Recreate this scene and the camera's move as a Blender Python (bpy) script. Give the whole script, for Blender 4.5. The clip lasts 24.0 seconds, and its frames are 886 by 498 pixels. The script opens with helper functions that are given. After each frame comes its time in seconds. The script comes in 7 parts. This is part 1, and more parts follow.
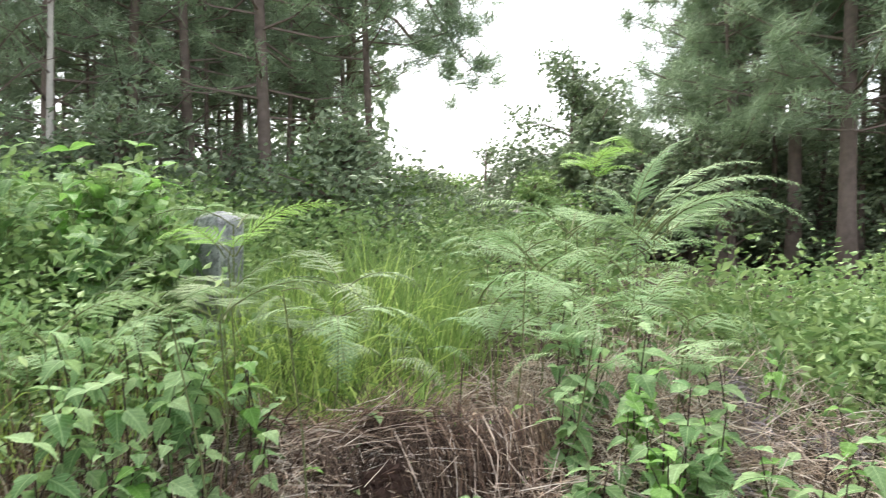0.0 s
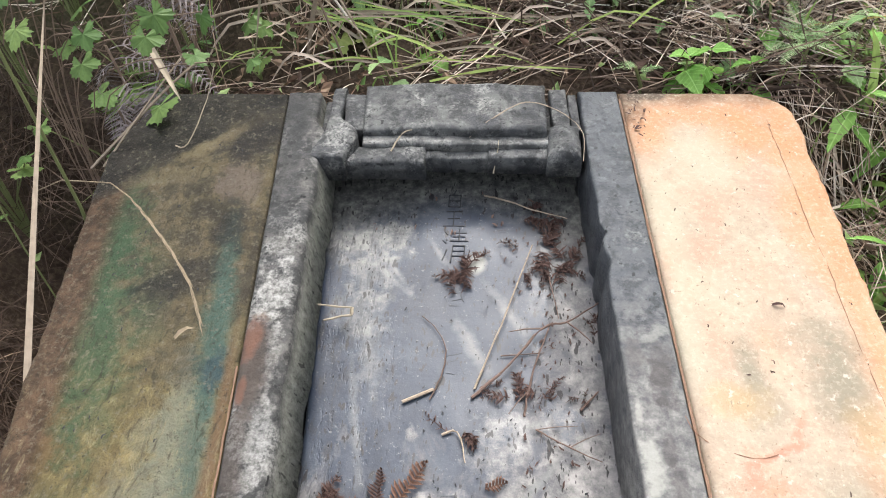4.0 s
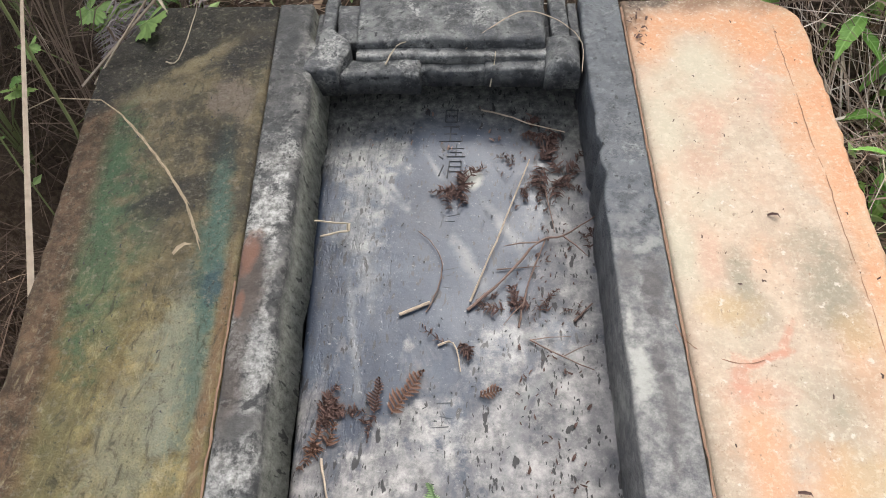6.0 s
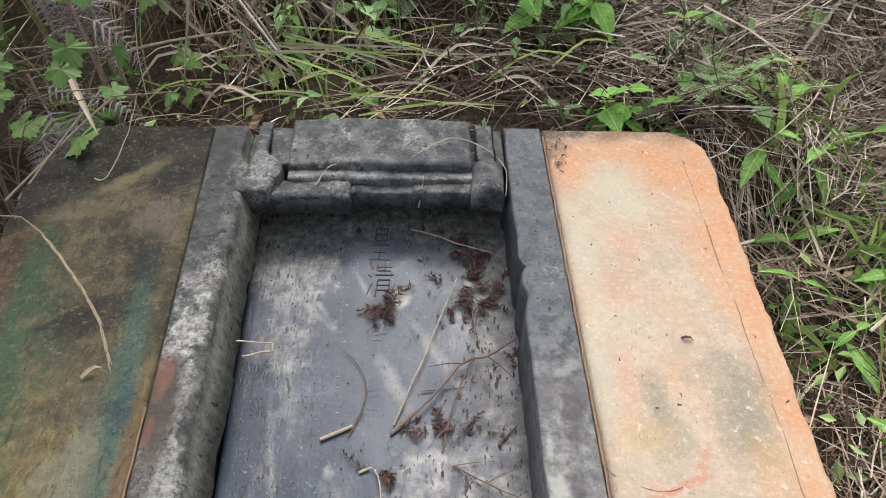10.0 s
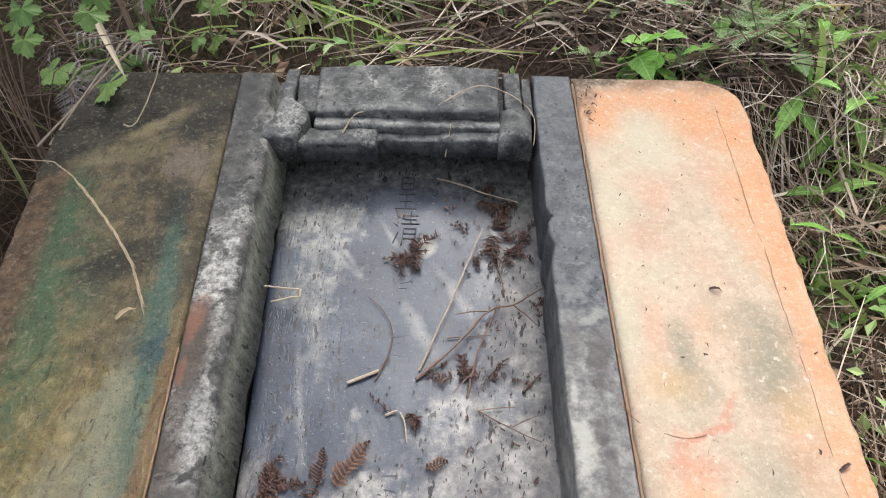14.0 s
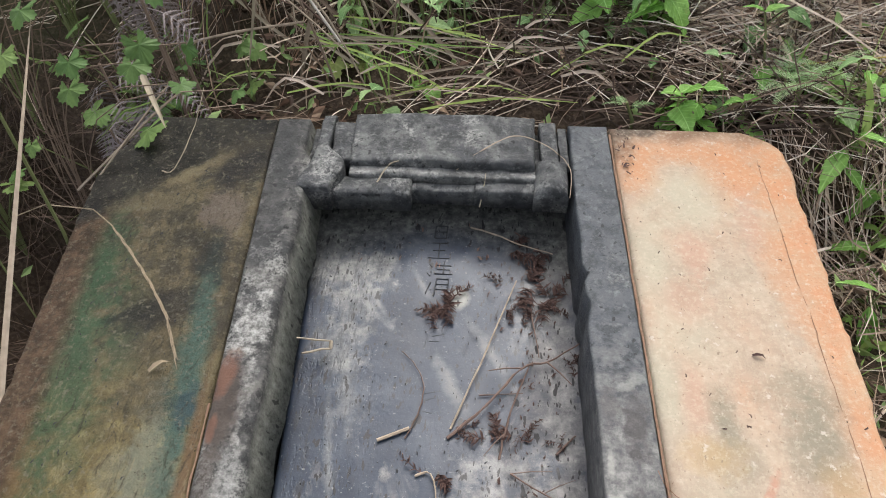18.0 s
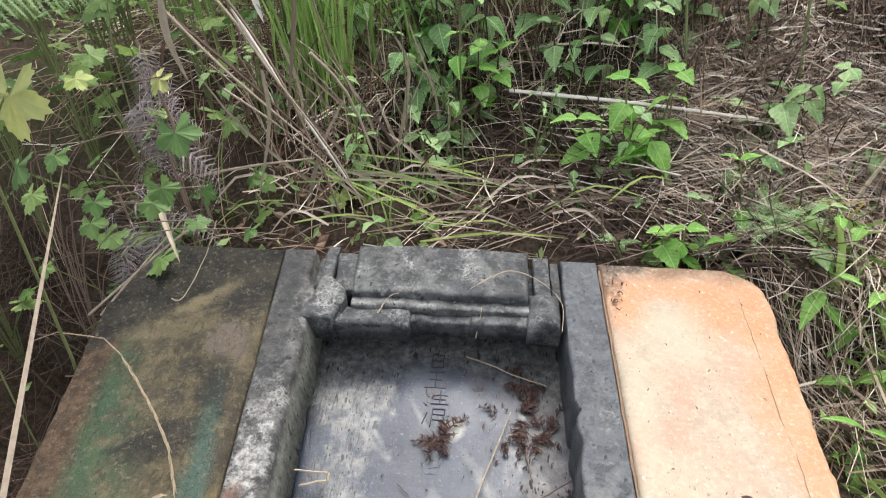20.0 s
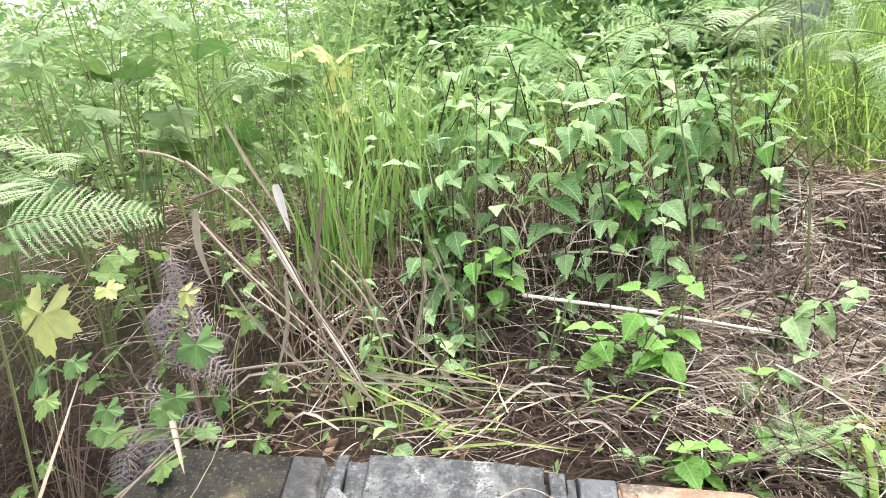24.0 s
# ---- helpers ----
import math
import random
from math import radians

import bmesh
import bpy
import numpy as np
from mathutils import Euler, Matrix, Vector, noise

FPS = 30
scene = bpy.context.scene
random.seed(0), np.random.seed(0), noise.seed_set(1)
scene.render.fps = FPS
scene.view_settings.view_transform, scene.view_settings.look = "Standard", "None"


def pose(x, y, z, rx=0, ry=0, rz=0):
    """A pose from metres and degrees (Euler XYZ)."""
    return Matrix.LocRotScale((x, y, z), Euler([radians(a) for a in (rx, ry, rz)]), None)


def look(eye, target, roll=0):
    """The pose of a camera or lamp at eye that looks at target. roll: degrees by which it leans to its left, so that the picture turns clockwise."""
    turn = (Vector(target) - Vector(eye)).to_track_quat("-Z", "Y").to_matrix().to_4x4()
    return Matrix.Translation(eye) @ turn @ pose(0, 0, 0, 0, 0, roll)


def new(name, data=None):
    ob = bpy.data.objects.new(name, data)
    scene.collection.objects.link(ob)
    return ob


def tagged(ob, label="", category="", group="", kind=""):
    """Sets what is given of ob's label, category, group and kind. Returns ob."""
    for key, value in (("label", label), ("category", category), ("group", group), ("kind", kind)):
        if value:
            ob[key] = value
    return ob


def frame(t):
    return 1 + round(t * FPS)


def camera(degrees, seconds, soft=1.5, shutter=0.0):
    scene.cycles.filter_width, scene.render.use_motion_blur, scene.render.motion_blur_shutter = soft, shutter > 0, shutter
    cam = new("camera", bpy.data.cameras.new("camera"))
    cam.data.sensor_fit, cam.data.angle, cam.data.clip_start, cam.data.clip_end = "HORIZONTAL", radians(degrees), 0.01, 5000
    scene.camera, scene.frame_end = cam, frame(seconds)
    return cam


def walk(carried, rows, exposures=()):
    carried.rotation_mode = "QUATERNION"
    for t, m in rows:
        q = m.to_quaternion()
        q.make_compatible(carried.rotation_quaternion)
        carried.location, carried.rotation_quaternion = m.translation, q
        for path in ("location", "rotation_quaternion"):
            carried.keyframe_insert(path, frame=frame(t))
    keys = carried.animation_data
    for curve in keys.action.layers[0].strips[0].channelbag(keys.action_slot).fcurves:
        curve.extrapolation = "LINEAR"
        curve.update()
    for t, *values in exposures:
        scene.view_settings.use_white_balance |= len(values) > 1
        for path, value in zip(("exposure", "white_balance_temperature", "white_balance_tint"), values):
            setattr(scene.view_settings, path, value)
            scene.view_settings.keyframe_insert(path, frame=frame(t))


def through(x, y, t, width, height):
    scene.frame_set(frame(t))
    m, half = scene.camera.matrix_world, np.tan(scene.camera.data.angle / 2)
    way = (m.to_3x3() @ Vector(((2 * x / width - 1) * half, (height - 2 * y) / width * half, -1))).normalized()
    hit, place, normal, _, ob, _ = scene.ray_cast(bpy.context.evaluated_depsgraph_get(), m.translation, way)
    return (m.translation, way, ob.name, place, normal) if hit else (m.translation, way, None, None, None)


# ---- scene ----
cam = camera(66.6, 24.0, 0.95, 0.15)
PATH = [
    (0, (-0.5663, -1.3939, 1.6218), (0.1104, -0.6584, 1.5869), 0.00),
    (0.5, (-0.5762, -1.3868, 1.5745), (-0.1123, -0.5118, 1.4362), 0.24),
    (1, (-0.6003, -1.3659, 1.5353), (-0.3601, -0.4362, 1.2562), -0.55),
    (1.5, (-0.4296, -1.4284, 1.4091), (-0.3804, -0.4970, 1.0483), -3.33),
    (2, (-0.2528, -1.4572, 1.3208), (-0.3225, -0.5538, 0.8976), -4.82),
    (2.5, (-0.2045, -1.4887, 1.2644), (-0.2793, -0.6234, 0.7688), -4.52),
    (3, (-0.2095, -1.5118, 1.1938), (-0.2812, -0.7046, 0.6079), -5.53),
    (3.5, (-0.2142, -1.5210, 1.1854), (-0.3314, -0.7527, 0.5562), -8.32),
    (5.5, (-0.1884, -1.5471, 1.1640), (-0.3542, -0.8928, 0.4262), -12.41),
    (6, (-0.1873, -1.5425, 1.1640), (-0.3471, -0.8895, 0.4237), -12.37),
    (6.5, (-0.1959, -1.5256, 1.1806), (-0.3389, -0.8556, 0.4522), -10.84),
    (7, (-0.1714, -1.4981, 1.2054), (-0.3243, -0.8159, 0.4904), -9.24),
    (7.5, (-0.1662, -1.4923, 1.1997), (-0.2950, -0.7944, 0.4951), -6.69),
    (8, (-0.1608, -1.4963, 1.2168), (-0.2988, -0.7840, 0.5286), -6.57),
    (8.5, (-0.1389, -1.5103, 1.2210), (-0.1982, -0.7506, 0.5735), -4.34),
    (9, (-0.1556, -1.5161, 1.2160), (-0.2269, -0.7480, 0.5797), -5.24),
    (9.5, (-0.1480, -1.5211, 1.2072), (-0.2149, -0.7498, 0.5743), -5.89),
    (10, (-0.1345, -1.5188, 1.1902), (-0.2136, -0.7556, 0.5489), -6.62),
    (10.5, (-0.1526, -1.5019, 1.1912), (-0.2402, -0.7476, 0.5406), -7.23),
    (11, (-0.2553, -1.4646, 1.2267), (-0.3326, -0.7145, 0.5699), -6.52),
    (11.5, (-0.3294, -1.4772, 1.2429), (-0.3867, -0.7286, 0.5824), -4.95),
    (13.5, (-0.1244, -1.5287, 1.1866), (-0.2579, -0.7679, 0.5516), -7.01),
    (14, (-0.1435, -1.5296, 1.1770), (-0.2585, -0.8110, 0.4912), -8.11),
    (14.5, (-0.1365, -1.5329, 1.1658), (-0.2471, -0.8460, 0.4475), -9.03),
    (15, (-0.1298, -1.5426, 1.1574), (-0.2301, -0.8830, 0.4124), -9.09),
    (15.5, (-0.1069, -1.5509, 1.1668), (-0.1725, -0.9071, 0.4044), -8.22),
    (16, (-0.1014, -1.5408, 1.1739), (-0.1587, -0.8975, 0.4105), -8.67),
    (16.5, (-0.1172, -1.5186, 1.1853), (-0.1890, -0.8497, 0.4455), -8.87),
    (17, (-0.1451, -1.4820, 1.1969), (-0.2591, -0.7865, 0.4875), -9.56),
    (17.5, (-0.1614, -1.4687, 1.2003), (-0.3120, -0.7540, 0.5173), -9.66),
    (19.5, (-0.1406, -1.4846, 1.2993), (-0.2909, -0.6852, 0.7177), -7.08),
    (20, (-0.1547, -1.4830, 1.3195), (-0.2967, -0.6535, 0.7794), -6.67),
    (20.5, (-0.1629, -1.4847, 1.3678), (-0.2931, -0.5950, 0.9303), -5.24),
    (21, (-0.1575, -1.4934, 1.3742), (-0.2916, -0.5881, 0.9711), -5.23),
    (21.5, (-0.1600, -1.4913, 1.3823), (-0.2963, -0.5761, 1.0028), -5.32),
    (22, (-0.1605, -1.4926, 1.3834), (-0.2963, -0.5709, 1.0200), -5.28),
    (22.5, (-0.1658, -1.4800, 1.3910), (-0.3049, -0.5544, 1.0390), -4.61),
    (23, (-0.1625, -1.4667, 1.3993), (-0.3110, -0.5341, 1.0705), -4.80),
    (23.5, (-0.1656, -1.4574, 1.4013), (-0.3155, -0.5200, 1.0870), -4.96),
    (24, (-0.1665, -1.4562, 1.4018), (-0.3133, -0.5161, 1.0942), -4.99),
]
walk(cam, [(t, look(eye, target, roll)) for t, eye, target, roll in PATH],
     [(0.0, 1.6), (1.0, 1.78), (2.0, 2.12), (3.0, 1.9), (6.0, 1.4), (8.0, 1.35), (10.0, 1.25), (14.0, 1.42), (15.0, 1.37), (16.0, 1.12), (17.5, 1.15), (20.0, 1.6), (21.0, 1.98), (22.0, 2.26), (24.0, 2.45)])

# ---- light: an overcast sky with a veiled sun ----
SUN_AZ, SUN_EL = 28.0, 60.0          # degrees from +y towards +x, and above the horizon
world = bpy.data.worlds.new("overcast_sky")
scene.world = world
world.use_nodes = True
wn = world.node_tree
wn.nodes.clear()
sky = wn.nodes.new("ShaderNodeTexSky")
sky.sky_type, sky.sun_disc = "NISHITA", False
sky.sun_elevation, sky.sun_rotation = radians(SUN_EL), radians(SUN_AZ)
sky.dust_density, sky.air_density, sky.ozone_density = 4.0, 1.0, 0.6
pale = wn.nodes.new("ShaderNodeHueSaturation")
pale.inputs["Saturation"].default_value = 0.36
pale.inputs["Value"].default_value = 1.0
back = wn.nodes.new("ShaderNodeBackground")
back.inputs["Strength"].default_value = 0.15
wout = wn.nodes.new("ShaderNodeOutputWorld")
wn.links.new(sky.outputs[0], pale.inputs["Color"])
wn.links.new(pale.outputs[0], back.inputs["Color"])
wn.links.new(back.outputs[0], wout.inputs[0])
sun = new("sun", bpy.data.lights.new("sun", "SUN"))
sun.data.energy, sun.data.angle, sun.data.color = 1.3, radians(40), (1.0, 0.97, 0.93)
sd = Vector((math.sin(radians(SUN_AZ)) * math.cos(radians(SUN_EL)), math.cos(radians(SUN_AZ)) * math.cos(radians(SUN_EL)), math.sin(radians(SUN_EL))))
sun.matrix_world = look(sd * 50, (0, 0, 0))


# ---- materials ----
class Mat:
    """A small writer of node materials."""

    def __init__(self, name, rough=0.8, spec=0.4):
        self.m = bpy.data.materials.new(name)
        self.m.use_nodes = True
        self.t = self.m.node_tree
        self.b = self.t.nodes["Principled BSDF"]
        self.b.inputs["Roughness"].default_value = rough
        self.b.inputs["Specular IOR Level"].default_value = spec
        self.co = self.t.nodes.new("ShaderNodeTexCoord").outputs["Object"]
        self.rag = None

    def node(self, kind, **inputs):
        n = self.t.nodes.new(kind)
        for k, v in inputs.items():
            self.set(n.inputs[k], v)
        return n

    def set(self, socket, v):
        if isinstance(v, bpy.types.NodeSocket):
            self.t.links.new(v, socket)
        elif isinstance(v, tuple) and len(v) == 3 and socket.type == "RGBA":
            socket.default_value = (*v, 1)
        else:
            socket.default_value = v

    def stretch(self, sx, sy, sz, vec=None, turn=0.0):
        n = self.node("ShaderNodeMapping", Vector=vec or self.co)
        n.inputs["Rotation"].default_value = (0, 0, radians(turn))
        n.inputs["Scale"].default_value = (sx, sy, sz)
        return n.outputs[0]

    def noise(self, scale, detail=4.0, rough=0.55, vec=None, distort=0.0):
        n = self.node("ShaderNodeTexNoise", Vector=vec or self.co, Scale=scale, Detail=detail, Roughness=rough, Distortion=distort)
        return n.outputs["Fac"]

    def ramp(self, fac, *stops):
        n = self.node("ShaderNodeValToRGB", Fac=fac)
        e = n.color_ramp.elements
        while len(e) < len(stops):
            e.new(0.5)
        for el, (p, c) in zip(e, stops):
            el.position = p
            el.color = (*c, 1) if isinstance(c, tuple) else (c, c, c, 1)
        return n.outputs["Color"]

    def mix(self, fac, a, b, mode="MIX"):
        n = self.t.nodes.new("ShaderNodeMix")
        n.data_type, n.blend_type = "RGBA", mode
        self.set(n.inputs[0], fac)
        self.set(n.inputs[6], a)
        self.set(n.inputs[7], b)
        return n.outputs[2]

    def calc(self, op, a, b=0.0):
        n = self.t.nodes.new("ShaderNodeMath")
        n.operation = op
        n.use_clamp = op in ("MULTIPLY", "ADD", "SUBTRACT")
        self.set(n.inputs[0], a)
        self.set(n.inputs[1], b)
        return n.outputs[0]

    def axis(self, which):
        return self.node("ShaderNodeSeparateXYZ", Vector=self.co).outputs[which]

    def band(self, value, lo, hi, soft):
        """1 between lo and hi, fading over soft."""
        a = self.node("ShaderNodeMapRange", Value=value)
        a.inputs[1].default_value, a.inputs[2].default_value = lo - soft, lo + soft
        b = self.node("ShaderNodeMapRange", Value=value)
        b.inputs[1].default_value, b.inputs[2].default_value = hi + soft, hi - soft
        return self.calc("MULTIPLY", a.outputs[0], b.outputs[0])

    def fma(self, a, m, b):
        n = self.t.nodes.new("ShaderNodeMath")
        n.operation = "MULTIPLY_ADD"
        self.set(n.inputs[0], a), self.set(n.inputs[1], m), self.set(n.inputs[2], b)
        return n.outputs[0]

    def spot(self, cx, cy, rx, ry, turn=0.0, soft=0.35, rag=1.3):
        """1 inside a ragged ellipse, fading over its rim."""
        m = self.node("ShaderNodeMapping", Vector=self.co)
        m.vector_type = "TEXTURE"
        m.inputs["Location"].default_value = (cx, cy, 0)
        m.inputs["Rotation"].default_value = (0, 0, radians(turn))
        m.inputs["Scale"].default_value = (rx, ry, 1000)
        d = self.node("ShaderNodeVectorMath")
        d.operation = "LENGTH"
        self.set(d.inputs[0], m.outputs[0])
        if self.rag is None:
            self.rag = self.fma(self.noise(24, 7, 0.68), 1.0, -0.5)
        n = self.node("ShaderNodeMapRange", Value=self.fma(self.rag, rag * 2, d.outputs["Value"]))
        n.inputs[1].default_value, n.inputs[2].default_value = 1 + soft, 1 - soft
        return n.outputs[0]

    def spots(self, c, color, *rows, soft=0.35, rag=1.3):
        """Stains of one colour: each row is x, y, half sizes, turn and strength."""
        for cx, cy, rx, ry, turn, strength in rows:
            c = self.mix(self.calc("MULTIPLY", self.spot(cx, cy, rx, ry, turn, soft, rag), strength), c, color)
        return c

    def random(self):
        return self.node("ShaderNodeObjectInfo").outputs["Random"]

    def island(self):
        return self.node("ShaderNodeNewGeometry").outputs["Random Per Island"]

    def bump(self, height, strength=0.4, distance=0.01):
        n = self.node("ShaderNodeBump", Height=height, Strength=strength, Distance=distance)
        self.t.links.new(n.outputs[0], self.b.inputs["Normal"])

    def done(self, color, rough=None, through=0.0, tint=None):
        self.set(self.b.inputs["Base Color"], color)
        if rough is not None:
            self.set(self.b.inputs["Roughness"], rough)
        if through:
            tr = self.node("ShaderNodeBsdfTranslucent", Color=tint if tint is not None else color)
            mx = self.node("ShaderNodeMixShader", Fac=through)
            self.t.links.new(self.b.outputs[0], mx.inputs[1])
            self.t.links.new(tr.outputs[0], mx.inputs[2])
            self.t.links.new(mx.outputs[0], self.t.nodes["Material Output"].inputs[0])
        return self.m


def leaf_mat(name, dark, light, rough=0.5, through=0.38, scale=30.0, islands=False, veins=False):
    k = Mat(name, rough, 0.35)
    r = k.island() if islands else k.random()
    c = k.mix(r, dark, light)
    n = k.noise(scale, 3)
    c = k.mix(k.ramp(n, (0.35, 0.0), (0.75, 0.55)), c, tuple(v * 0.6 for v in dark))
    if veins:
        ax = k.node("ShaderNodeMath")
        ax.operation = "ABSOLUTE"
        k.set(ax.inputs[0], k.axis(0))
        wave = k.node("ShaderNodeMath")
        wave.operation = "SINE"
        k.set(wave.inputs[0], k.fma(k.fma(ax.outputs[0], -0.8, k.axis(1)), 46.0, 0.0))
        rib = k.ramp(ax.outputs[0], (0.0, 1.0), (0.022, 0.0))
        side = k.ramp(wave.outputs[0], (0.86, 0.0), (1.0, 0.4))
        c = k.mix(k.calc("MAXIMUM", rib, side), c, tuple(min(1.0, v * 1.25 + 0.06) for v in light))
        c = k.mix(k.ramp(k.noise(5.0, 4, 0.7), (0.60, 0.0), (0.70, 0.35)), c, (0.34, 0.33, 0.12))
        k.bump(k.calc("SUBTRACT", n, k.calc("MULTIPLY", k.calc("MAXIMUM", rib, side), 0.4)), 0.35, 0.02)
    else:
        k.bump(n, 0.25, 0.004)
    return k.done(c, None, through)


def straw_mat(name, stops, rough=0.75):
    k = Mat(name, rough, 0.25)
    c = k.ramp(k.island(), *stops)
    c = k.mix(k.ramp(k.noise(18, 3), (0.4, 0.0), (0.7, 0.5)), c, (0.09, 0.07, 0.055))
    return k.done(c, None, 0.08)


def make_ground():
    k = Mat("litter_soil", 0.95, 0.15)
    c = k.ramp(k.noise(3.0, 6), (0.3, (0.022, 0.015, 0.011)), (0.5, (0.05, 0.035, 0.025)), (0.7, (0.085, 0.062, 0.045)))
    c = k.mix(k.ramp(k.noise(0.8, 3), (0.5, 0.0), (0.62, 0.6)), c, (0.05, 0.075, 0.025))
    f = k.noise(60, 5, 0.7)
    c = k.mix(k.ramp(f, (0.45, 0.0), (0.62, 0.7)), c, (0.12, 0.088, 0.062))
    k.bump(f, 0.9, 0.02)
    return k.done(c)


def make_left_wing():
    """Ochre-green plaster with dark growth at the head and teal streaks down it."""
    k = Mat("wing_plaster_green", 0.75, 0.22)
    x, y = k.axis(0), k.axis(1)
    big = k.noise(1.0, 6, 0.65, k.stretch(7, 1.8, 3, None, -10), 0.8)
    mid = k.noise(11, 6, 0.7)
    c = k.ramp(big, (0.30, (0.066, 0.060, 0.034)), (0.44, (0.095, 0.078, 0.044)), (0.56, (0.126, 0.100, 0.058)), (0.70, (0.098, 0.088, 0.050)))
    c = k.mix(k.ramp(mid, (0.42, 0.0), (0.58, 0.6)), c, (0.054, 0.045, 0.031))
    c = k.mix(k.ramp(k.noise(26, 5, 0.7), (0.50, 0.0), (0.62, 0.7)), c, (0.138, 0.115, 0.068))
    c = k.mix(k.calc("MULTIPLY", k.ramp(k.noise(17, 6, 0.7, k.stretch(1.2, 0.8, 2)), (0.46, 0.0), (0.56, 0.6)), k.band(y, -0.78, 1, 0.1)), c, (0.040, 0.036, 0.029))
    # the lower half is paler and brushed
    low = k.band(k.fma(k.noise(5, 5, 0.6), 0.3, y), -3, -0.66, 0.16)
    c = k.mix(k.calc("MULTIPLY", low, k.ramp(k.noise(9, 6, 0.7, k.stretch(1.6, 0.8, 1)), (0.36, 0.25), (0.56, 0.95))), c, k.ramp(k.noise(30, 6, 0.75), (0.38, (0.080, 0.066, 0.027)), (0.60, (0.245, 0.196, 0.088))))
    c = k.spots(c, (0.150, 0.086, 0.034), (-1.06, -0.95, 0.05, 0.13, 8, 0.8), (-1.04, -1.15, 0.05, 0.1, 8, 0.7), (-0.98, -0.95, 0.06, 0.07, 0, 0.4), soft=0.6, rag=2.0)
    c = k.spots(c, (0.17, 0.175, 0.13), (-0.835, -0.96, 0.045, 0.16, 8, 0.75), (-0.88, -1.10, 0.06, 0.12, 0, 0.5), (-0.90, -0.93, 0.03, 0.04, 0, 0.4))
    # green and teal runs
    c = k.spots(c, (0.040, 0.078, 0.040), (-1.110, -0.50, 0.050, 0.15, 10, 0.85), (-1.06, -0.76, 0.052, 0.17, 11, 0.75), (-0.99, -0.66, 0.035, 0.10, 14, 0.35), (-1.00, -0.90, 0.05, 0.10, 14, 0.4), (-1.03, -1.1, 0.05, 0.16, 10, 0.4), soft=0.6, rag=1.9)
    c = k.spots(c, (0.062, 0.094, 0.072), (-0.86, -0.55, 0.024, 0.13, 8, 0.8), (-0.835, -0.72, 0.030, 0.13, 7, 0.75), (-0.81, -0.95, 0.025, 0.15, 6, 0.6))
    c = k.spots(c, (0.050, 0.092, 0.076), (-0.850, -0.60, 0.014, 0.13, 7, 0.6), (-0.828, -0.76, 0.018, 0.10, 7, 0.7), (-0.808, -0.93, 0.012, 0.15, 5, 0.35), rag=1.8, soft=0.6)
    c = k.spots(c, (0.034, 0.060, 0.070), (-0.815, -0.81, 0.020, 0.035, 5, 0.8))
    # brown outer edge and joint lip
    lane = k.fma(y, 0.125, x)
    c = k.mix(k.calc("MULTIPLY", k.band(k.fma(k.noise(9, 4), 0.03, lane), -1.5, -1.175, 0.018), 0.9), c, k.ramp(k.noise(30, 5, 0.7), (0.4, (0.045, 0.027, 0.017)), (0.62, (0.105, 0.064, 0.040))))
    c = k.spots(c, (0.135, 0.082, 0.046), (-0.776, -0.90, 0.010, 0.15, 5.5, 0.8), (-0.766, -1.10, 0.010, 0.12, 5.5, 0.8), soft=0.5, rag=0.8)
    # dark algae over the head, a paler tongue, and blotches along the joint
    e = k.fma(k.noise(6.5, 5, 0.6), 0.20, k.fma(x, -0.85, y))
    c = k.mix(k.calc("MULTIPLY", k.band(e, 0.745, 3, 0.035), 0.93), c, k.ramp(k.noise(18, 5, 0.7), (0.4, (0.013, 0.013, 0.012)), (0.66, (0.034, 0.031, 0.025))))
    c = k.spots(c, (0.155, 0.128, 0.074), (-0.985, -0.20, 0.10, 0.020, 42, 0.8), (-1.05, -0.31, 0.10, 0.03, 10, 0.5))
    c = k.spots(c, (0.125, 0.100, 0.080), (-0.895, -0.32, 0.045, 0.06, 0, 0.8), (-0.855, -0.36, 0.02, 0.05, 8, 0.6))
    c = k.spots(c, (0.020, 0.019, 0.018), (-0.885, -0.185, 0.075, 0.055, 35, 0.95), (-0.925, -0.23, 0.03, 0.03, 30, 0.6), (-0.875, -0.46, 0.040, 0.07, 8, 0.8), (-0.925, -0.60, 0.070, 0.045, 20, 0.75), (-0.985, -0.63, 0.04, 0.03, 0, 0.7), (-0.945, -0.42, 0.02, 0.03, 0, 0.5), (-0.89, -0.80, 0.055, 0.045, 10, 0.45), (-0.86, -0.08, 0.05, 0.10, 0, 0.6), (-0.80, -0.55, 0.012, 0.10, 6, 0.5), soft=0.5, rag=1.7)
    c = k.mix(k.ramp(k.noise(95, 5, 0.7), (0.54, 0.0), (0.66, 0.6)), c, (0.160, 0.142, 0.105))
    c = k.mix(k.ramp(k.noise(120, 4, 0.7), (0.60, 0.0), (0.68, 0.7)), c, (0.020, 0.018, 0.013))
    rough = k.noise(1.0, 6, 0.75, k.stretch(40, 15, 4, None, -22), 1.4)
    c = k.mix(k.ramp(rough, (0.36, 0.65), (0.46, 0.0)), c, (0.030, 0.027, 0.018))
    c = k.mix(k.calc("MULTIPLY", k.ramp(rough, (0.56, 0.0), (0.66, 0.5)), low), c, (0.27, 0.235, 0.14))
    k.bump(k.calc("ADD", k.calc("MULTIPLY", rough, 0.5), k.calc("MULTIPLY", k.noise(46, 7, 0.78), 0.5)), 1.0, 0.02)
    return k.done(c, k.ramp(mid, (0.3, 0.60), (0.7, 0.88)))


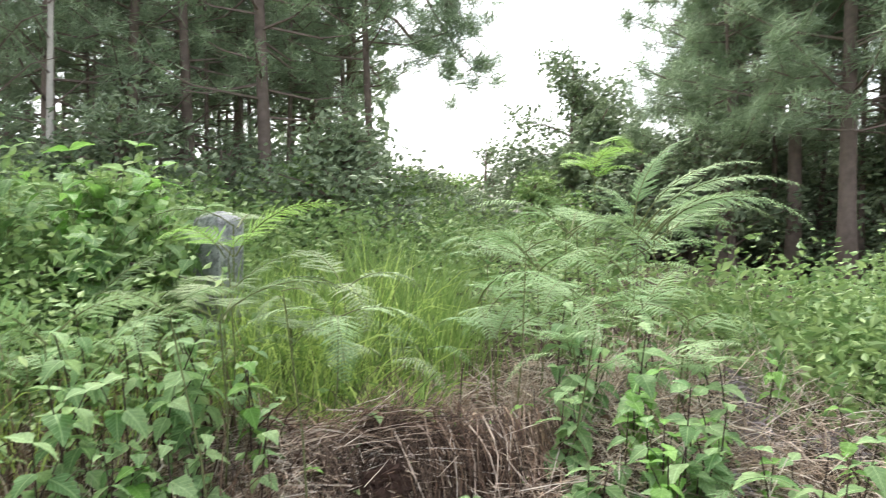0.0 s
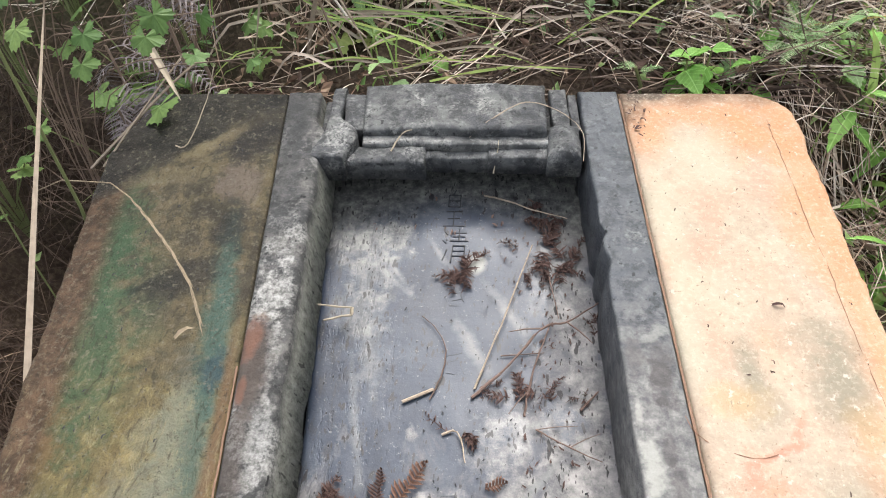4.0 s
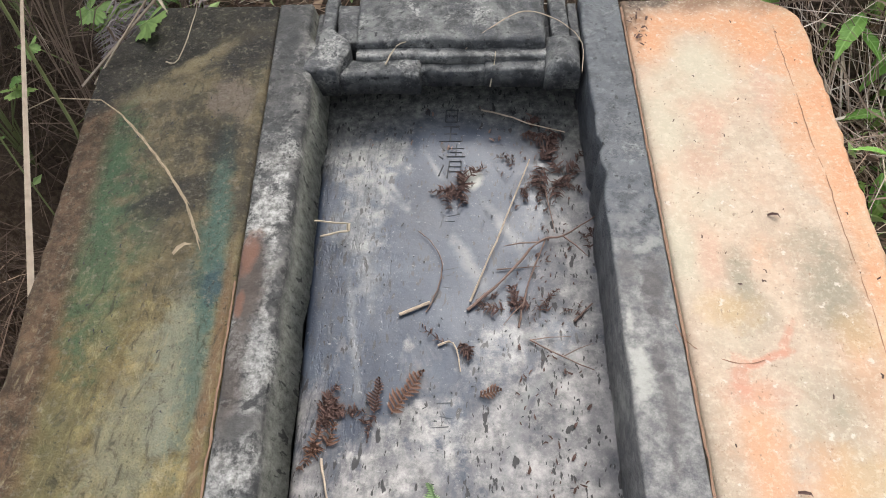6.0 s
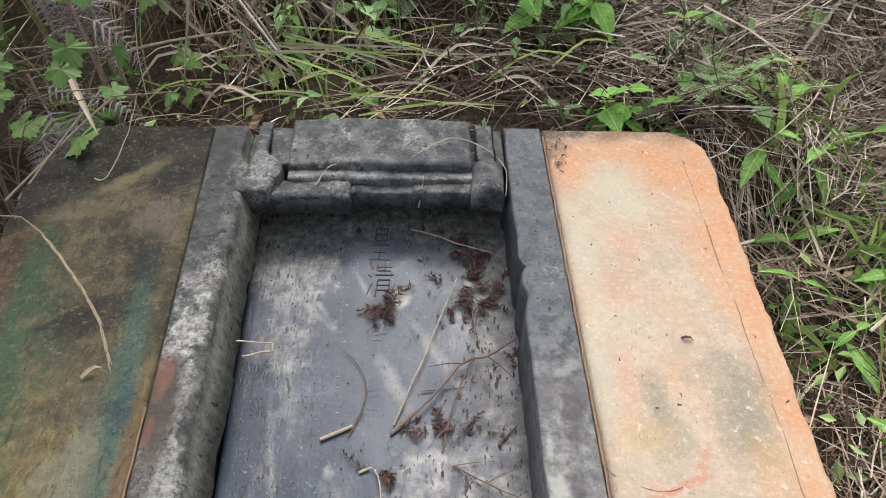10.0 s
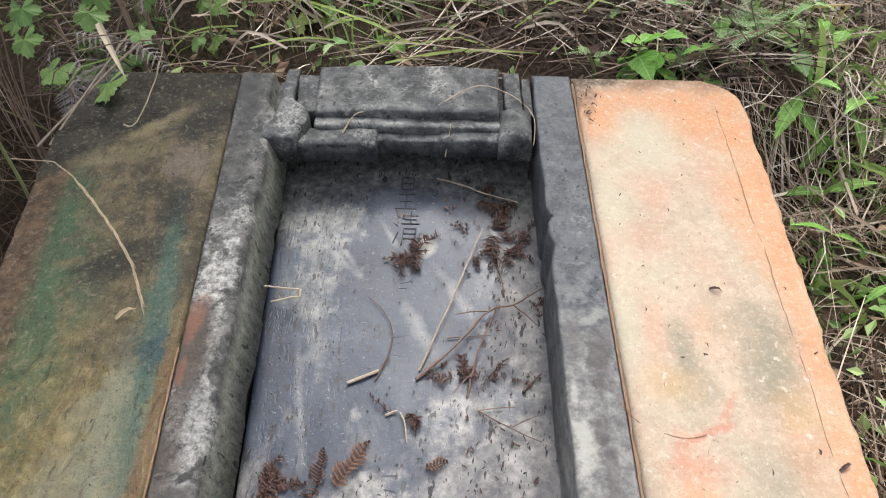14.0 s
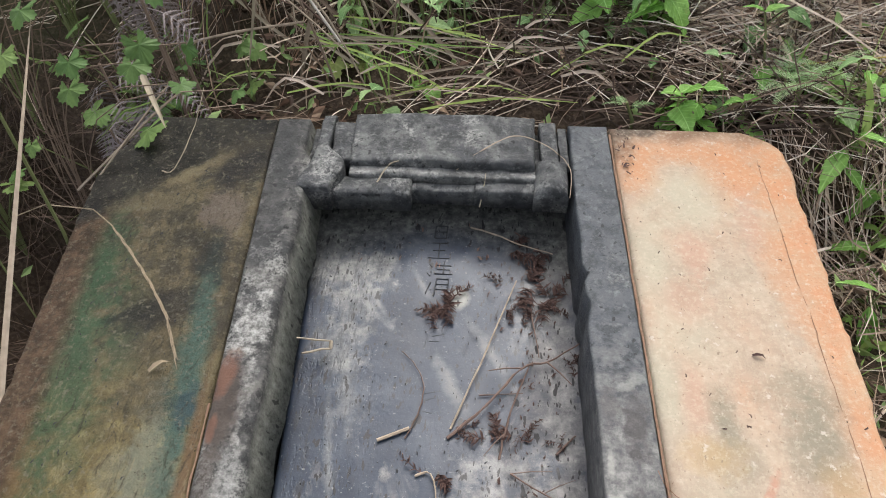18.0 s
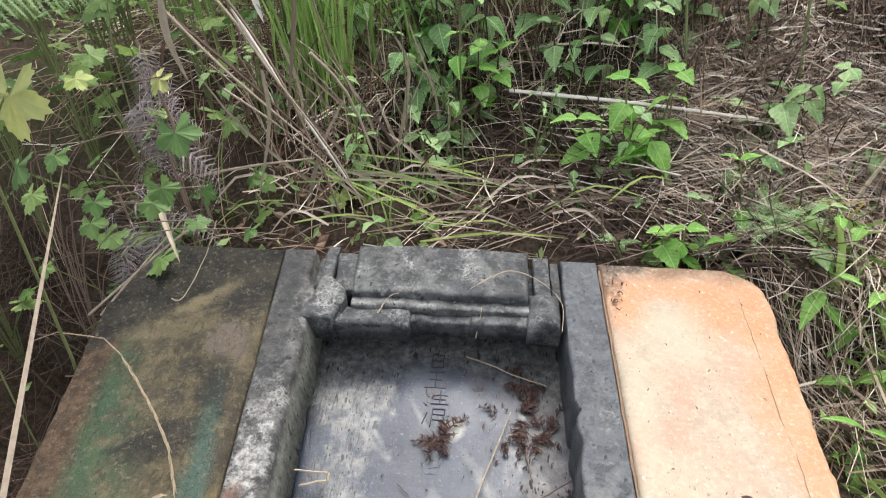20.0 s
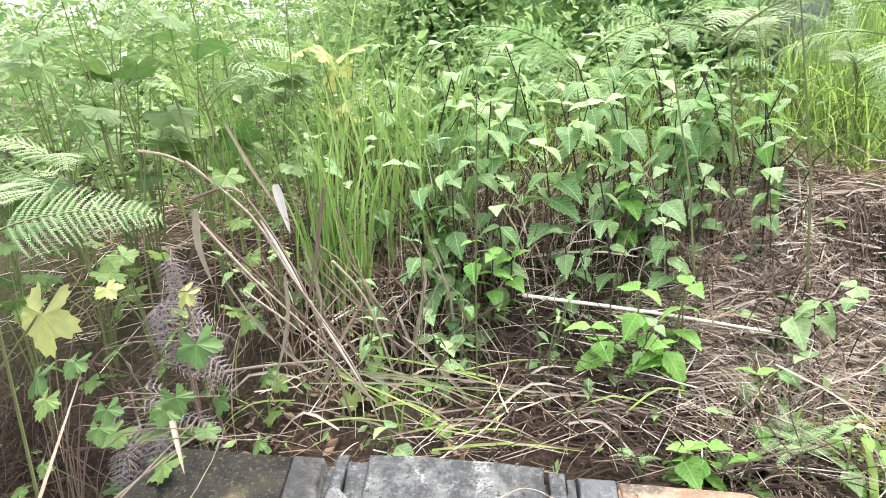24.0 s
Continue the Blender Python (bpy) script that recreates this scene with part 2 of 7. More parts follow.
def make_right_wing():
    """Cream plaster washed with orange, with a grey bloom lower down."""
    k = Mat("wing_plaster_orange", 0.9, 0.12)
    x, y = k.axis(0), k.axis(1)
    soft = k.noise(4.5, 6, 0.62, k.stretch(1.3, 0.8, 1))
    c = k.ramp(soft, (0.32, (0.25, 0.22, 0.165)), (0.46, (0.318, 0.255, 0.196)), (0.58, (0.340, 0.252, 0.188)), (0.72, (0.365, 0.235, 0.160)))
    c = k.mix(k.ramp(k.noise(13, 6, 0.7), (0.45, 0.0), (0.62, 0.5)), c, (0.385, 0.315, 0.24))
    c = k.mix(k.ramp(k.noise(34, 6, 0.75), (0.47, 0.0), (0.60, 0.5)), c, (0.27, 0.21, 0.155))
    # the orange rim beyond the long crack, and washes of orange
    c = k.mix(k.calc("MULTIPLY", k.band(k.fma(y, 0.024, k.fma(k.noise(7, 5, 0.6), 0.05, x)), 0.342, 1.5, 0.022), 0.85), c, k.ramp(k.noise(12, 6, 0.7), (0.4, (0.395, 0.195, 0.105)), (0.62, (0.37, 0.245, 0.155))))
    c = k.spots(c, (0.395, 0.195, 0.100), (0.19, -0.06, 0.19, 0.055, 0, 0.35), (0.045, -0.15, 0.045, 0.07, 0, 0.75), (0.275, -0.16, 0.075, 0.075, 20, 0.8), (0.31, -0.42, 0.03, 0.13, 0, 0.5), (0.15, -0.09, 0.14, 0.035, 0, 0.6), (0.125, -1.10, 0.03, 0.10, 0, 0.6), (0.21, -1.12, 0.03, 0.05, 0, 0.5), (0.30, -0.95, 0.03, 0.10, 0, 0.4), (0.06, -1.25, 0.06, 0.06, 0, 0.5), soft=0.6)
    c = k.spots(c, (0.345, 0.325, 0.25), (0.15, -0.24, 0.065, 0.085, 0, 0.6), (0.05, -0.42, 0.03, 0.12, 0, 0.5), (0.04, -0.72, 0.03, 0.09, 0, 0.5), (0.10, -0.60, 0.05, 0.05, 0, 0.4), soft=0.6)
    c = k.spots(c, (0.375, 0.215, 0.155), (0.14, -0.40, 0.03, 0.06, 0, 0.5), (0.11, -0.52, 0.04, 0.05, 0, 0.4), (0.27, -0.30, 0.02, 0.08, 0, 0.4), (0.09, -0.74, 0.02, 0.06, 0, 0.4), soft=0.5)
    # dirt along the head
    top = k.fma(k.noise(9, 6, 0.65), 0.12, y)
    c = k.mix(k.calc("MULTIPLY", k.band(top, 0.022, 1.5, 0.022), 0.8), c, (0.17, 0.105, 0.07))
    c = k.spots(c, (0.075, 0.065, 0.055), (0.05, -0.012, 0.07, 0.025, 0, 0.8), (0.02, -0.07, 0.03, 0.05, 0, 0.5))
    # grey blooms
    c = k.spots(c, (0.165, 0.155, 0.118), (0.288, -0.79, 0.046, 0.095, -6, 0.75), (0.265, -0.70, 0.06, 0.04, 0, 0.35), (0.142, -0.80, 0.020, 0.055, 0, 0.65), (0.135, -0.74, 0.02, 0.03, 0, 0.5), (0.17, -0.845, 0.018, 0.03, 0, 0.4), (0.26, -1.00, 0.05, 0.06, 0, 0.35), (0.05, -1.12, 0.03, 0.12, 0, 0.35), soft=0.55)
    # ochre and a pink scar
    c = k.spots(c, (0.335, 0.23, 0.115), (0.11, -0.84, 0.045, 0.03, 0, 0.5), (0.25, -1.12, 0.05, 0.04, 0, 0.45), (0.31, -0.88, 0.03, 0.04, 0, 0.4), soft=0.5)
    c = k.spots(c, (0.345, 0.165, 0.115), (0.155, -0.928, 0.045, 0.008, 22, 0.75), (0.192, -0.888, 0.030, 0.008, 65, 0.6), (0.105, -0.965, 0.016, 0.032, 0, 0.6), (0.13, -0.99, 0.05, 0.025, 0, 0.35))
    # paint chips and specks
    c = k.mix(k.ramp(k.noise(90, 5, 0.75), (0.50, 0.0), (0.72, 0.5)), c, (0.47, 0.41, 0.32))
    c = k.mix(k.ramp(k.noise(48, 4, 0.6), (0.64, 0.0), (0.68, 0.65)), c, (0.44, 0.39, 0.33))
    c = k.mix(k.ramp(k.noise(75, 4, 0.6, k.stretch(1.5, 0.8, 3)), (0.66, 0.0), (0.70, 0.6)), c, (0.14, 0.11, 0.085))
    c = k.mix(k.ramp(k.noise(130, 3), (0.66, 0.0), (0.72, 0.5)), c, (0.15, 0.085, 0.05))
    k.bump(k.noise(48, 6, 0.72), 0.35, 0.009)
    return k.done(c)


def make_stone(name, base, pale, lichen, wet, rough_bump=0.6, crusted=""):
    """Weathered grey tomb stone with pale lichen and dark pitting."""
    k = Mat(name, 0.6, 0.4)
    big = k.noise(8, 7, 0.7, None, 0.5)
    c = k.mix(k.ramp(big, (0.44, 0.0), (0.60, 1.0)), base, pale)
    c = k.mix(k.ramp(k.noise(24, 6, 0.72), (0.46, 0.0), (0.58, 0.85)), c, tuple(v * 0.5 for v in base))
    c = k.mix(k.ramp(k.noise(52, 6, 0.78), (0.53, 0.0), (0.64, 0.65)), c, tuple(v * 1.5 for v in pale))
    spot = k.calc("MULTIPLY", k.ramp(k.noise(120, 6, 0.8), (0.46, 0.0), (0.56, 1.0)), k.ramp(k.noise(7, 5, 0.65), (0.54, 0.0), (0.61, lichen)))
    c = k.mix(spot, c, (0.44, 0.435, 0.41))
    pit = k.ramp(k.noise(70, 2, 0.5), (0.66, 0.0), (0.69, 0.9))
    c = k.mix(pit, c, tuple(v * 0.25 for v in base))
    if crusted == "left":
        c = k.spots(c, tuple(v * 0.75 for v in base), (-0.80, -0.12, 0.035, 0.10, 0, 0.7), (-0.78, -0.30, 0.02, 0.10, 6, 0.5), (-0.76, -0.45, 0.02, 0.05, 0, 0.5))
        crust = k.ramp(k.noise(75, 6, 0.8), (0.40, (0.11, 0.108, 0.10)), (0.60, (0.46, 0.45, 0.425)))
        c = k.spots(c, crust, (-0.737, -0.640, 0.034, 0.055, 5, 0.75), (-0.713, -0.78, 0.012, 0.08, 5, 0.5), (-0.722, -0.485, 0.014, 0.02, 0, 0.5), (-0.705, -0.96, 0.022, 0.09, 4, 0.45), (-0.735, -1.16, 0.05, 0.05, 0, 0.6), (-0.685, -1.10, 0.012, 0.10, 4, 0.45), (-0.725, -0.21, 0.012, 0.05, 5, 0.35), rag=3.2)
        c = k.spots(c, (0.062, 0.047, 0.038), (-0.742, -0.80, 0.032, 0.085, 5, 0.85), (-0.735, -0.98, 0.022, 0.11, 5, 0.6))
        c = k.spots(c, (0.150, 0.072, 0.046), (-0.757, -0.745, 0.020, 0.042, 0, 0.8), (-0.752, -0.85, 0.008, 0.03, 0, 0.7))
        c = k.spots(c, (0.055, 0.053, 0.050), (-0.700, -1.072, 0.028, 0.020, 20, 0.9), rag=0.8)
        # Inner face: grey-green growth, paled to stand for light it lacks.
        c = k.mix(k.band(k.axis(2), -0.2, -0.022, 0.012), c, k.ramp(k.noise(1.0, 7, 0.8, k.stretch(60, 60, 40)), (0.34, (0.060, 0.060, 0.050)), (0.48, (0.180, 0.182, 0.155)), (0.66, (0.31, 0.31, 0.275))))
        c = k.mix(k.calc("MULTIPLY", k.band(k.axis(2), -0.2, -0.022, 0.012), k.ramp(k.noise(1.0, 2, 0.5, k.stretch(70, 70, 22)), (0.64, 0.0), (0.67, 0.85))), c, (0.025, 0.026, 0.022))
    if crusted == "right":
        c = k.spots(c, k.ramp(k.noise(40, 6, 0.75), (0.38, (0.070, 0.070, 0.072)), (0.52, (0.145, 0.140, 0.135)), (0.66, (0.24, 0.235, 0.22))), (-0.02, -0.98, 0.09, 0.27, 2, 0.92), rag=1.0)
        c = k.spots(c, (0.30, 0.30, 0.27), (-0.052, -0.96, 0.016, 0.05, 0, 0.7), (-0.01, -0.71, 0.03, 0.010, 35, 0.3), (-0.06, -0.86, 0.008, 0.03, 0, 0.6), rag=2.0)
        c = k.spots(c, (0.045, 0.040, 0.040), (-0.010, -0.79, 0.020, 0.05, 0, 0.8), (-0.055, -0.76, 0.016, 0.03, 0, 0.5), (-0.012, -1.03, 0.014, 0.07, 0, 0.6), (-0.02, -0.93, 0.012, 0.02, 0, 0.6), rag=2.4)
    k.bump(k.noise(50, 7, 0.78), rough_bump, 0.012)
    return k.done(c, k.ramp(big, (0.35, wet), (0.65, min(0.9, wet + 0.3))))


def make_panel():
    """Slate-grey panel, damp and smooth in the middle, with pale lime runs and pink-grey scale towards the foot."""
    k = Mat("inscription_stone", 0.4, 0.32)
    x, y = k.axis(0), k.axis(1)
    run = k.stretch(1.6, 1.0, 1)
    c = k.ramp(k.noise(5, 6, 0.65, run), (0.3, (0.016, 0.022, 0.036)), (0.55, (0.026, 0.035, 0.054)), (0.75, (0.050, 0.060, 0.078)))
    lime = k.noise(5.2, 7, 0.70, run, 0.9)
    foot = k.node("ShaderNodeMapRange", Value=y)
    foot.inputs[1].default_value, foot.inputs[2].default_value = -0.80, -1.12
    right = k.node("ShaderNodeMapRange", Value=x)
    right.inputs[1].default_value, right.inputs[2].default_value = -0.30, -0.12
    dry = k.calc("ADD", k.calc("MULTIPLY", foot.outputs[0], 0.22), k.calc("MULTIPLY", right.outputs[0], 0.24))
    m = k.ramp(k.calc("ADD", k.calc("MULTIPLY", lime, 0.85), dry), (0.52, 0.0), (0.66, 0.8))
    scale = k.ramp(k.noise(15, 7, 0.72), (0.34, (0.070, 0.070, 0.074)), (0.52, (0.155, 0.147, 0.144)), (0.70, (0.30, 0.28, 0.268)))
    c = k.mix(m, c, scale)
    # lime patches and runs
    c = k.spots(c, k.ramp(k.noise(34, 7, 0.75), (0.36, (0.085, 0.085, 0.082)), (0.62, (0.27, 0.265, 0.245))), (-0.625, -0.36, 0.085, 0.048, 12, 0.75), (-0.59, -0.45, 0.05, 0.06, 0, 0.5), (-0.60, -0.56, 0.05, 0.06, 0, 0.4), (-0.53, -0.345, 0.03, 0.05, 0, 0.5), (-0.57, -0.66, 0.02, 0.08, 10, 0.4), (-0.16, -0.45, 0.05, 0.10, 0, 0.4), rag=2.2, soft=0.5)
    c = k.spots(c, k.ramp(k.noise(30, 7, 0.75), (0.38, (0.10, 0.097, 0.095)), (0.62, (0.33, 0.315, 0.295))), (-0.262, -0.85, 0.045, 0.065, -30, 0.6), (-0.285, -0.97, 0.028, 0.08, -20, 0.5), (-0.435, -1.0, 0.060, 0.028, 25, 0.65), (-0.44, -1.08, 0.07, 0.05, 45, 0.65), (-0.36, -1.02, 0.05, 0.03, 0, 0.5), (-0.15, -0.93, 0.05, 0.10, 0, 0.55), (-0.52, -1.14, 0.07, 0.04, 30, 0.8), (-0.20, -1.12, 0.10, 0.07, 0, 0.6), (-0.115, -0.70, 0.03, 0.14, 0, 0.55), (-0.46, -0.843, 0.009, 0.012, 0, 0.6), rag=3.0, soft=0.6)
    c = k.spots(c, (0.25, 0.245, 0.215), (-0.350, -0.42, 0.022, 0.028, 0, 0.85), rag=0.7)
    c = k.spots(c, (0.17, 0.17, 0.165), (-0.552, -0.453, 0.058, 0.0065, -45, 0.7), (-0.533, -0.444, 0.048, 0.006, -57, 0.7), (-0.60, -0.40, 0.05, 0.006, -75, 0.45), (-0.576, -0.82, 0.11, 0.007, -79, 0.5), (-0.35, -0.64, 0.064, 0.012, -60, 0.65), (-0.27, -0.56, 0.065, 0.010, -58, 0.6), (-0.44, -0.38, 0.04, 0.006, -60, 0.5), (-0.222, -0.937, 0.050, 0.006, 53, 0.7), (-0.25, -1.02, 0.09, 0.006, 75, 0.5), (-0.19, -0.79, 0.05, 0.006, 40, 0.5), soft=0.8, rag=2.0)
    # thin dark grain that runs up the face at its left side
    grain = k.ramp(k.noise(1.0, 5, 0.7, k.stretch(75, 16, 5, None, -28)), (0.52, 0.0), (0.60, 0.75))
    side = k.node("ShaderNodeMapRange", Value=x)
    side.inputs[1].default_value, side.inputs[2].default_value = -0.46, -0.64
    c = k.mix(k.calc("MULTIPLY", grain, side.outputs[0]), c, (0.022, 0.024, 0.029))
    # dirt and lintel shade under the carved head, as one arch of colour
    dx = k.fma(x, 1.0, 0.41)
    arch = k.fma(k.noise(9, 4), 0.09, k.fma(k.fma(dx, 1.25, 0.0), dx, y))
    dirt_shade = k.band(arch, -0.185, 1.0, 0.05)
    c = k.mix(k.calc("MULTIPLY", dirt_shade, 0.9), c, k.ramp(k.noise(40, 5, 0.75), (0.36, (0.042, 0.041, 0.038)), (0.52, (0.110, 0.108, 0.098)), (0.68, (0.22, 0.22, 0.19))))
    for s, z0 in ((26, 1.0), (34, 4.0), (60, 2.0), (48, 7.0)):
        scuff = k.ramp(k.noise(s, 2, 0.5, k.stretch(2.0, 0.7, z0)), (0.68, 0.0), (0.70, 0.9))
        c = k.mix(scuff, c, (0.016, 0.015, 0.015))
    c = k.mix(k.ramp(k.noise(150, 4, 0.7), (0.62, 0.0), (0.70, 0.6)), c, (0.26, 0.26, 0.25))
    # small pits near the left edge
    dent = k.calc("MULTIPLY", k.ramp(k.noise(1.0, 3, 0.5, k.stretch(95, 40, 3, None, -20)), (0.58, 0.0), (0.68, 1.0)), side.outputs[0])
    k.bump(k.calc("SUBTRACT", k.calc("ADD", k.calc("MULTIPLY", k.noise(60, 6, 0.75), 0.4), k.calc("MULTIPLY", k.noise(14, 4), 0.2)), k.calc("MULTIPLY", dent, 0.4)), 0.32, 0.006)
    return k.done(c, k.ramp(k.calc("ADD", k.calc("ADD", m, dirt_shade), k.calc("MULTIPLY", k.noise(10, 4), 0.35)), (0.1, 0.32), (0.75, 0.74)))


def plain(name, color, rough=0.7, grain=40.0, amount=0.5, through=0.0, spec=0.3):
    k = Mat(name, rough, spec)
    n = k.noise(grain, 4)
    c = k.mix(k.ramp(n, (0.35, 0.0), (0.7, amount)), color, tuple(v * 0.45 for v in color))
    c = k.mix(k.calc("MULTIPLY", k.random(), 0.35), c, tuple(min(1, v * 1.5) for v in color))
    k.bump(n, 0.3, 0.004)
    return k.done(c, None, through)


GROUND = make_ground()
LEFT_WING, RIGHT_WING, PANEL = make_left_wing(), make_right_wing(), make_panel()
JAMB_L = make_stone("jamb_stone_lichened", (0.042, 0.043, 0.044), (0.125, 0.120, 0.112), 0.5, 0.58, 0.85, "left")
JAMB_R = make_stone("jamb_stone_dark", (0.062, 0.068, 0.078), (0.092, 0.097, 0.103), 0.2, 0.36, 0.5, "right")
# Near-black stone colour that carries the shade of the gap under the jamb.
JAMB_GAP_SHADE = make_stone("jamb_gap_shade", (0.020, 0.020, 0.019), (0.045, 0.045, 0.040), 0.0, 0.8)
LINTEL = make_stone("lintel_stone", (0.050, 0.052, 0.056), (0.125, 0.127, 0.123), 0.5, 0.48, 0.7)
# Lintel stone made paler: lime, plus light its front faces don't get.
LIMED_LIT = make_stone("limed_lit_edge", (0.090, 0.092, 0.090), (0.21, 0.208, 0.198), 0.6, 0.4)
# Shade of carved grooves as a dark colour; also used for leaf scraps.
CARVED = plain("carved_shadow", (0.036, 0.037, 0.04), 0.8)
FAINT = plain("worn_groove_shade", (0.040, 0.043, 0.049), 0.6)
CRACK = plain("crack_dirt", (0.21, 0.115, 0.075), 0.95)
MORTAR = plain("brown_joint_dirt", (0.19, 0.118, 0.080), 0.95, 60, 0.8)
WEED = leaf_mat("weed_leaf", (0.18, 0.34, 0.125), (0.41, 0.57, 0.26), 0.5, 0.42, 6.0, False, True)
WEED_FRESH = leaf_mat("fresh_weed_leaf", (0.18, 0.40, 0.07), (0.30, 0.53, 0.13), 0.42, 0.40, 6.0, False, True)
LOBED = leaf_mat("lobed_leaf", (0.08, 0.16, 0.045), (0.24, 0.34, 0.10), 0.55, 0.36, 4.0)
LOBED_YELLOW = leaf_mat("yellowing_lobed_leaf", (0.32, 0.39, 0.12), (0.44, 0.45, 0.17), 0.55, 0.40, 3.0)
FERN = leaf_mat("bracken_green", (0.19, 0.29, 0.13), (0.38, 0.47, 0.25), 0.6, 0.3, 20)
FERN_PALE = leaf_mat("bracken_pale", (0.25, 0.41, 0.17), (0.40, 0.54, 0.28), 0.65, 0.3, 20)
FERN_BRIGHT = leaf_mat("bracken_fresh", (0.33, 0.58, 0.13), (0.50, 0.74, 0.22), 0.55, 0.35, 20)
FERN_DEAD = plain("dead_fern_brown", (0.070, 0.040, 0.033), 0.85, 120, 0.8)
FERN_TAN = plain("dead_fern_tan", (0.115, 0.062, 0.043), 0.85, 120, 0.75)
FERN_GREY = plain("dead_fern_grey", (0.25, 0.215, 0.215), 0.9, 60, 0.6, 0.15)
GRASS = leaf_mat("tall_grass", (0.17, 0.30, 0.07), (0.42, 0.56, 0.185), 0.5, 0.35, 8, True)
GRASS_PALE = leaf_mat("yellow_grass", (0.50, 0.66, 0.17), (0.70, 0.84, 0.30), 0.55, 0.45, 8, True)
STRAW = straw_mat("dry_straw", ((0.0, (0.17, 0.115, 0.08)), (0.35, (0.52, 0.395, 0.30)), (0.7, (0.80, 0.67, 0.545)), (1.0, (0.92, 0.84, 0.74))))
# Dark brown stems; also puts the shade of hollows and gaps into colour.
STRAW_DARK = straw_mat("brown_shaded_straw", ((0.0, (0.035, 0.022, 0.016)), (0.6, (0.095, 0.062, 0.045)), (1.0, (0.22, 0.155, 0.115))))
STRAW_BROWN = straw_mat("brown_straw", ((0.0, (0.11, 0.065, 0.045)), (0.5, (0.27, 0.175, 0.12)), (1.0, (0.50, 0.37, 0.265))))
REED = plain("dry_reed", (0.34, 0.285, 0.21), 0.7, 25, 0.5, 0.1)
STICK = plain("bleached_stick", (0.64, 0.59, 0.53), 0.7, 30, 0.4)
TWIG = plain("brown_twig", (0.125, 0.082, 0.066), 0.85, 90, 0.7)
HUSK = plain("dry_husk", (0.235, 0.185, 0.125), 0.85, 90, 0.8)
STALK = plain("grey_stalk", (0.33, 0.265, 0.20), 0.8, 70, 0.75)
DEAD_STEM = plain("dead_brown_stem", (0.20, 0.145, 0.11), 0.85, 30, 0.6)
STEM = plain("dark_stem", (0.06, 0.04, 0.032), 0.8, 60, 0.5)
STEM_GREEN = plain("green_stem", (0.15, 0.17, 0.07), 0.7, 30, 0.4)
STEM_YELLOW = plain("yellow_stem", (0.40, 0.31, 0.09), 0.6, 30, 0.3)
BARK = plain("pine_bark", (0.25, 0.195, 0.165), 0.95, 9, 0.8)
NEEDLE = leaf_mat("pine_needles", (0.29, 0.40, 0.23), (0.50, 0.62, 0.39), 0.6, 0.25, 2, True)
NEEDLE_DARK = leaf_mat("shaded_pine_needles", (0.27, 0.36, 0.22), (0.46, 0.57, 0.36), 0.6, 0.2, 2, True)
BUSH = leaf_mat("bush_leaf", (0.19, 0.26, 0.15), (0.40, 0.48, 0.29), 0.45, 0.2, 6, True)
SCRUB = leaf_mat("scrub_leaf", (0.15, 0.27, 0.085), (0.42, 0.55, 0.22), 0.5, 0.3, 6, True)
GREY_STONE = make_stone("pale_concrete", (0.34, 0.35, 0.35), (0.50, 0.51, 0.51), 0.4, 0.7)
LITTER = straw_mat("dead_leaf_litter", ((0.0, (0.06, 0.035, 0.025)), (0.5, (0.16, 0.095, 0.065)), (1.0, (0.34, 0.24, 0.16))))
BLUE = plain("blue_plastic", (0.03, 0.24, 0.78), 0.35, 5, 0.1, 0.0, 0.5)
LABEL = plain("bottle_label", (0.75, 0.80, 0.84), 0.5, 9, 0.1)


def make_pet():
    k = Mat("clear_plastic", 0.12, 0.5)
    k.b.inputs["Transmission Weight"].default_value = 0.8
    k.b.inputs["IOR"].default_value = 1.25
    k.bump(k.noise(40, 2), 0.3, 0.004)
    return k.done((0.85, 0.92, 0.94))


PET = make_pet()


# ---- building helpers ----
rng = np.random.default_rng(7)


def uni(a, b):
    return float(rng.uniform(a, b))


def smooth_path(pts, n=4):
    """Points on a smooth curve through pts."""
    pts = [Vector(p) for p in pts]
    if len(pts) < 3:
        return pts
    out = []
    for i in range(len(pts) - 1):
        a, b, c, d = pts[max(i - 1, 0)], pts[i], pts[i + 1], pts[min(i + 2, len(pts) - 1)]
        for k in range(n):
            t = k / n
            out.append(0.5 * (2 * b + (c - a) * t + (2 * a - 5 * b + 4 * c - d) * t * t + (3 * b - a - 3 * c + d) * t ** 3))
    return out + [pts[-1]]


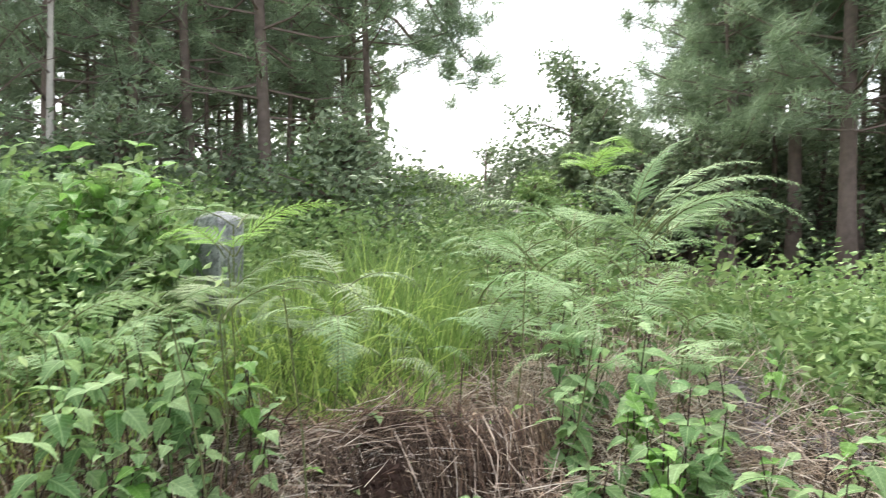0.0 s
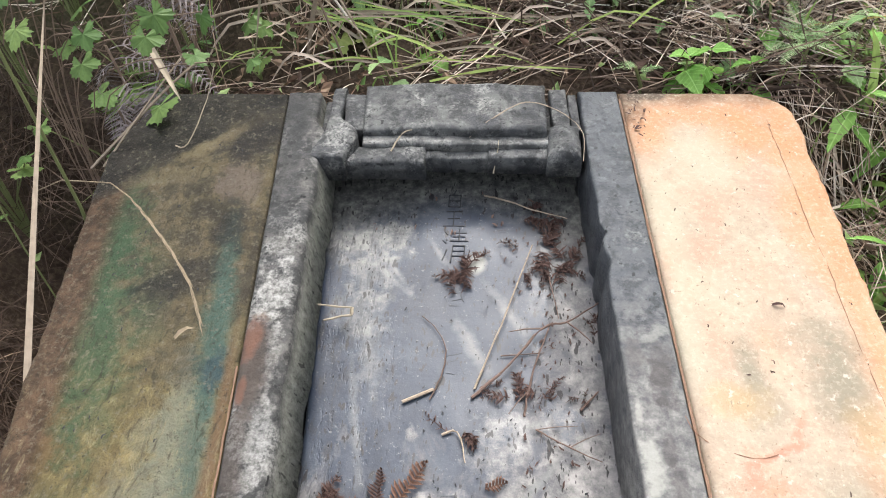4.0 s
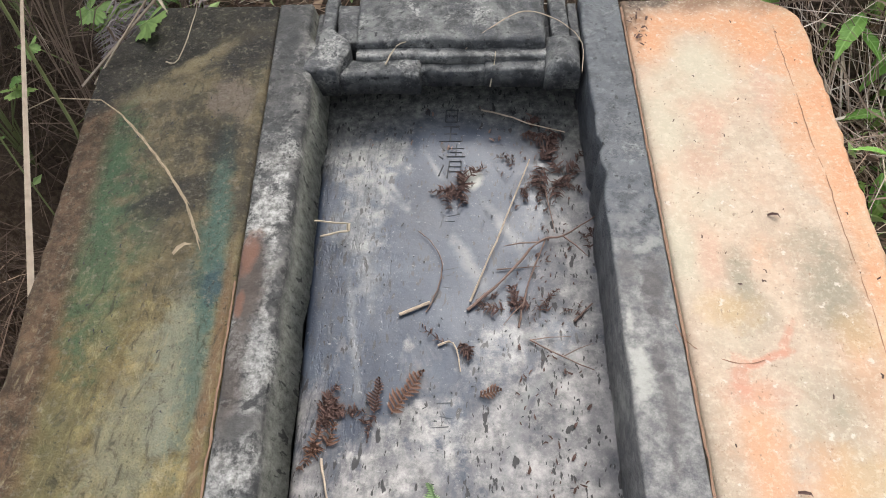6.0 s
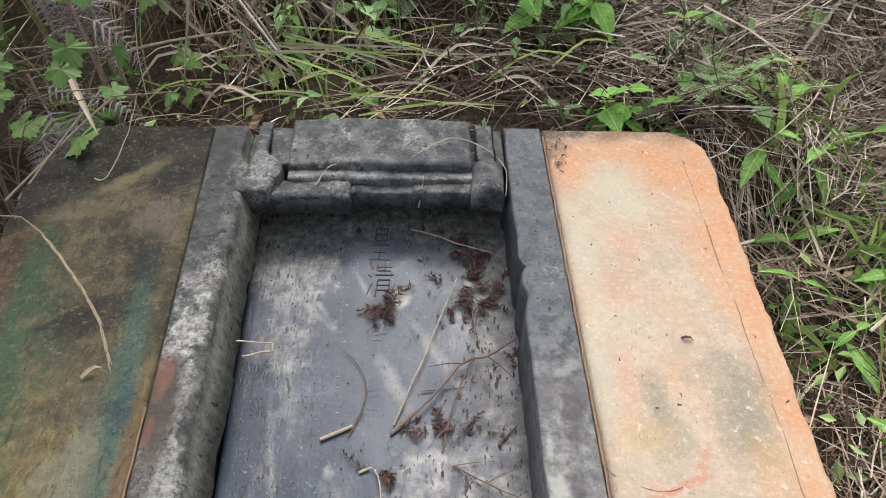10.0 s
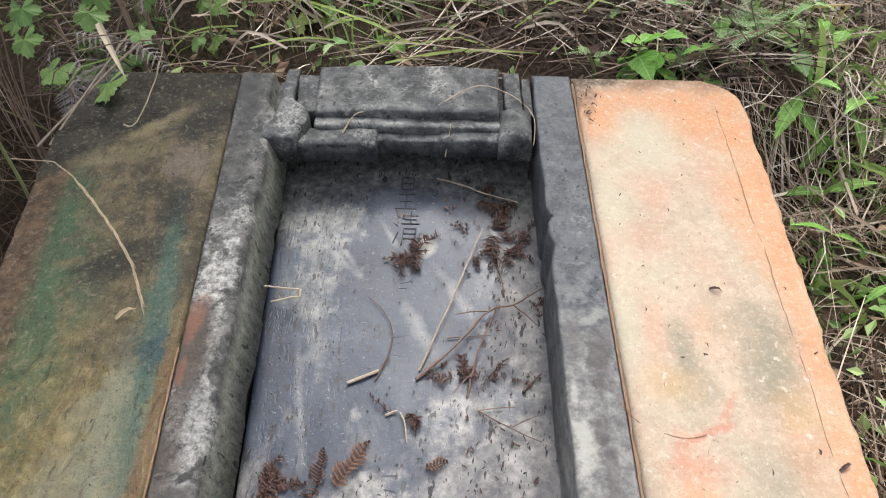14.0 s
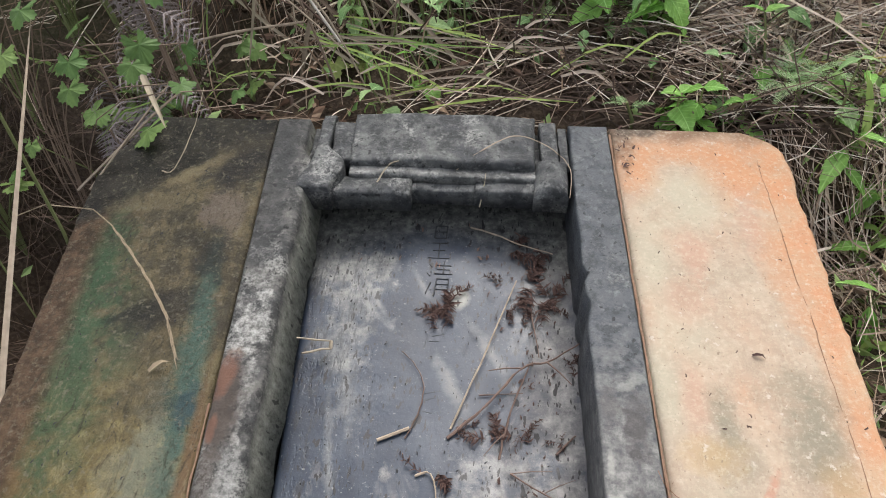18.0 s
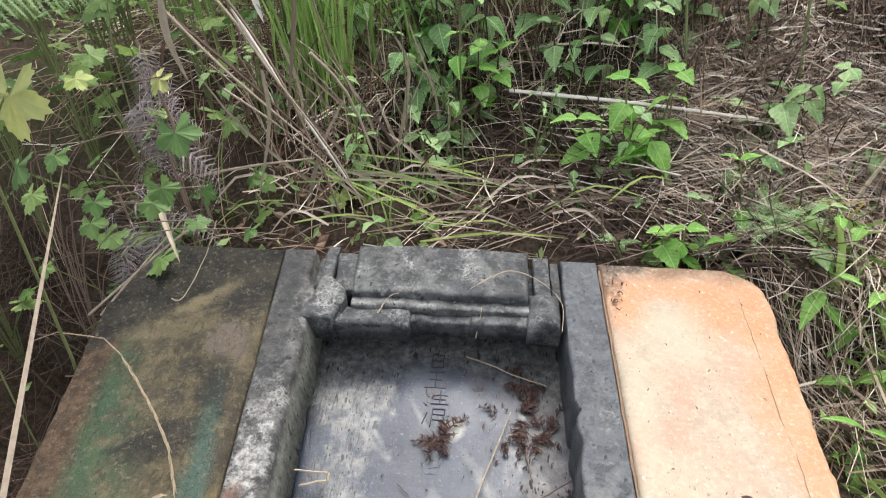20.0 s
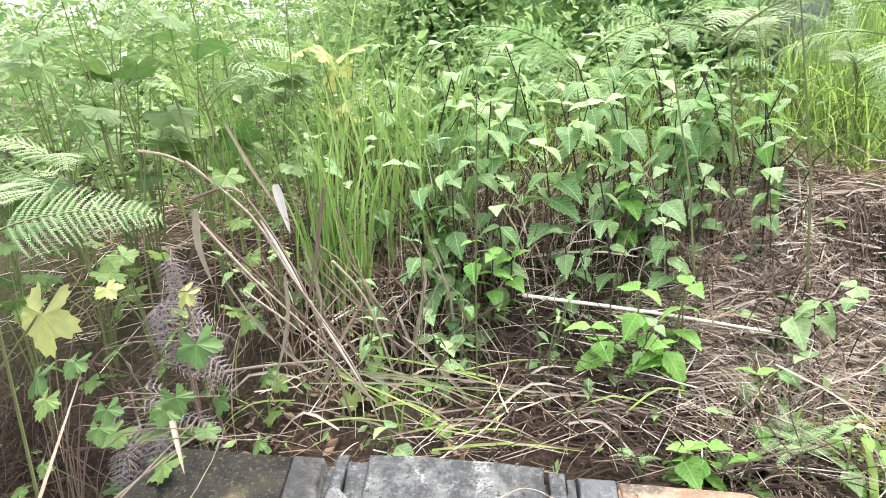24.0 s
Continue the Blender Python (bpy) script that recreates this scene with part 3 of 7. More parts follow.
class Geo:
    """Collects vertices and faces for one mesh."""

    def __init__(self):
        self.v, self.f, self.s = [], [], []

    def add(self, verts, faces, slot=0):
        o = len(self.v)
        self.v.extend(tuple(p) for p in verts)
        self.f.extend(tuple(i + o for i in q) for q in faces)
        self.s.extend([slot] * len(faces))

    def tube(self, path, radii, sides=4, slot=0):
        path = [Vector(p) for p in path]
        rings = []
        for i, p in enumerate(path):
            d = (path[min(i + 1, len(path) - 1)] - path[max(i - 1, 0)]).normalized()
            a = d.orthogonal().normalized()
            b = d.cross(a)
            r = radii[i] if isinstance(radii, (list, tuple)) else radii
            rings.append([p + (a * math.cos(2 * math.pi * j / sides) + b * math.sin(2 * math.pi * j / sides)) * r for j in range(sides)])
        faces = []
        for i in range(len(path) - 1):
            for j in range(sides):
                k = (j + 1) % sides
                faces.append((i * sides + j, i * sides + k, (i + 1) * sides + k, (i + 1) * sides + j))
        faces.append(tuple(range(sides))[::-1])
        faces.append(tuple((len(path) - 1) * sides + j for j in range(sides)))
        self.add([p for ring in rings for p in ring], faces, slot)

    def blade(self, path, width, slot=0, up=(0, 0, 1), fold=0.3):
        """A folded leaf blade that tapers to its tip."""
        path = [Vector(p) for p in path]
        n = len(path)
        vs = []
        for i, p in enumerate(path):
            d = (path[min(i + 1, n - 1)] - path[max(i - 1, 0)]).normalized()
            side = d.cross(Vector(up))
            side = side.normalized() if side.length > 1e-4 else d.orthogonal().normalized()
            nor = side.cross(d)
            w = width * (1 - (i / (n - 1)) ** 2.2) * (0.6 + 0.4 * min(1, 3 * i / (n - 1))) * 0.5 + 0.0003
            vs += [p - side * w + nor * w * fold, p, p + side * w + nor * w * fold]
        fs = []
        for i in range(n - 1):
            a, b = 3 * i, 3 * i + 3
            fs += [(a, a + 1, b + 1, b), (a + 1, a + 2, b + 2, b + 1)]
        self.add(vs, fs, slot)

    def mesh(self, name, *mats, smooth=False):
        me = bpy.data.meshes.new(name)
        me.from_pydata(self.v, [], self.f)
        for m in mats:
            me.materials.append(m)
        if len(mats) > 1:
            me.polygons.foreach_set("material_index", self.s)
        me.polygons.foreach_set("use_smooth", [smooth] * len(self.f))
        me.update()
        return me


def empty(name, m, label, category, group="", kind=""):
    ob = new(name)
    ob.empty_display_size = 0.05
    ob.matrix_basis = m
    return tagged(ob, label, category, group, kind)


def part(name, data, parent, label="", m=None):
    ob = new(name, data)
    ob.parent = parent
    if m is not None:
        ob.matrix_basis = m
    return tagged(ob, label)


def thing(name, data, label, category, m=None, group="", kind=""):
    ob = new(name, data)
    if m is not None:
        ob.matrix_basis = m
    return tagged(ob, label, category, group, kind)


def ss(a, b, x):
    t = np.clip((x - a) / (b - a), 0, 1)
    return t * t * (3 - 2 * t)


def ridge(x, y):
    """A low straw-covered ridge that drops off on its far side."""
    s, d = 0.75 * (x - 1.0) - 0.66 * (y - 0.83), 0.66 * (x - 1.0) + 0.75 * (y - 0.83)
    along = ss(-0.62, -0.35, s) * ss(0.95, 0.35, s)
    clod = 0.15 * ss(1.25, 0.45, ((x - 1.21) / 0.27) ** 2 + ((y - 0.70) / 0.22) ** 2)
    return clod + along * (0.055 * np.exp(-np.where(d < 0, d / 0.26, d / 0.09) ** 2) - 0.17 * np.exp(-((d - 0.38) / 0.22) ** 2))


def ground_z(x, y):
    """The lie of the land: a bank behind the grave and to its right."""
    a, b = ss(-0.1, 1.1, y), ss(0.6, 1.9, x) * ss(-1.6, 0.3, y)
    z = -0.12 + 0.8 * (1 - (1 - a) * (1 - b)) + 0.25 * ss(1.1, 5, y)
    head = 0.235 + 0.445 * ss(0.0, 1.15, y)
    head = head - 0.10 * np.exp(-((x + 0.22) / 0.26) ** 2 - ((y - 0.50) / 0.15) ** 2) - 0.05 * np.exp(-((x - 0.25) / 0.22) ** 2 - ((y - 0.12) / 0.06) ** 2)
    z = z + np.maximum(head - z, 0) * ss(-0.05, 0.06, y) * ss(-1.40, -1.10, x) * ss(1.0, 0.5, x)
    z = z + ridge(x, y)
    z = z + 0.035 * (np.sin(9.3 * x + 2.2 * np.sin(7.1 * y)) * np.sin(8.7 * y + 1.7 * np.sin(6.3 * x)) + 0.5 * np.sin(17 * x - 5 * y) * np.sin(15 * y + 4 * x)) * ss(0.45, 0.65, x) * ss(2.4, 1.6, x) * ss(0.05, 0.3, y) * ss(1.5, 1.1, y)
    z = z - 0.62 * ss(-1.15, -1.32, x) * ss(-2.1, -1.7, x) * ss(0.35, 0.0, y) * ss(-2.0, -1.4, y)
    return z + 0.03 * np.sin(3.1 * x + 1.0) * np.cos(2.7 * y) * ss(0.2, 1.0, np.abs(y) + np.abs(x) - 0.6)


def gz(x, y):
    return float(ground_z(x, y))


# the tilted plane of the grave: x across, y towards its head, z out of the stone
SLAB = Matrix(((0.9955, 0.0, 0.09478, 0.0), (0.01342, 0.98992, -0.14097, 0.0), (-0.09382, 0.14161, 0.98547, 0.3), (0, 0, 0, 1)))


# ---- ground ----
def spread(n, near, far):
    t = np.linspace(-1, 1, n)
    return np.sign(t) * (near * np.abs(t) + far * np.abs(t) ** 7)


def make_ground_sheet():
    xs, ys = spread(230, 5.0, 900.0) + 0.2, spread(230, 5.0, 900.0) + 0.6
    X, Y = np.meshgrid(xs, ys)
    Z = ground_z(X, Y)
    near = np.exp(-((X - 0.2) ** 2 + (Y - 0.3) ** 2) / 16)
    for i in range(X.shape[0]):
        for j in range(X.shape[1]):
            if near[i, j] > 0.05:
                Z[i, j] += near[i, j] * (0.05 * noise.noise((X[i, j] * 4, Y[i, j] * 4, 0)) + 0.025 * noise.noise((X[i, j] * 13, Y[i, j] * 13, 3)))
    # the pit in which the stones lie
    lx, ly = X * 0.9955, Y * 0.99
    inside = (lx > -1.17) & (lx < 0.36) & (ly > -1.5) & (ly < -0.03)
    Z = np.where(inside, np.minimum(Z, -0.2), Z)
    n, m = X.shape
    v = np.stack([X.ravel(), Y.ravel(), Z.ravel()], 1)
    i, j = np.meshgrid(np.arange(n - 1), np.arange(m - 1), indexing="ij")
    a = (i * m + j).ravel()
    f = np.stack([a, a + 1, a + m + 1, a + m], 1)
    me = bpy.data.meshes.new("ground")
    me.from_pydata(v.tolist(), [], f.tolist())
    me.materials.append(GROUND)
    me.polygons.foreach_set("use_smooth", [True] * len(me.polygons))
    tagged(new("ground", me), "brown leaf litter and bare soil on a slope", "ground", kind="structure")


make_ground_sheet()


# ---- the grave ----
def steps(n, edge):
    """Parameters from 0 to 1, crowded near both ends."""
    inner = np.linspace(edge, 1 - edge, n)
    e = edge * np.array([0, 0.06, 0.18, 0.36, 0.6, 0.8])
    return np.concatenate([e, inner, 1 - e[::-1]])


def block(xl, xr, y0, y1, top, low, r, amp, nx=24, ny=40, seed=0.0, crown=0.0):
    """A worn stone between the side lines xl(y) and xr(y), with rounded upper edges."""
    g = Geo()
    wide = max(abs(xr(y0) - xl(y0)), 0.02)
    us, vs = steps(nx, min(0.35, 1.6 * r / wide)), steps(ny, min(0.35, 1.6 * r / abs(y1 - y0)))
    W = len(us)
    for v in vs:
        y = y0 + (y1 - y0) * v
        a, b = xl(y), xr(y)
        for u in us:
            x = a + (b - a) * u
            d = min(u * (b - a), (1 - u) * (b - a), v * abs(y1 - y0), (1 - v) * abs(y1 - y0))
            k = max(0.0, 1 - d / r)
            z = top - r * (1 - math.sqrt(max(0, 1 - k * k))) + crown * (1 - (2 * u - 1) ** 2)
            z += amp * (noise.noise((x * 9, y * 9, seed)) + 0.6 * noise.noise((x * 30, y * 30, seed + 5))) * (0.3 + min(1, d / r))
            g.v.append((x, y, z))
    H = len(vs)
    for i in range(H - 1):
        for j in range(W - 1):
            g.f.append((i * W + j, i * W + j + 1, (i + 1) * W + j + 1, (i + 1) * W + j))
    rim = [j for j in range(W)] + [i * W + W - 1 for i in range(1, H)] + [(H - 1) * W + j for j in range(W - 2, -1, -1)] + [i * W for i in range(H - 2, 0, -1)]
    if y1 < y0:
        g.f = [q[::-1] for q in g.f]
    o = len(g.v)
    for q in rim:
        x, y, z = g.v[q]
        wob = 0.5 * amp * noise.noise((x * 20, y * 20, seed + 9))
        g.v.append((x + wob, y + wob, low))
    n = len(rim)
    for i in range(n):
        k = (i + 1) % n
        q = (rim[i], rim[k], o + k, o + i)
        g.f.append(q if y1 < y0 else q[::-1])
    g.f.append(tuple(o + i for i in range(n)) if y1 < y0 else tuple(o + i for i in range(n))[::-1])
    g.s = [0] * len(g.f)
    return g


def line(x0, k):
    return lambda y: x0 + k * (-y)


def rough_edge(fn, amp, scale, seed):
    return lambda y: fn(y) + amp * (noise.noise((y * scale, seed, 0)) + 0.5 * noise.noise((y * scale * 3.5, seed, 4)))


FOOT = -1.42
joint_l, joint_r = line(-0.840, 0.088), line(-0.010, 0.038)
in_r = line(-0.105, 0.035)


def in_l(y):
    """The inner edge of the left jamb, cut back where the carved head stands."""
    return -0.735 + 0.068 * (-y) - 0.020 * float(ss(-0.15, -0.115, y))


def left_outer(y):
    base = -1.268 + 0.126 * (-y)
    if y > -0.24:
        base += 0.115 * (1 - (-y / 0.24)) ** 1.3
    return base


def right_outer(y):
    base = 0.402
    if y > -0.10:
        base -= 0.10 * (1 - (-y / 0.10)) ** 2.4
    return base


def build_grave():
    grave = empty("grave", SLAB, "old weathered grave of stone and plaster sunk in the litter", "grave")
    wing = block(rough_edge(left_outer, 0.010, 9, 1), line(-0.8425, 0.088), 0.0, FOOT, -0.004, -0.30, 0.012, 0.004, 40, 90, 1.0)
    part("left_wing", wing.mesh("left_wing", LEFT_WING, smooth=True), grave, "ochre plaster wing with green and teal algae runs")
    wing = block(line(-0.005, 0.038), rough_edge(right_outer, 0.010, 11, 2), 0.003, FOOT, 0.0, -0.30, 0.02, 0.003, 40, 90, 2.0)
    part("right_wing", wing.mesh("right_wing", RIGHT_WING, smooth=True), grave, "cream and orange plaster wing with a hairline crack")
    jamb = block(joint_l, rough_edge(in_l, 0.006, 10, 6), 0.0, FOOT, 0.002, -0.110, 0.014, 0.006, 26, 150, 3.0)
    for i, (x, y, z) in enumerate(jamb.v):        # the inner face leans out a little
        if z <= -0.1099 and x > joint_l(y) + 0.05:
            jamb.v[i] = (x + 0.020 + 0.004 * noise.noise((y * 14, 3, 0)), y, z)
    # Added backing; its dark colour stands in for shade in the gap.
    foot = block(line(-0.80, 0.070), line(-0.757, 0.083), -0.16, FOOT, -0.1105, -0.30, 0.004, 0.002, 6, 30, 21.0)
    part("jamb_footing", foot.mesh("jamb_footing", JAMB_GAP_SHADE, smooth=True), grave, "dark backing of the undercut below the jamb, shade in its colour")
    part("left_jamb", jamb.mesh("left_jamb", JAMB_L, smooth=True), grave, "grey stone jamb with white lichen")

    def inner_r(y):
        return in_r(y) + 0.004 * noise.noise((y * 12, 8, 0)) + 0.011 * math.exp(-((y + 0.462) / 0.014) ** 2) + 0.008 * math.exp(-((y + 0.54) / 0.02) ** 2)

    jamb = block(inner_r, joint_r, 0.0, FOOT, 0.001, -0.28, 0.007, 0.003, 20, 150, 4.0)
    part("right_jamb", jamb.mesh("right_jamb", JAMB_R, smooth=True), grave, "dark smooth stone jamb with a chipped edge")
    panel = block(line(-0.742, 0.078), line(-0.085, 0.035), -0.02, FOOT, -0.172, -0.30, 0.01, 0.0014, 50, 100, 5.0)
    part("inscription_panel", panel.mesh("inscription_panel", PANEL, smooth=True), grave, "recessed slate-grey inscription panel, damp and shiny")
    head = empty("lintel", Matrix(), "", "")
    head.parent = grave
    del_keys = [k for k in head.keys()]
    for k in del_keys:
        del head[k]

    def stone(name, x0, x1, y0, y1, top, low, r, seed, k0=0.04, k1=0.04, crown=0.0, amp=0.006, mat=LINTEL):
        g = block(rough_edge(line(x0, k0), 0.003, 30, seed), rough_edge(line(x1, k1), 0.003, 30, seed + 1), y0, y1, top, low, r, amp, 26, 18, seed, crown)
        part(name, g.mesh(name, mat, smooth=True), head)

    # backing, then the carved pieces of the head
    stone("back_block", -0.749, -0.101, 0.004, -0.112, -0.034, -0.17, 0.010, 11)
    def bracket_l(y):
        return -0.722 - 0.024 * float(ss(-0.13, -0.24, y)) + 0.02 * -y

    def bracket_r(y):
        return -0.690 + 0.052 * float(ss(-0.09, -0.165, y)) - 0.024 * float(ss(-0.175, -0.245, y))

    g = block(rough_edge(bracket_l, 0.002, 30, 12), rough_edge(bracket_r, 0.003, 40, 13), 0.014, -0.248, 0.004, -0.075, 0.009, 0.006, 18, 44, 12.0)
    part("left_bracket", g.mesh("left_bracket", LINTEL, smooth=True), head)
    stone("left_fillet", -0.694, -0.636, 0.006, -0.135, -0.012, -0.10, 0.008, 24, 0.10, 0.08)
    stone("frieze", -0.638, -0.186, 0.022, -0.155, 0.006, -0.070, 0.012, 14, 0.07, 0.0, 0.006)
    stone("lower_band", -0.645, -0.178, -0.150, -0.182, -0.014, -0.055, 0.007, 15, 0.10, 0.0, 0.0, mat=LIMED_LIT)
    stone("middle_apron", -0.480, -0.320, -0.180, -0.206, -0.036, -0.085, 0.008, 25, 0.0, 0.0)
    stone("left_apron", -0.664, -0.474, -0.176, -0.232, -0.024, -0.085, 0.013, 16, 0.0, 0.0)
    stone("right_apron", -0.326, -0.150, -0.172, -0.214, -0.026, -0.080, 0.010, 17, 0.0, 0.0)
    stone("right_scroll", -0.186, -0.108, -0.125, -0.232, 0.0, -0.070, 0.022, 18, 0.0, 0.0, 0.008)
    stone("right_pilaster", -0.176, -0.134, 0.012, -0.13, -0.002, -0.10, 0.008, 19)
    stone("right_fillet", -0.130, -0.108, 0.004, -0.13, -0.014, -0.10, 0.005, 27)
    # carved writing: two signs that can be read, then worn strokes
    box = ((0.27, 0.88, 0.73, 0.88), (0.27, 0.88, 0.27, 0.55), (0.73, 0.88, 0.73, 0.55), (0.27, 0.72, 0.73, 0.72), (0.27, 0.55, 0.73, 0.55))
    emperor = ((0.54, 1.02, 0.44, 0.90),) + box + ((0.20, 0.42, 0.80, 0.42), (0.26, 0.23, 0.74, 0.23), (0.08, 0.03, 0.92, 0.03), (0.50, 0.42, 0.50, 0.03))
    clear = ((0.10, 0.93, 0.20, 0.84), (0.04, 0.66, 0.16, 0.58), (0.06, 0.06, 0.20, 0.38), (0.36, 0.90, 0.92, 0.90), (0.41, 0.78, 0.87, 0.78), (0.30, 0.65, 0.98, 0.65), (0.64, 1.02, 0.64, 0.65),
             (0.42, 0.50, 0.86, 0.50), (0.42, 0.50, 0.37, 0.0), (0.86, 0.50, 0.86, 0.03), (0.86, 0.03, 0.76, 0.08), (0.42, 0.34, 0.86, 0.34), (0.42, 0.19, 0.86, 0.19))
    # Strokes sit on the face; dark colour replaces the shade of cut grooves.
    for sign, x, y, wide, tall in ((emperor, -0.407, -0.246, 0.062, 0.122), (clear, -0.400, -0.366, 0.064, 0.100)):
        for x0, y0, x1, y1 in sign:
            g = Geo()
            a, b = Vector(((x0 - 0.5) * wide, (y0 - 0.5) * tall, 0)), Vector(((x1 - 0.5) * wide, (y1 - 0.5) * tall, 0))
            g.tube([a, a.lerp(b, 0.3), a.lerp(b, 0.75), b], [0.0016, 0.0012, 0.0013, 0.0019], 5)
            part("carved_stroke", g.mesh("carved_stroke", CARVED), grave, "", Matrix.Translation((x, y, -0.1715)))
    r = random.Random(4)

    def strokes(x, y, s, z):
        for k in range(3):
            g = Geo()
            yy = y + s * (0.4 - 0.34 * k) + r.uniform(-0.006, 0.006)
            w = s * r.uniform(0.12, 0.36)
            xx = x + s * r.uniform(-0.15, 0.15)
            g.tube([(xx - w, yy, z), (xx + w, yy + r.uniform(-0.004, 0.010), z)], 0.0006, 4)
            part("worn_stroke", g.mesh("worn_stroke", FAINT), grave)
        for k in range(2):
            g = Geo()
            xx, y0 = x + s * r.uniform(-0.32, 0.32), y + s * r.uniform(0.0, 0.4)
            g.tube([(xx, y0, z), (xx + r.uniform(-0.015, 0.015), y0 - s * r.uniform(0.3, 0.6), z)], 0.0006, 4)
            part("worn_stroke", g.mesh("worn_stroke", FAINT), grave)

    for y in (-0.525, -0.69, -0.985):
        strokes(-0.396 + 0.02 * (-y - 0.5), y, 0.062, -0.1714)
    for y in (-0.285, -0.40, -0.52):
        strokes(-0.043, y, 0.04, 0.0)
    # cracks in the plaster
    pts = [(0.014, -0.869), (0.026, -0.897), (0.055, -0.921), (0.102, -0.937), (0.128, -0.937), (0.150, -0.930)]
    g = Geo()
    g.tube(smooth_path([(x, y, 0.0003) for x, y in pts]), 0.0008, 4)
    part("hairline_crack", g.mesh("hairline_crack", CRACK), grave)
    for q0, q1 in ((0.0, 0.17), (0.18, 0.36), (0.37, 0.55), (0.57, 0.74), (0.76, 0.98)):
        g = Geo()
        g.tube([(0.326 + 0.006 * noise.noise((q * 9.0, 0, 2)) + 0.003 * noise.noise((q * 50.0, 0, 5)) + 0.026 * q, -0.11 - 1.15 * q, 0.0008) for q in np.linspace(q0, q1, 14)], [0.0002] + [0.0006] * 12 + [0.0002], 4)
        part("edge_crack", g.mesh("edge_crack", CRACK), grave)
    for fn, off, start, thick, name in ((joint_r, 0.0030, -0.03, 0.0042, "joint_dirt"), (joint_l, -0.002, -0.80, 0.0032, "joint_dirt")):
        g = Geo()
        g.tube([(fn(y) + off + 0.003 * noise.noise((y * 25, 0, 1)), y, -0.0030) for y in np.linspace(start, FOOT + 0.02, 60)], [thick * (0.6 + 0.5 * noise.noise((i * 0.4, thick, 0))) for i in range(60)], 5)
        part(name, g.mesh(name, MORTAR), grave)
    return grave


build_grave()


def on_slab(x, y, z):
    return SLAB @ Vector((x, y, z))


P = -0.1695          # the panel's face


def slab_path(pts, z):
    return [on_slab(x, y, z + dz) for x, y, dz in pts]


def twig(name, pts, radius, mat, label, category="twig", z=P, taper=0.5, forks=()):
    g = Geo()
    path = slab_path(pts, z + radius)
    o = path[0].copy()
    fine = smooth_path(path)
    n = len(fine)
    radius *= 0.88
    fine = [fine[0]] + [p + Vector((uni(-1, 1), uni(-1, 1), uni(-0.3, 0.5))) * radius * 0.55 for p in fine[1:-1]] + [fine[-1]]
    g.tube([p - o for p in fine], [radius * (1 - (1 - taper) * i / (n - 1)) * uni(0.85, 1.15) for i in range(n)], 6)
    for i, dx, dy in forks:
        x, y, dz = pts[i]
        tip = on_slab(x + dx, y + dy, z + dz + radius)
        g.tube([path[i] - o, (path[i] + tip) / 2 - o + Vector((0, 0, 0.004)), tip - o], [radius * 0.6, radius * 0.5, radius * 0.25], 4)
    return thing(name, g.mesh(name, mat), label, category, Matrix.Translation(o))


def crumple(x, y, size, n, mat, name, label, z=P, spin=0.0, long=1.0):
    """A shrivelled bit of dead fern: a crooked midrib with curled leaflets."""
    r = random.Random(int(x * 1000) + int(y * 7000))
    g = Geo()
    ribs = []
    for j in range(max(3, n // 16)):
        a = spin * 0 + (r.gauss(0, 0.5) if r.random() < 0.5 * long else r.uniform(0, 6.28)) + (math.pi if r.random() < 0.5 else 0)
        o = Vector((r.gauss(0, size * 0.16 * long), r.gauss(0, size * 0.11), 0.002))
        ln = size * r.uniform(0.25, 0.55)
        d, bend = Vector((math.cos(a), math.sin(a), 0)), r.uniform(-0.5, 0.5)
        q = Vector((-d.y, d.x, 0))
        rib = [o + d * ln * t + q * ln * bend * t * t + Vector((0, 0, 0.010 * r.random() * math.sin(3 * t))) for t in (0, 0.25, 0.5, 0.75, 1.0)]
        g.tube(rib, [0.0010, 0.0009, 0.0008, 0.0006, 0.0004], 4)
        ribs.append((rib, d, q))
    for i in range(int(n * 1.7)):
        rib, d, q = r.choice(ribs)
        t = r.random() * 3.99
        p = rib[int(t)].lerp(rib[int(t) + 1], t % 1)
        s = r.choice((-1, 1))
        ln = size * r.uniform(0.06, 0.21) * (1 - 0.15 * t)
        w = (d * r.uniform(0.1, 0.9) + q * s).normalized()
        hh = r.uniform(-0.002, 0.009)
        g.blade([p, p + w * ln * 0.5 + Vector((0, 0, hh)), p + w * ln + d * ln * r.uniform(-0.2, 0.4) + Vector((0, 0, hh * r.uniform(-0.3, 0.8)))], ln * r.uniform(0.16, 0.36), 0, (r.gauss(0, 0.4), r.gauss(0, 0.4), 1), 0.5)
    zmin = min(p[2] for p in g.v)
    m = SLAB @ Matrix.Translation((x, y, z - zmin)) @ Matrix.Rotation(spin, 4, "Z")
    return thing(name, g.mesh(name, mat), label, "dead fern", m, "dead fern bits on the panel")


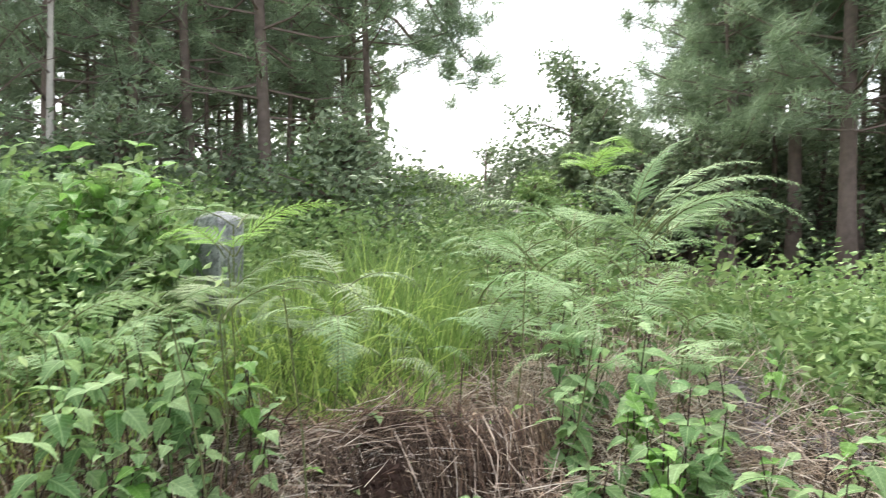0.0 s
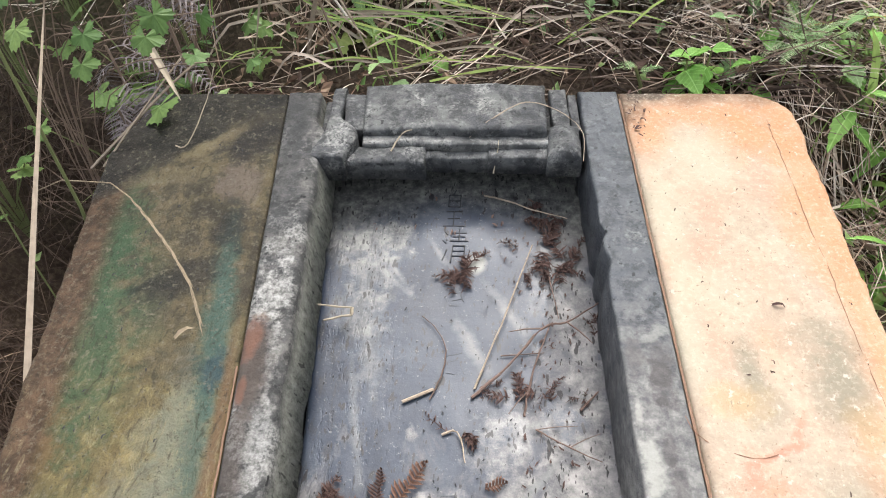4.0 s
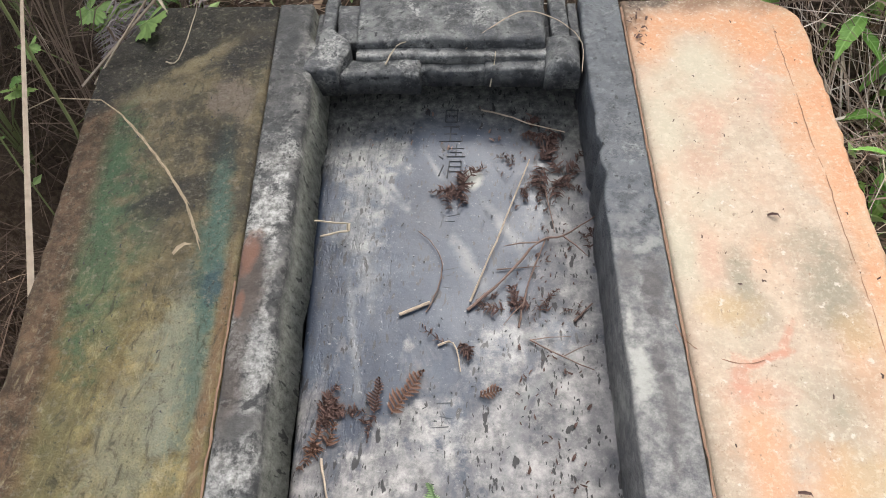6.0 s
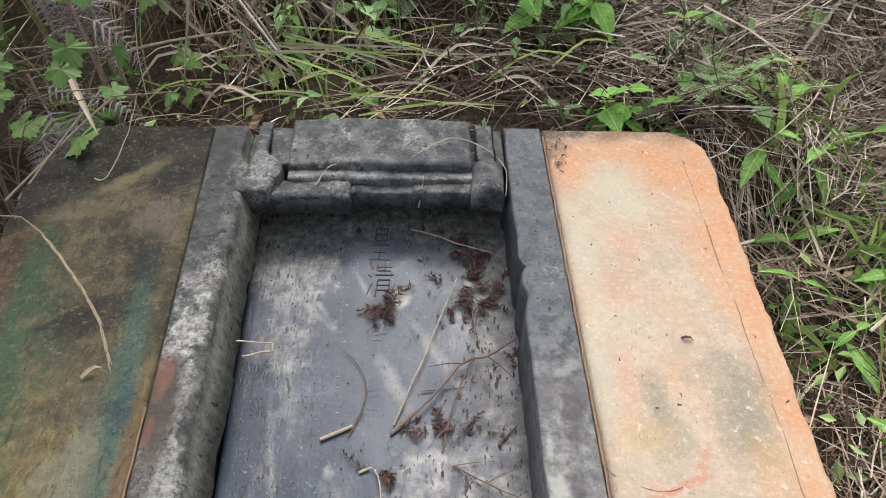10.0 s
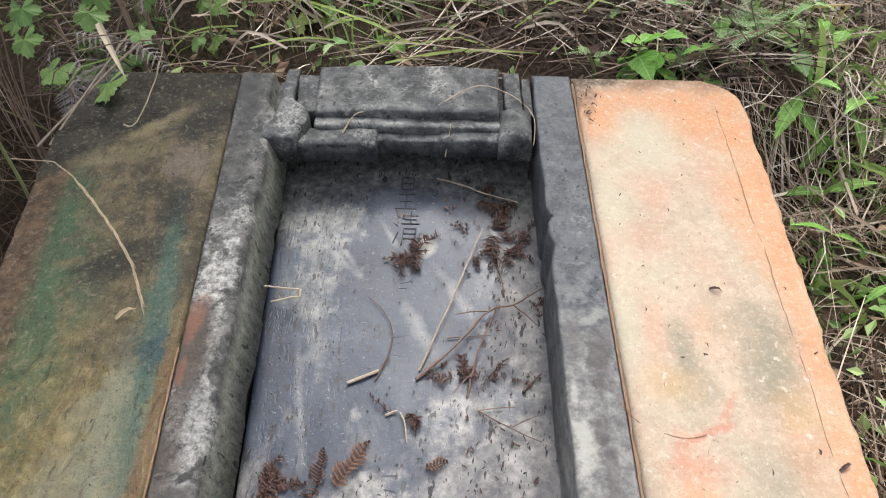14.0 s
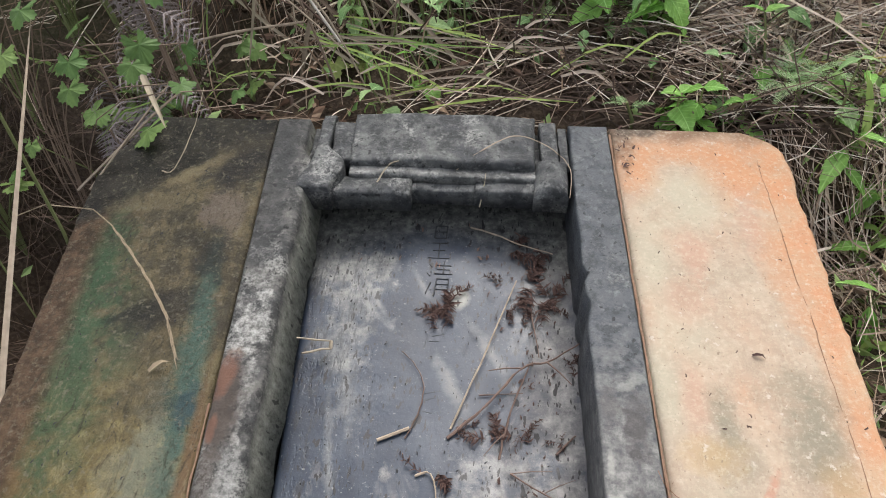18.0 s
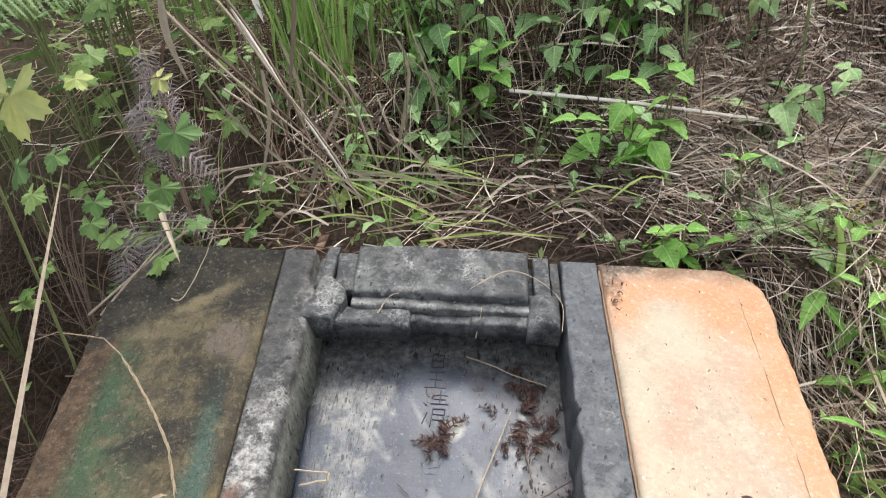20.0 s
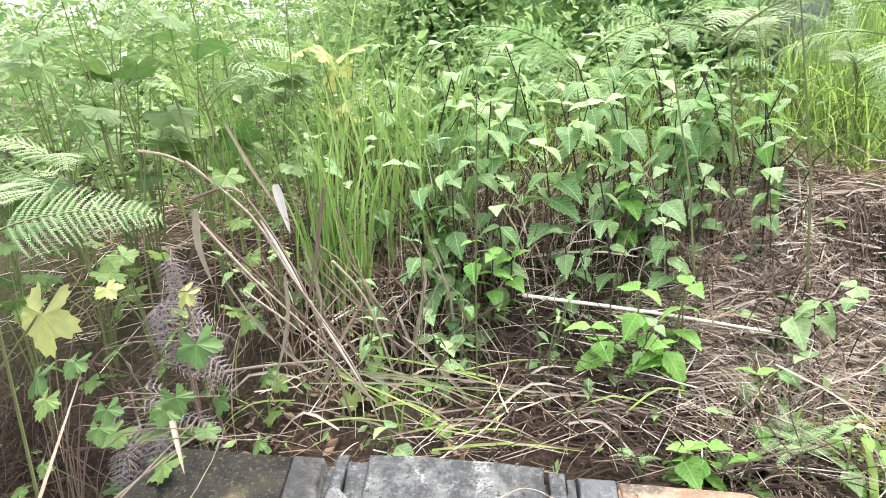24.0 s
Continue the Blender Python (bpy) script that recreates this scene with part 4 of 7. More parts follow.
for x, y, s, n, a, lg in ((-0.392, -0.445, 0.15, 110, 1.2, 0.8), (-0.262, -0.375, 0.06, 30, 0.6, 0.8), (-0.186, -0.280, 0.13, 110, -0.2, 1.0), (-0.165, -0.40, 0.16, 140, 1.4, 1.1),
                        (-0.215, -0.475, 0.08, 40, 0.3, 1.0), (-0.265, -0.765, 0.13, 50, 0.3, 1.3), (-0.325, -0.74, 0.07, 30, 0.6, 1.0), (-0.19, -0.745, 0.08, 30, 1.2, 1.0), (-0.37, -0.84, 0.11, 36, 2.3, 1.2), (-0.095, -0.585, 0.09, 26, 1.3, 1.0),
                        (-0.13, -0.76, 0.05, 16, 1.0, 1.0)):
    crumple(x, y, s, n, FERN_DEAD, "dead_fern_clump", "shrivelled reddish-brown dead fern on the stone panel", spin=a, long=lg)
twig("twig", [(-0.343, -0.744, 0.0), (-0.29, -0.60, 0.012), (-0.218, -0.372, 0.01)], 0.003, STALK, "thin straw-coloured stalk on the stone panel")
twig("twig", [(-0.348, -0.764, 0.0), (-0.273, -0.693, 0.01), (-0.204, -0.604, 0.012), (-0.15, -0.585, 0.01), (-0.082, -0.541, 0.02)], 0.0036, TWIG, "forked brown fern stalk on the stone panel", forks=((2, -0.07, -0.01), (3, 0.05, -0.05)))
twig("twig", [(-0.244, -0.80, 0.0), (-0.235, -0.748, 0.005), (-0.219, -0.682, 0.01), (-0.186, -0.59, 0.006)], 0.003, TWIG, "reddish-brown twig on the stone panel", forks=((1, -0.04, -0.05),))
twig("twig", [(-0.486, -0.778, 0.0), (-0.425, -0.748, 0.0)], 0.004, STALK, "pale broken reed stub on the stone panel", taper=0.9)
twig("twig", [(-0.432, -0.770, 0.0), (-0.412, -0.72, 0.004), (-0.405, -0.66, 0.006), (-0.425, -0.61, 0.004), (-0.462, -0.572, 0.002)], 0.0022, TWIG, "thin curved twig on the stone panel")
twig("twig", [(-0.334, -0.204, 0.0), (-0.27, -0.235, 0.012), (-0.216, -0.265, 0.015), (-0.134, -0.296, 0.02)], 0.0028, STALK, "pale straw under the head of the panel")
bent = [on_slab(*p) for p in ((-0.704, -0.605, P + 0.085), (-0.612, -0.575, P + 0.035), (-0.612, -0.590, P + 0.028), (-0.668, -0.612, P + 0.040), (-0.700, -0.668, P + 0.020), (-0.684, -0.652, P + 0.006))]
g = Geo()
for i_, j_, wd in ((0, 1, 0.0022), (1, 2, 0.0045), (2, 3, 0.0027), (0, 4, 0.0016), (0, 5, 0.0015)):
    a_, b_ = bent[i_] - bent[0], bent[j_] - bent[0]
    g.tube([a_, a_.lerp(b_, 0.35) + Vector((0.0, 0.0012, 0.002)), a_.lerp(b_, 0.7), b_], [wd, wd * 0.9, wd, wd * 0.8], 5)
thing("bent_straw", g.mesh("bent_straw", REED), "folded pale straw caught in the panel's edge", "straw", Matrix.Translation(bent[0]))
twig("twig", [(-0.222, -0.826, 0.0), (-0.16, -0.862, 0.006), (-0.101, -0.886, 0.002)], 0.002, TWIG, "thin grey-brown twig on the stone panel", forks=((0, 0.08, 0.01), (1, 0.06, 0.03)))
twig("twig", [(-0.134, -0.783, 0.0), (-0.096, -0.741, 0.0)], 0.003, TWIG, "short dark twig on the stone panel")
twig("twig", [(-0.186, -0.424, 0.0), (-0.178, -0.50, 0.008), (-0.166, -0.568, 0.0)], 0.0022, TWIG, "thin fern stalk on the stone panel")
twig("twig", [(-0.29, -0.665, 0.0), (-0.20, -0.655, 0.0)], 0.0018, TWIG, "thin cross twig on the stone panel")
twig("twig", [(-0.403, -0.844, 0.0), (-0.372, -0.84, 0.004), (-0.356, -0.899, 0.004)], 0.003, STALK, "pale broken straw on the stone panel")
# straws lying over the head, the wings and the joint
twig("arched_straw", [(-0.429, -0.176, -0.10), (-0.388, -0.160, -0.045), (-0.348, -0.145, 0.0), (-0.264, -0.085, 0.02), (-0.211, -0.078, 0.022), (-0.145, -0.118, 0.02), (-0.105, -0.17, 0.006), (-0.106, -0.235, -0.02)], 0.0021, STALK, "arched dry straw over the carved head of the grave", "straw", 0.0)
twig("straw", [(-0.555, -0.205, -0.02), (-0.53, -0.165, 0.0), (-0.50, -0.15, 0.0)], 0.0025, REED, "short curved straw on the carved head", "straw", 0.0)
twig("straw", [(-0.312, -0.222, -0.075), (-0.303, -0.196, -0.03), (-0.300, -0.172, -0.012)], 0.002, REED, "short straw hanging from the carved head", "straw", 0.0)
twig("straw", [(-1.073, -0.213, 0.0), (-1.045, -0.205, 0.0), (-1.012, -0.10, 0.05), (-1.0, -0.02, 0.10)], 0.0022, REED, "thin bent straw on the dark head of the wing", "straw", 0.0)
g = Geo()
path = slab_path([(-1.33, -0.40, 0.03), (-1.257, -0.385, 0.055), (-1.13, -0.407, 0.07), (-1.07, -0.45, 0.07), (-1.003, -0.516, 0.06), (-0.94, -0.585, 0.045), (-0.896, -0.642, 0.03), (-0.862, -0.715, 0.004)], 0.0)
o = path[0].copy()
g.tube([p - o for p in path], [0.0013, 0.0013, 0.0014, 0.0016, 0.0016, 0.0014, 0.0012, 0.0008], 6)
for i in range(3, 7):
    for k in range(5):
        p = path[i].lerp(path[i + 1], k / 5) - o
        d = (path[i + 1] - path[i]).normalized()
        sd_ = Vector((0, 0, 1)).cross(d).normalized() * (0.006 if k % 2 else -0.006)
        g.blade([p, p + d * 0.02 + sd_ * 0.3 + Vector((0, 0, 0.002)), p + d * 0.04 + sd_ * 0.4], 0.0028)
thing("seed_head", g.mesh("seed_head", HUSK), "dry grass seed head bent over the green wing", "grass", Matrix.Translation(o))


def dry_leaf(x, y, size, spin, label, z=0.0, mat=None):
    g = Geo()
    g.blade([(-size, 0, 0.0), (-size * 0.3, 0.1 * size, 0.006), (size * 0.4, 0.15 * size, 0.008), (size, 0, 0.002)], size * 0.55, 0, (0, 0, 1), 0.5)
    zmin = min(p[2] for p in g.v)
    thing("dry_leaf", g.mesh("dry_leaf", mat or FERN_DEAD), label, "leaf", SLAB @ Matrix.Translation((x, y, z + 0.001 - zmin)) @ Matrix.Rotation(spin, 4, "Z"))


dry_leaf(-0.888, -0.735, 0.020, 0.6, "curled pale dry leaf on the green wing", 0.0, HUSK)
dry_leaf(0.22, -0.643, 0.012, -0.3, "small brown curled leaf on the orange wing")
dry_leaf(0.357, -0.978, 0.012, 0.5, "tiny dark seed on the orange wing")
dry_leaf(0.165, -1.143, 0.010, -0.3, "tiny brown leaf on the orange wing")


def frond_bit(x, y, length, spin, label, mat, z=P, n=11, wide=0.27):
    """A small flat piece of a fern frond."""
    g = Geo()
    g.tube([(0, 0, 0.002), (length * 0.5, 0, 0.006), (length, 0, 0.004)], [0.0016, 0.0012, 0.0005], 4)
    for i in range(n):
        t = (i + 0.5) / n
        for s in (-1, 1):
            ln = (length * wide * math.sin(math.pi * min(1, 0.25 + t * 0.75)) + 0.004) * (0.72 + 0.28 * math.sin(7.3 * i + 2.1 * s + 40 * length)) * (1.0 if s > 0 else 0.7)
            p = Vector((length * t, 0, 0.005))
            g.blade([p, p + Vector((ln * 0.25, s * ln * 0.6, 0.006)), p + Vector((ln * 0.55, s * ln, 0.001))], length * 0.85 / n, 0, (0, 0, 1), 0.6)
    zmin = min(p[2] for p in g.v)
    thing("fern_fragment", g.mesh("fern_fragment", mat), label, "dead fern", SLAB @ Matrix.Translation((x, y, z - zmin)) @ Matrix.Rotation(spin, 4, "Z"), "dead fern bits on the panel")


frond_bit(-0.482, -0.985, 0.105, 1.0, "brown dead fern tip on the stone panel", FERN_TAN)
frond_bit(-0.318, -0.945, 0.044, 0.3, "small tan fern leaflet on the stone panel", FERN_TAN, P, 7, 0.35)
crumple(-0.615, -1.06, 0.11, 60, FERN_TAN, "dead_fern_clump", "tan dead fern lying on the stone panel", spin=1.0, long=1.3)
twig("twig", [(-0.60, -1.075, 0.006), (-0.587, -1.12, 0.004), (-0.578, -1.16, 0.0)], 0.003, STALK, "pale fern stalk on the stone panel")
frond_bit(-0.515, -0.985, 0.07, 1.5, "curled brown fern piece on the stone panel", FERN_DEAD)
frond_bit(-0.385, -1.15, 0.045, 2.0, "small fresh green fern sprig on the panel", FERN)
crumple(-0.520, -0.985, 0.09, 34, FERN_DEAD, "dead_fern_clump", "shrivelled reddish-brown dead fern on the stone panel", spin=0.2)
crumple(-0.602, -0.995, 0.12, 120, FERN_DEAD, "dead_fern_clump", "shrivelled reddish-brown dead fern on the stone panel", spin=1.2)


def crumbs(name, n, box, z, mat, label, seed, size=0.0075):
    """Scraps of dead leaf scattered over a stone face."""
    r = random.Random(seed)
    g = Geo()
    for _ in range(n):
        x, y = r.uniform(box[0], box[1]), r.uniform(box[2], box[3])
        x += 0.075 * (-y - 0.2) * (1 if x < -0.2 else 0.3)
        a, s = r.gauss(1.57, 0.7), size * r.uniform(0.4, 1.7)
        d = Vector((math.cos(a), math.sin(a), 0))
        p = Vector((x, y, z + 0.002))
        g.blade([p, p + d * s * 0.5 + Vector((d.y, -d.x, 0)) * s * r.uniform(-0.2, 0.2) + Vector((0, 0, 0.002)), p + d * s], s * 0.38 * r.uniform(0.5, 1.2), 0, (0, 0, 1), 0.4)
    ob = thing(name, g.mesh(name, mat), label, "litter", SLAB.copy(), "", "stuff")
    return ob


crumbs("leaf_crumbs", 230, (-0.70, -0.13, -1.25, -0.30), P, CARVED, "dark scraps of dead leaf on the stone panel", 5, 0.0055)
crumbs("leaf_crumbs", 150, (-0.30, -0.13, -1.25, -0.30), P, FERN_DEAD, "brown leaf scraps on the stone panel", 6, 0.009)
crumbs("leaf_crumbs", 16, (-0.68, -0.15, -0.34, -0.20), P, TWIG, "pale straw scraps under the carved head", 7, 0.014)
crumbs("leaf_crumbs", 40, (0.03, 0.36, -1.2, -0.05), 0.002, FERN_DEAD, "small brown scraps on the orange wing", 8, 0.006)
crumbs("leaf_crumbs", 26, (0.012, 0.05, -0.2, -0.01), 0.003, FERN_DEAD, "dead grass scraps at the head of the joint", 9, 0.012)
crumbs("leaf_crumbs", 60, (-1.12, -0.90, -1.1, -0.1), 0.0, CARVED, "tiny dark scraps on the green wing", 10, 0.006)



# ---- straw and grass ----
def in_grave(x, y, pad=0.0):
    """Where the stones or the bottle lie."""
    return ((x - 0.87) ** 2 + (y + 0.54) ** 2 < 0.012) | ((x > -1.25 + 0.12 * np.maximum(-y, 0) - pad) & (x < 0.41 + pad) & (y < 0.03 + pad) & (y > -1.5))


def straw_field(name, n, box, mat, label, lo, hi, radius, lift, seed, keep=None, rise=0.25):
    """Loose stalks lying on the ground: three-sided, bent in the middle."""
    r = np.random.default_rng(seed)
    x, y = r.uniform(box[0], box[1], n), r.uniform(box[2], box[3], n)
    wave = np.sin(5.3 * x + 2 * np.sin(3.1 * y)) * np.sin(6.1 * y + 1.5 * np.sin(4.3 * x)) + 0.5 * np.sin(14 * x + 3 * y) * np.sin(11 * y - 4 * x)
    ok = ~in_grave(x, y, -0.02) & (r.random(n) < np.clip(0.62 + 0.6 * wave, 0.12, 1)) & (r.random(n) > (0.8 * np.exp(-((x - 0.05) / 0.5) ** 2 - ((y - 0.85) / 0.26) ** 2) + 0.85 * np.exp(-(((x - 1.2) / 0.24) ** 2 + ((y - 0.62) / 0.2) ** 2) ** 2) if mat is STRAW else 0.0))
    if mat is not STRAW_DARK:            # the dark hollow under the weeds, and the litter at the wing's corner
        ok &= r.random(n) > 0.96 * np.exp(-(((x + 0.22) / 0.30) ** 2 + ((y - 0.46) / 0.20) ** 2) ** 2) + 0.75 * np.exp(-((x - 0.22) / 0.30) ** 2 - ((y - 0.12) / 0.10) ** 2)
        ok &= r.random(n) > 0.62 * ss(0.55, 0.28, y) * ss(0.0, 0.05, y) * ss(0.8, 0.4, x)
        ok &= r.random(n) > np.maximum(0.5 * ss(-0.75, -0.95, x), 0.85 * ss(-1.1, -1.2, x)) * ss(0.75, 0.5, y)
    if keep is not None:
        ok &= keep(x, y, r)
    x, y = x[ok], y[ok]
    n = len(x)
    ln, az = r.uniform(lo, hi, n) * 0.5, r.uniform(0, 2 * math.pi, n)
    lie = 1.5 * np.sin(3.7 * x + 1.0) + 1.5 * np.sin(4.1 * y - 2.0 * x)
    az = np.where(r.random(n) < 0.5, lie + r.normal(0, 0.35, n), az)
    dx, dy = np.cos(az) * ln, np.sin(az) * ln
    z = ground_z(x, y) + r.random(n) ** 2 * lift
    rad = radius * r.uniform(0.5, 1.4, n)
    bend = r.uniform(-0.25, 0.25, n)
    tilt = r.normal(0, rise, n) * ln
    pts = []
    for k, t in enumerate((-1.0, -0.3, 0.4, 1.0)):
        px, py = x + dx * t - dy * bend * (t * t - 0.5), y + dy * t + dx * bend * (t * t - 0.5)
        pz = np.maximum(z + tilt * t + (1 - t * t) * ln * 0.1, ground_z(px, py) + 0.003)
        pts.append(np.stack([px, py, pz], 1))
    clear = ~np.any([in_grave(q[:, 0], q[:, 1]) for q in pts], axis=0)
    pts, rad, az = [q[clear] for q in pts], rad[clear], az[clear]
    n = len(rad)
    verts = np.zeros((n, 4, 3, 3))
    side = np.stack([-np.sin(az), np.cos(az), np.zeros(n)], 1)
    for k in range(4):
        w = rad * (1.0, 1.0, 0.9, 0.5)[k]
        verts[:, k, 0] = pts[k] - side * w[:, None]
        verts[:, k, 1] = pts[k] + side * w[:, None]
        verts[:, k, 2] = pts[k] + np.array([0, 0, 1.0]) * (w * 1.4)[:, None]
    base = np.arange(n)[:, None, None] * 12
    q = []
    for k in range(3):
        for a, b in ((0, 1), (1, 2), (2, 0)):
            q.append((k * 3 + a, k * 3 + b, k * 3 + 3 + b, k * 3 + 3 + a))
    f = (base + np.array(q)[None]).reshape(-1, 4)
    me = bpy.data.meshes.new(name)
    me.from_pydata(verts.reshape(-1, 3).tolist(), [], f.tolist())
    me.materials.append(mat)
    return thing(name, me, label, "straw", None, "", "stuff")


def mound(x, y, r):
    d = np.exp(-((x - 1.2) ** 2 + (y - 0.7) ** 2) / 0.5) + np.exp(-((x - 0.6) ** 2 + (y - 0.4) ** 2) / 0.3) + 0.3 * np.exp(-((x + 0.1) ** 2 + (y - 0.2) ** 2) / 0.2)
    return r.random(len(x)) < d


def thatch(x, y, r):
    return r.random(len(x)) < np.exp(-((0.66 * (x - 1.0) + 0.75 * (y - 0.83) - 0.05) / 0.10) ** 2) * (np.abs(0.75 * (x - 1.0) - 0.66 * (y - 0.83)) < 0.75)


def near_face(x, y, r):
    d = 0.66 * (x - 1.0) + 0.75 * (y - 0.83)
    return r.random(len(x)) < ss(-0.02, -0.12, d) * (1 - 0.85 * np.exp(-((x - 1.22) / 0.30) ** 2 - ((y - 0.48) / 0.22) ** 2))


def open_side(x, y, r):
    return r.random(len(x)) < np.where(x < -1.05, 0.4 * ss(0.1, 0.7, y) + 0.04, 1.0)


straw_field("dry_straw", 17000, (-2.2, 2.8, -1.6, 2.2), STRAW, "loose dry straw and stalks over the litter", 0.10, 0.42, 0.0014, 0.09, 21, open_side)
straw_field("dry_straw", 24000, (-0.6, 2.2, -0.3, 1.7), STRAW, "matted pale straw on the bank behind the grave", 0.08, 0.40, 0.0014, 0.10, 22, mound)
straw_field("brown_straw", 6000, (0.35, 1.9, -1.5, 0.3), STRAW_DARK, "dark brown stems under the straw, gap shade in their colour", 0.08, 0.30, 0.002, 0.07, 37, None, 0.4)
straw_field("dry_straw", 5200, (0.3, 1.9, -1.6, 0.4), STRAW, "dry straw lying beside the orange wing", 0.08, 0.35, 0.0014, 0.10, 26)
straw_field("dry_straw", 9000, (1.4, 3.6, -1.8, 1.0), STRAW, "pale dry stalks under the weeds on the bank", 0.10, 0.40, 0.002, 0.22, 27, None, 0.8)
straw_field("brown_straw", 3800, (-0.5, 1.6, 0.05, 1.1), STRAW_DARK, "dark stems in the bleached straw, gap shade in their colour", 0.10, 0.40, 0.0018, 0.11, 38, None, 0.5)
straw_field("dry_straw", 17000, (0.2, 1.5, 0.1, 1.15), STRAW, "bleached straw on the near side of the ridge", 0.08, 0.34, 0.0016, 0.08, 31, near_face, 0.35)
straw_field("broad_straw", 1500, (-1.2, 2.4, -1.2, 1.7), STRAW, "broad dry grass blades lying in the straw", 0.15, 0.5, 0.0030, 0.13, 25, open_side)
straw_field("brown_straw", 12000, (-2.2, 2.6, -1.6, 1.9), STRAW_BROWN, "brown dead stalks and fern litter", 0.06, 0.30, 0.0015, 0.06, 23)
straw_field("brown_straw", 5000, (-2.1, -1.15, -1.3, 0.45), STRAW_DARK, "tangled brown stems, darkened for the hollow's shade", 0.12, 0.40, 0.0017, 0.30, 33, None, 0.7)
straw_field("dry_straw", 420, (-2.0, -1.15, -1.3, 0.45), STRAW, "scattered pale straws in the dark hollow", 0.12, 0.45, 0.0016, 0.18, 34, None, 0.8)
straw_field("brown_straw", 4500, (0.92, 1.5, 0.42, 0.95), STRAW_DARK, "dark fibrous roots and stems on the brown clod", 0.05, 0.16, 0.0013, 0.03, 36, None, 0.9)
straw_field("brown_straw", 11000, (0.3, 1.9, 0.0, 1.6), STRAW_BROWN, "brown matted thatch on the mound", 0.08, 0.28, 0.002, 0.16, 24, thatch, 0.8)


def grass_tuft(x, y, n, height, width, spread_, mat, label, lean=(0, 0), seed=0, droop=0.35):
    r = random.Random(seed + int(x * 100) * 31 + int(y * 100))
    g = Geo()
    z0 = gz(x, y)
    for _ in range(n):
        bx, by = r.gauss(0, spread_), r.gauss(0, spread_)
        h = height * r.uniform(0.45, 1.1)
        az = r.uniform(0, 2 * math.pi)
        out = h * r.uniform(0.05, droop)
        ox, oy = math.cos(az) * out + lean[0] * h, math.sin(az) * out + lean[1] * h
        zb = gz(x + bx, y + by) - z0 - 0.02
        p = [(bx + ox * t * t, by + oy * t * t, zb + h * (t - 0.28 * t ** 3 * (out / h) * 3)) for t in (0, 0.3, 0.55, 0.8, 1.0)]
        g.blade(p, width * r.uniform(0.6, 1.2), 0, (math.sin(az), -math.cos(az), 0.3), 0.35)
    return thing("grass_tuft", g.mesh("grass_tuft", mat), label, "grass", Matrix.Translation((x, y, z0)), "tall grass round the grave", "stuff")


TALL = "tuft of tall green grass blades in the undergrowth"
for x, y, n, h in ((-0.90, 0.62, 34, 0.74), (-0.84, 0.68, 34, 0.80), (-0.80, 0.62, 24, 0.62)):
    grass_tuft(x, y, n, h, 0.012, 0.045, GRASS, "upright clump of bright green grass behind the reeds", (0.02, 0.0), 4, 0.22)
for x, y, n, h in ((-0.70, 0.85, 40, 0.85), (-0.57, 0.92, 48, 0.85), (-1.35, 1.05, 24, 0.95), (-1.0, 1.4, 40, 1.1), (-1.6, 1.5, 40, 1.1), (-0.75, 1.15, 36, 0.9)):
    grass_tuft(x, y, n, h, 0.011, 0.10, GRASS, TALL, (0.0, 0.02), 3)
for x, y, n, h in ((1.55, 1.75, 150, 0.75), (1.85, 1.5, 140, 0.8), (1.3, 2.1, 150, 0.8), (1.9, 2.2, 150, 0.9), (2.3, 1.7, 130, 0.85), (1.6, 2.7, 130, 0.9), (2.2, 2.9, 120, 0.9), (2.7, 2.3, 120, 0.9), (2.9, 3.2, 100, 1.0), (1.0, 2.9, 90, 0.9)):
    grass_tuft(x, y, n, h, 0.010, 0.16, GRASS, "dense bright green grass beyond the straw bank", (0.02, 0), 5)
for x, y, n, h in ((1.15, 1.30, 130, 0.58), (0.95, 1.50, 120, 0.6), (1.35, 1.12, 120, 0.55), (1.25, 1.5, 120, 0.66), (1.05, 1.75, 120, 0.66), (1.5, 1.3, 110, 0.6), (0.85, 1.75, 80, 0.6), (1.15, 2.05, 110, 0.7), (1.45, 1.5, 110, 0.75), (1.7, 1.75, 120, 0.85), (1.35, 1.85, 110, 0.8), (1.95, 1.6, 110, 0.8), (1.6, 2.2, 110, 0.9), (2.1, 2.0, 90, 0.9), (1.15, 1.6, 60, 0.65)):
    grass_tuft(x, y, n // 7, h * 0.9, 0.008, 0.15, STEM_GREEN, "dark green stems among the grass beyond the straw bank", (0.0, 0), 16, 0.4)
    grass_tuft(x, y, n // 2, h * 0.95, 0.014, 0.16, GRASS, "dense bright green grass beyond the straw bank", (-0.04, 0), 15, 0.7)
    grass_tuft(x, y, n * 2 // 5, h * 1.05, 0.010, 0.15, GRASS_PALE, "yellow-green grass beyond the straw bank", (0.05, 0), 7, 0.6)
for x, y, n, h in ((0.62, -0.05, 12, 0.30), (0.80, -0.18, 16, 0.34), (0.95, -0.05, 14, 0.34), (0.70, 0.18, 12, 0.3), (0.85, -0.38, 12, 0.3), (1.05, -0.30, 14, 0.34), (0.60, -0.95, 14, 0.3), (0.85, -0.85, 14, 0.3), (0.58, -0.35, 8, 0.22)):
    grass_tuft(x, y, n, h, 0.020, 0.05, GRASS, "broad-bladed green grass in the litter beside the grave", (0.0, -0.1), 6, 1.1)
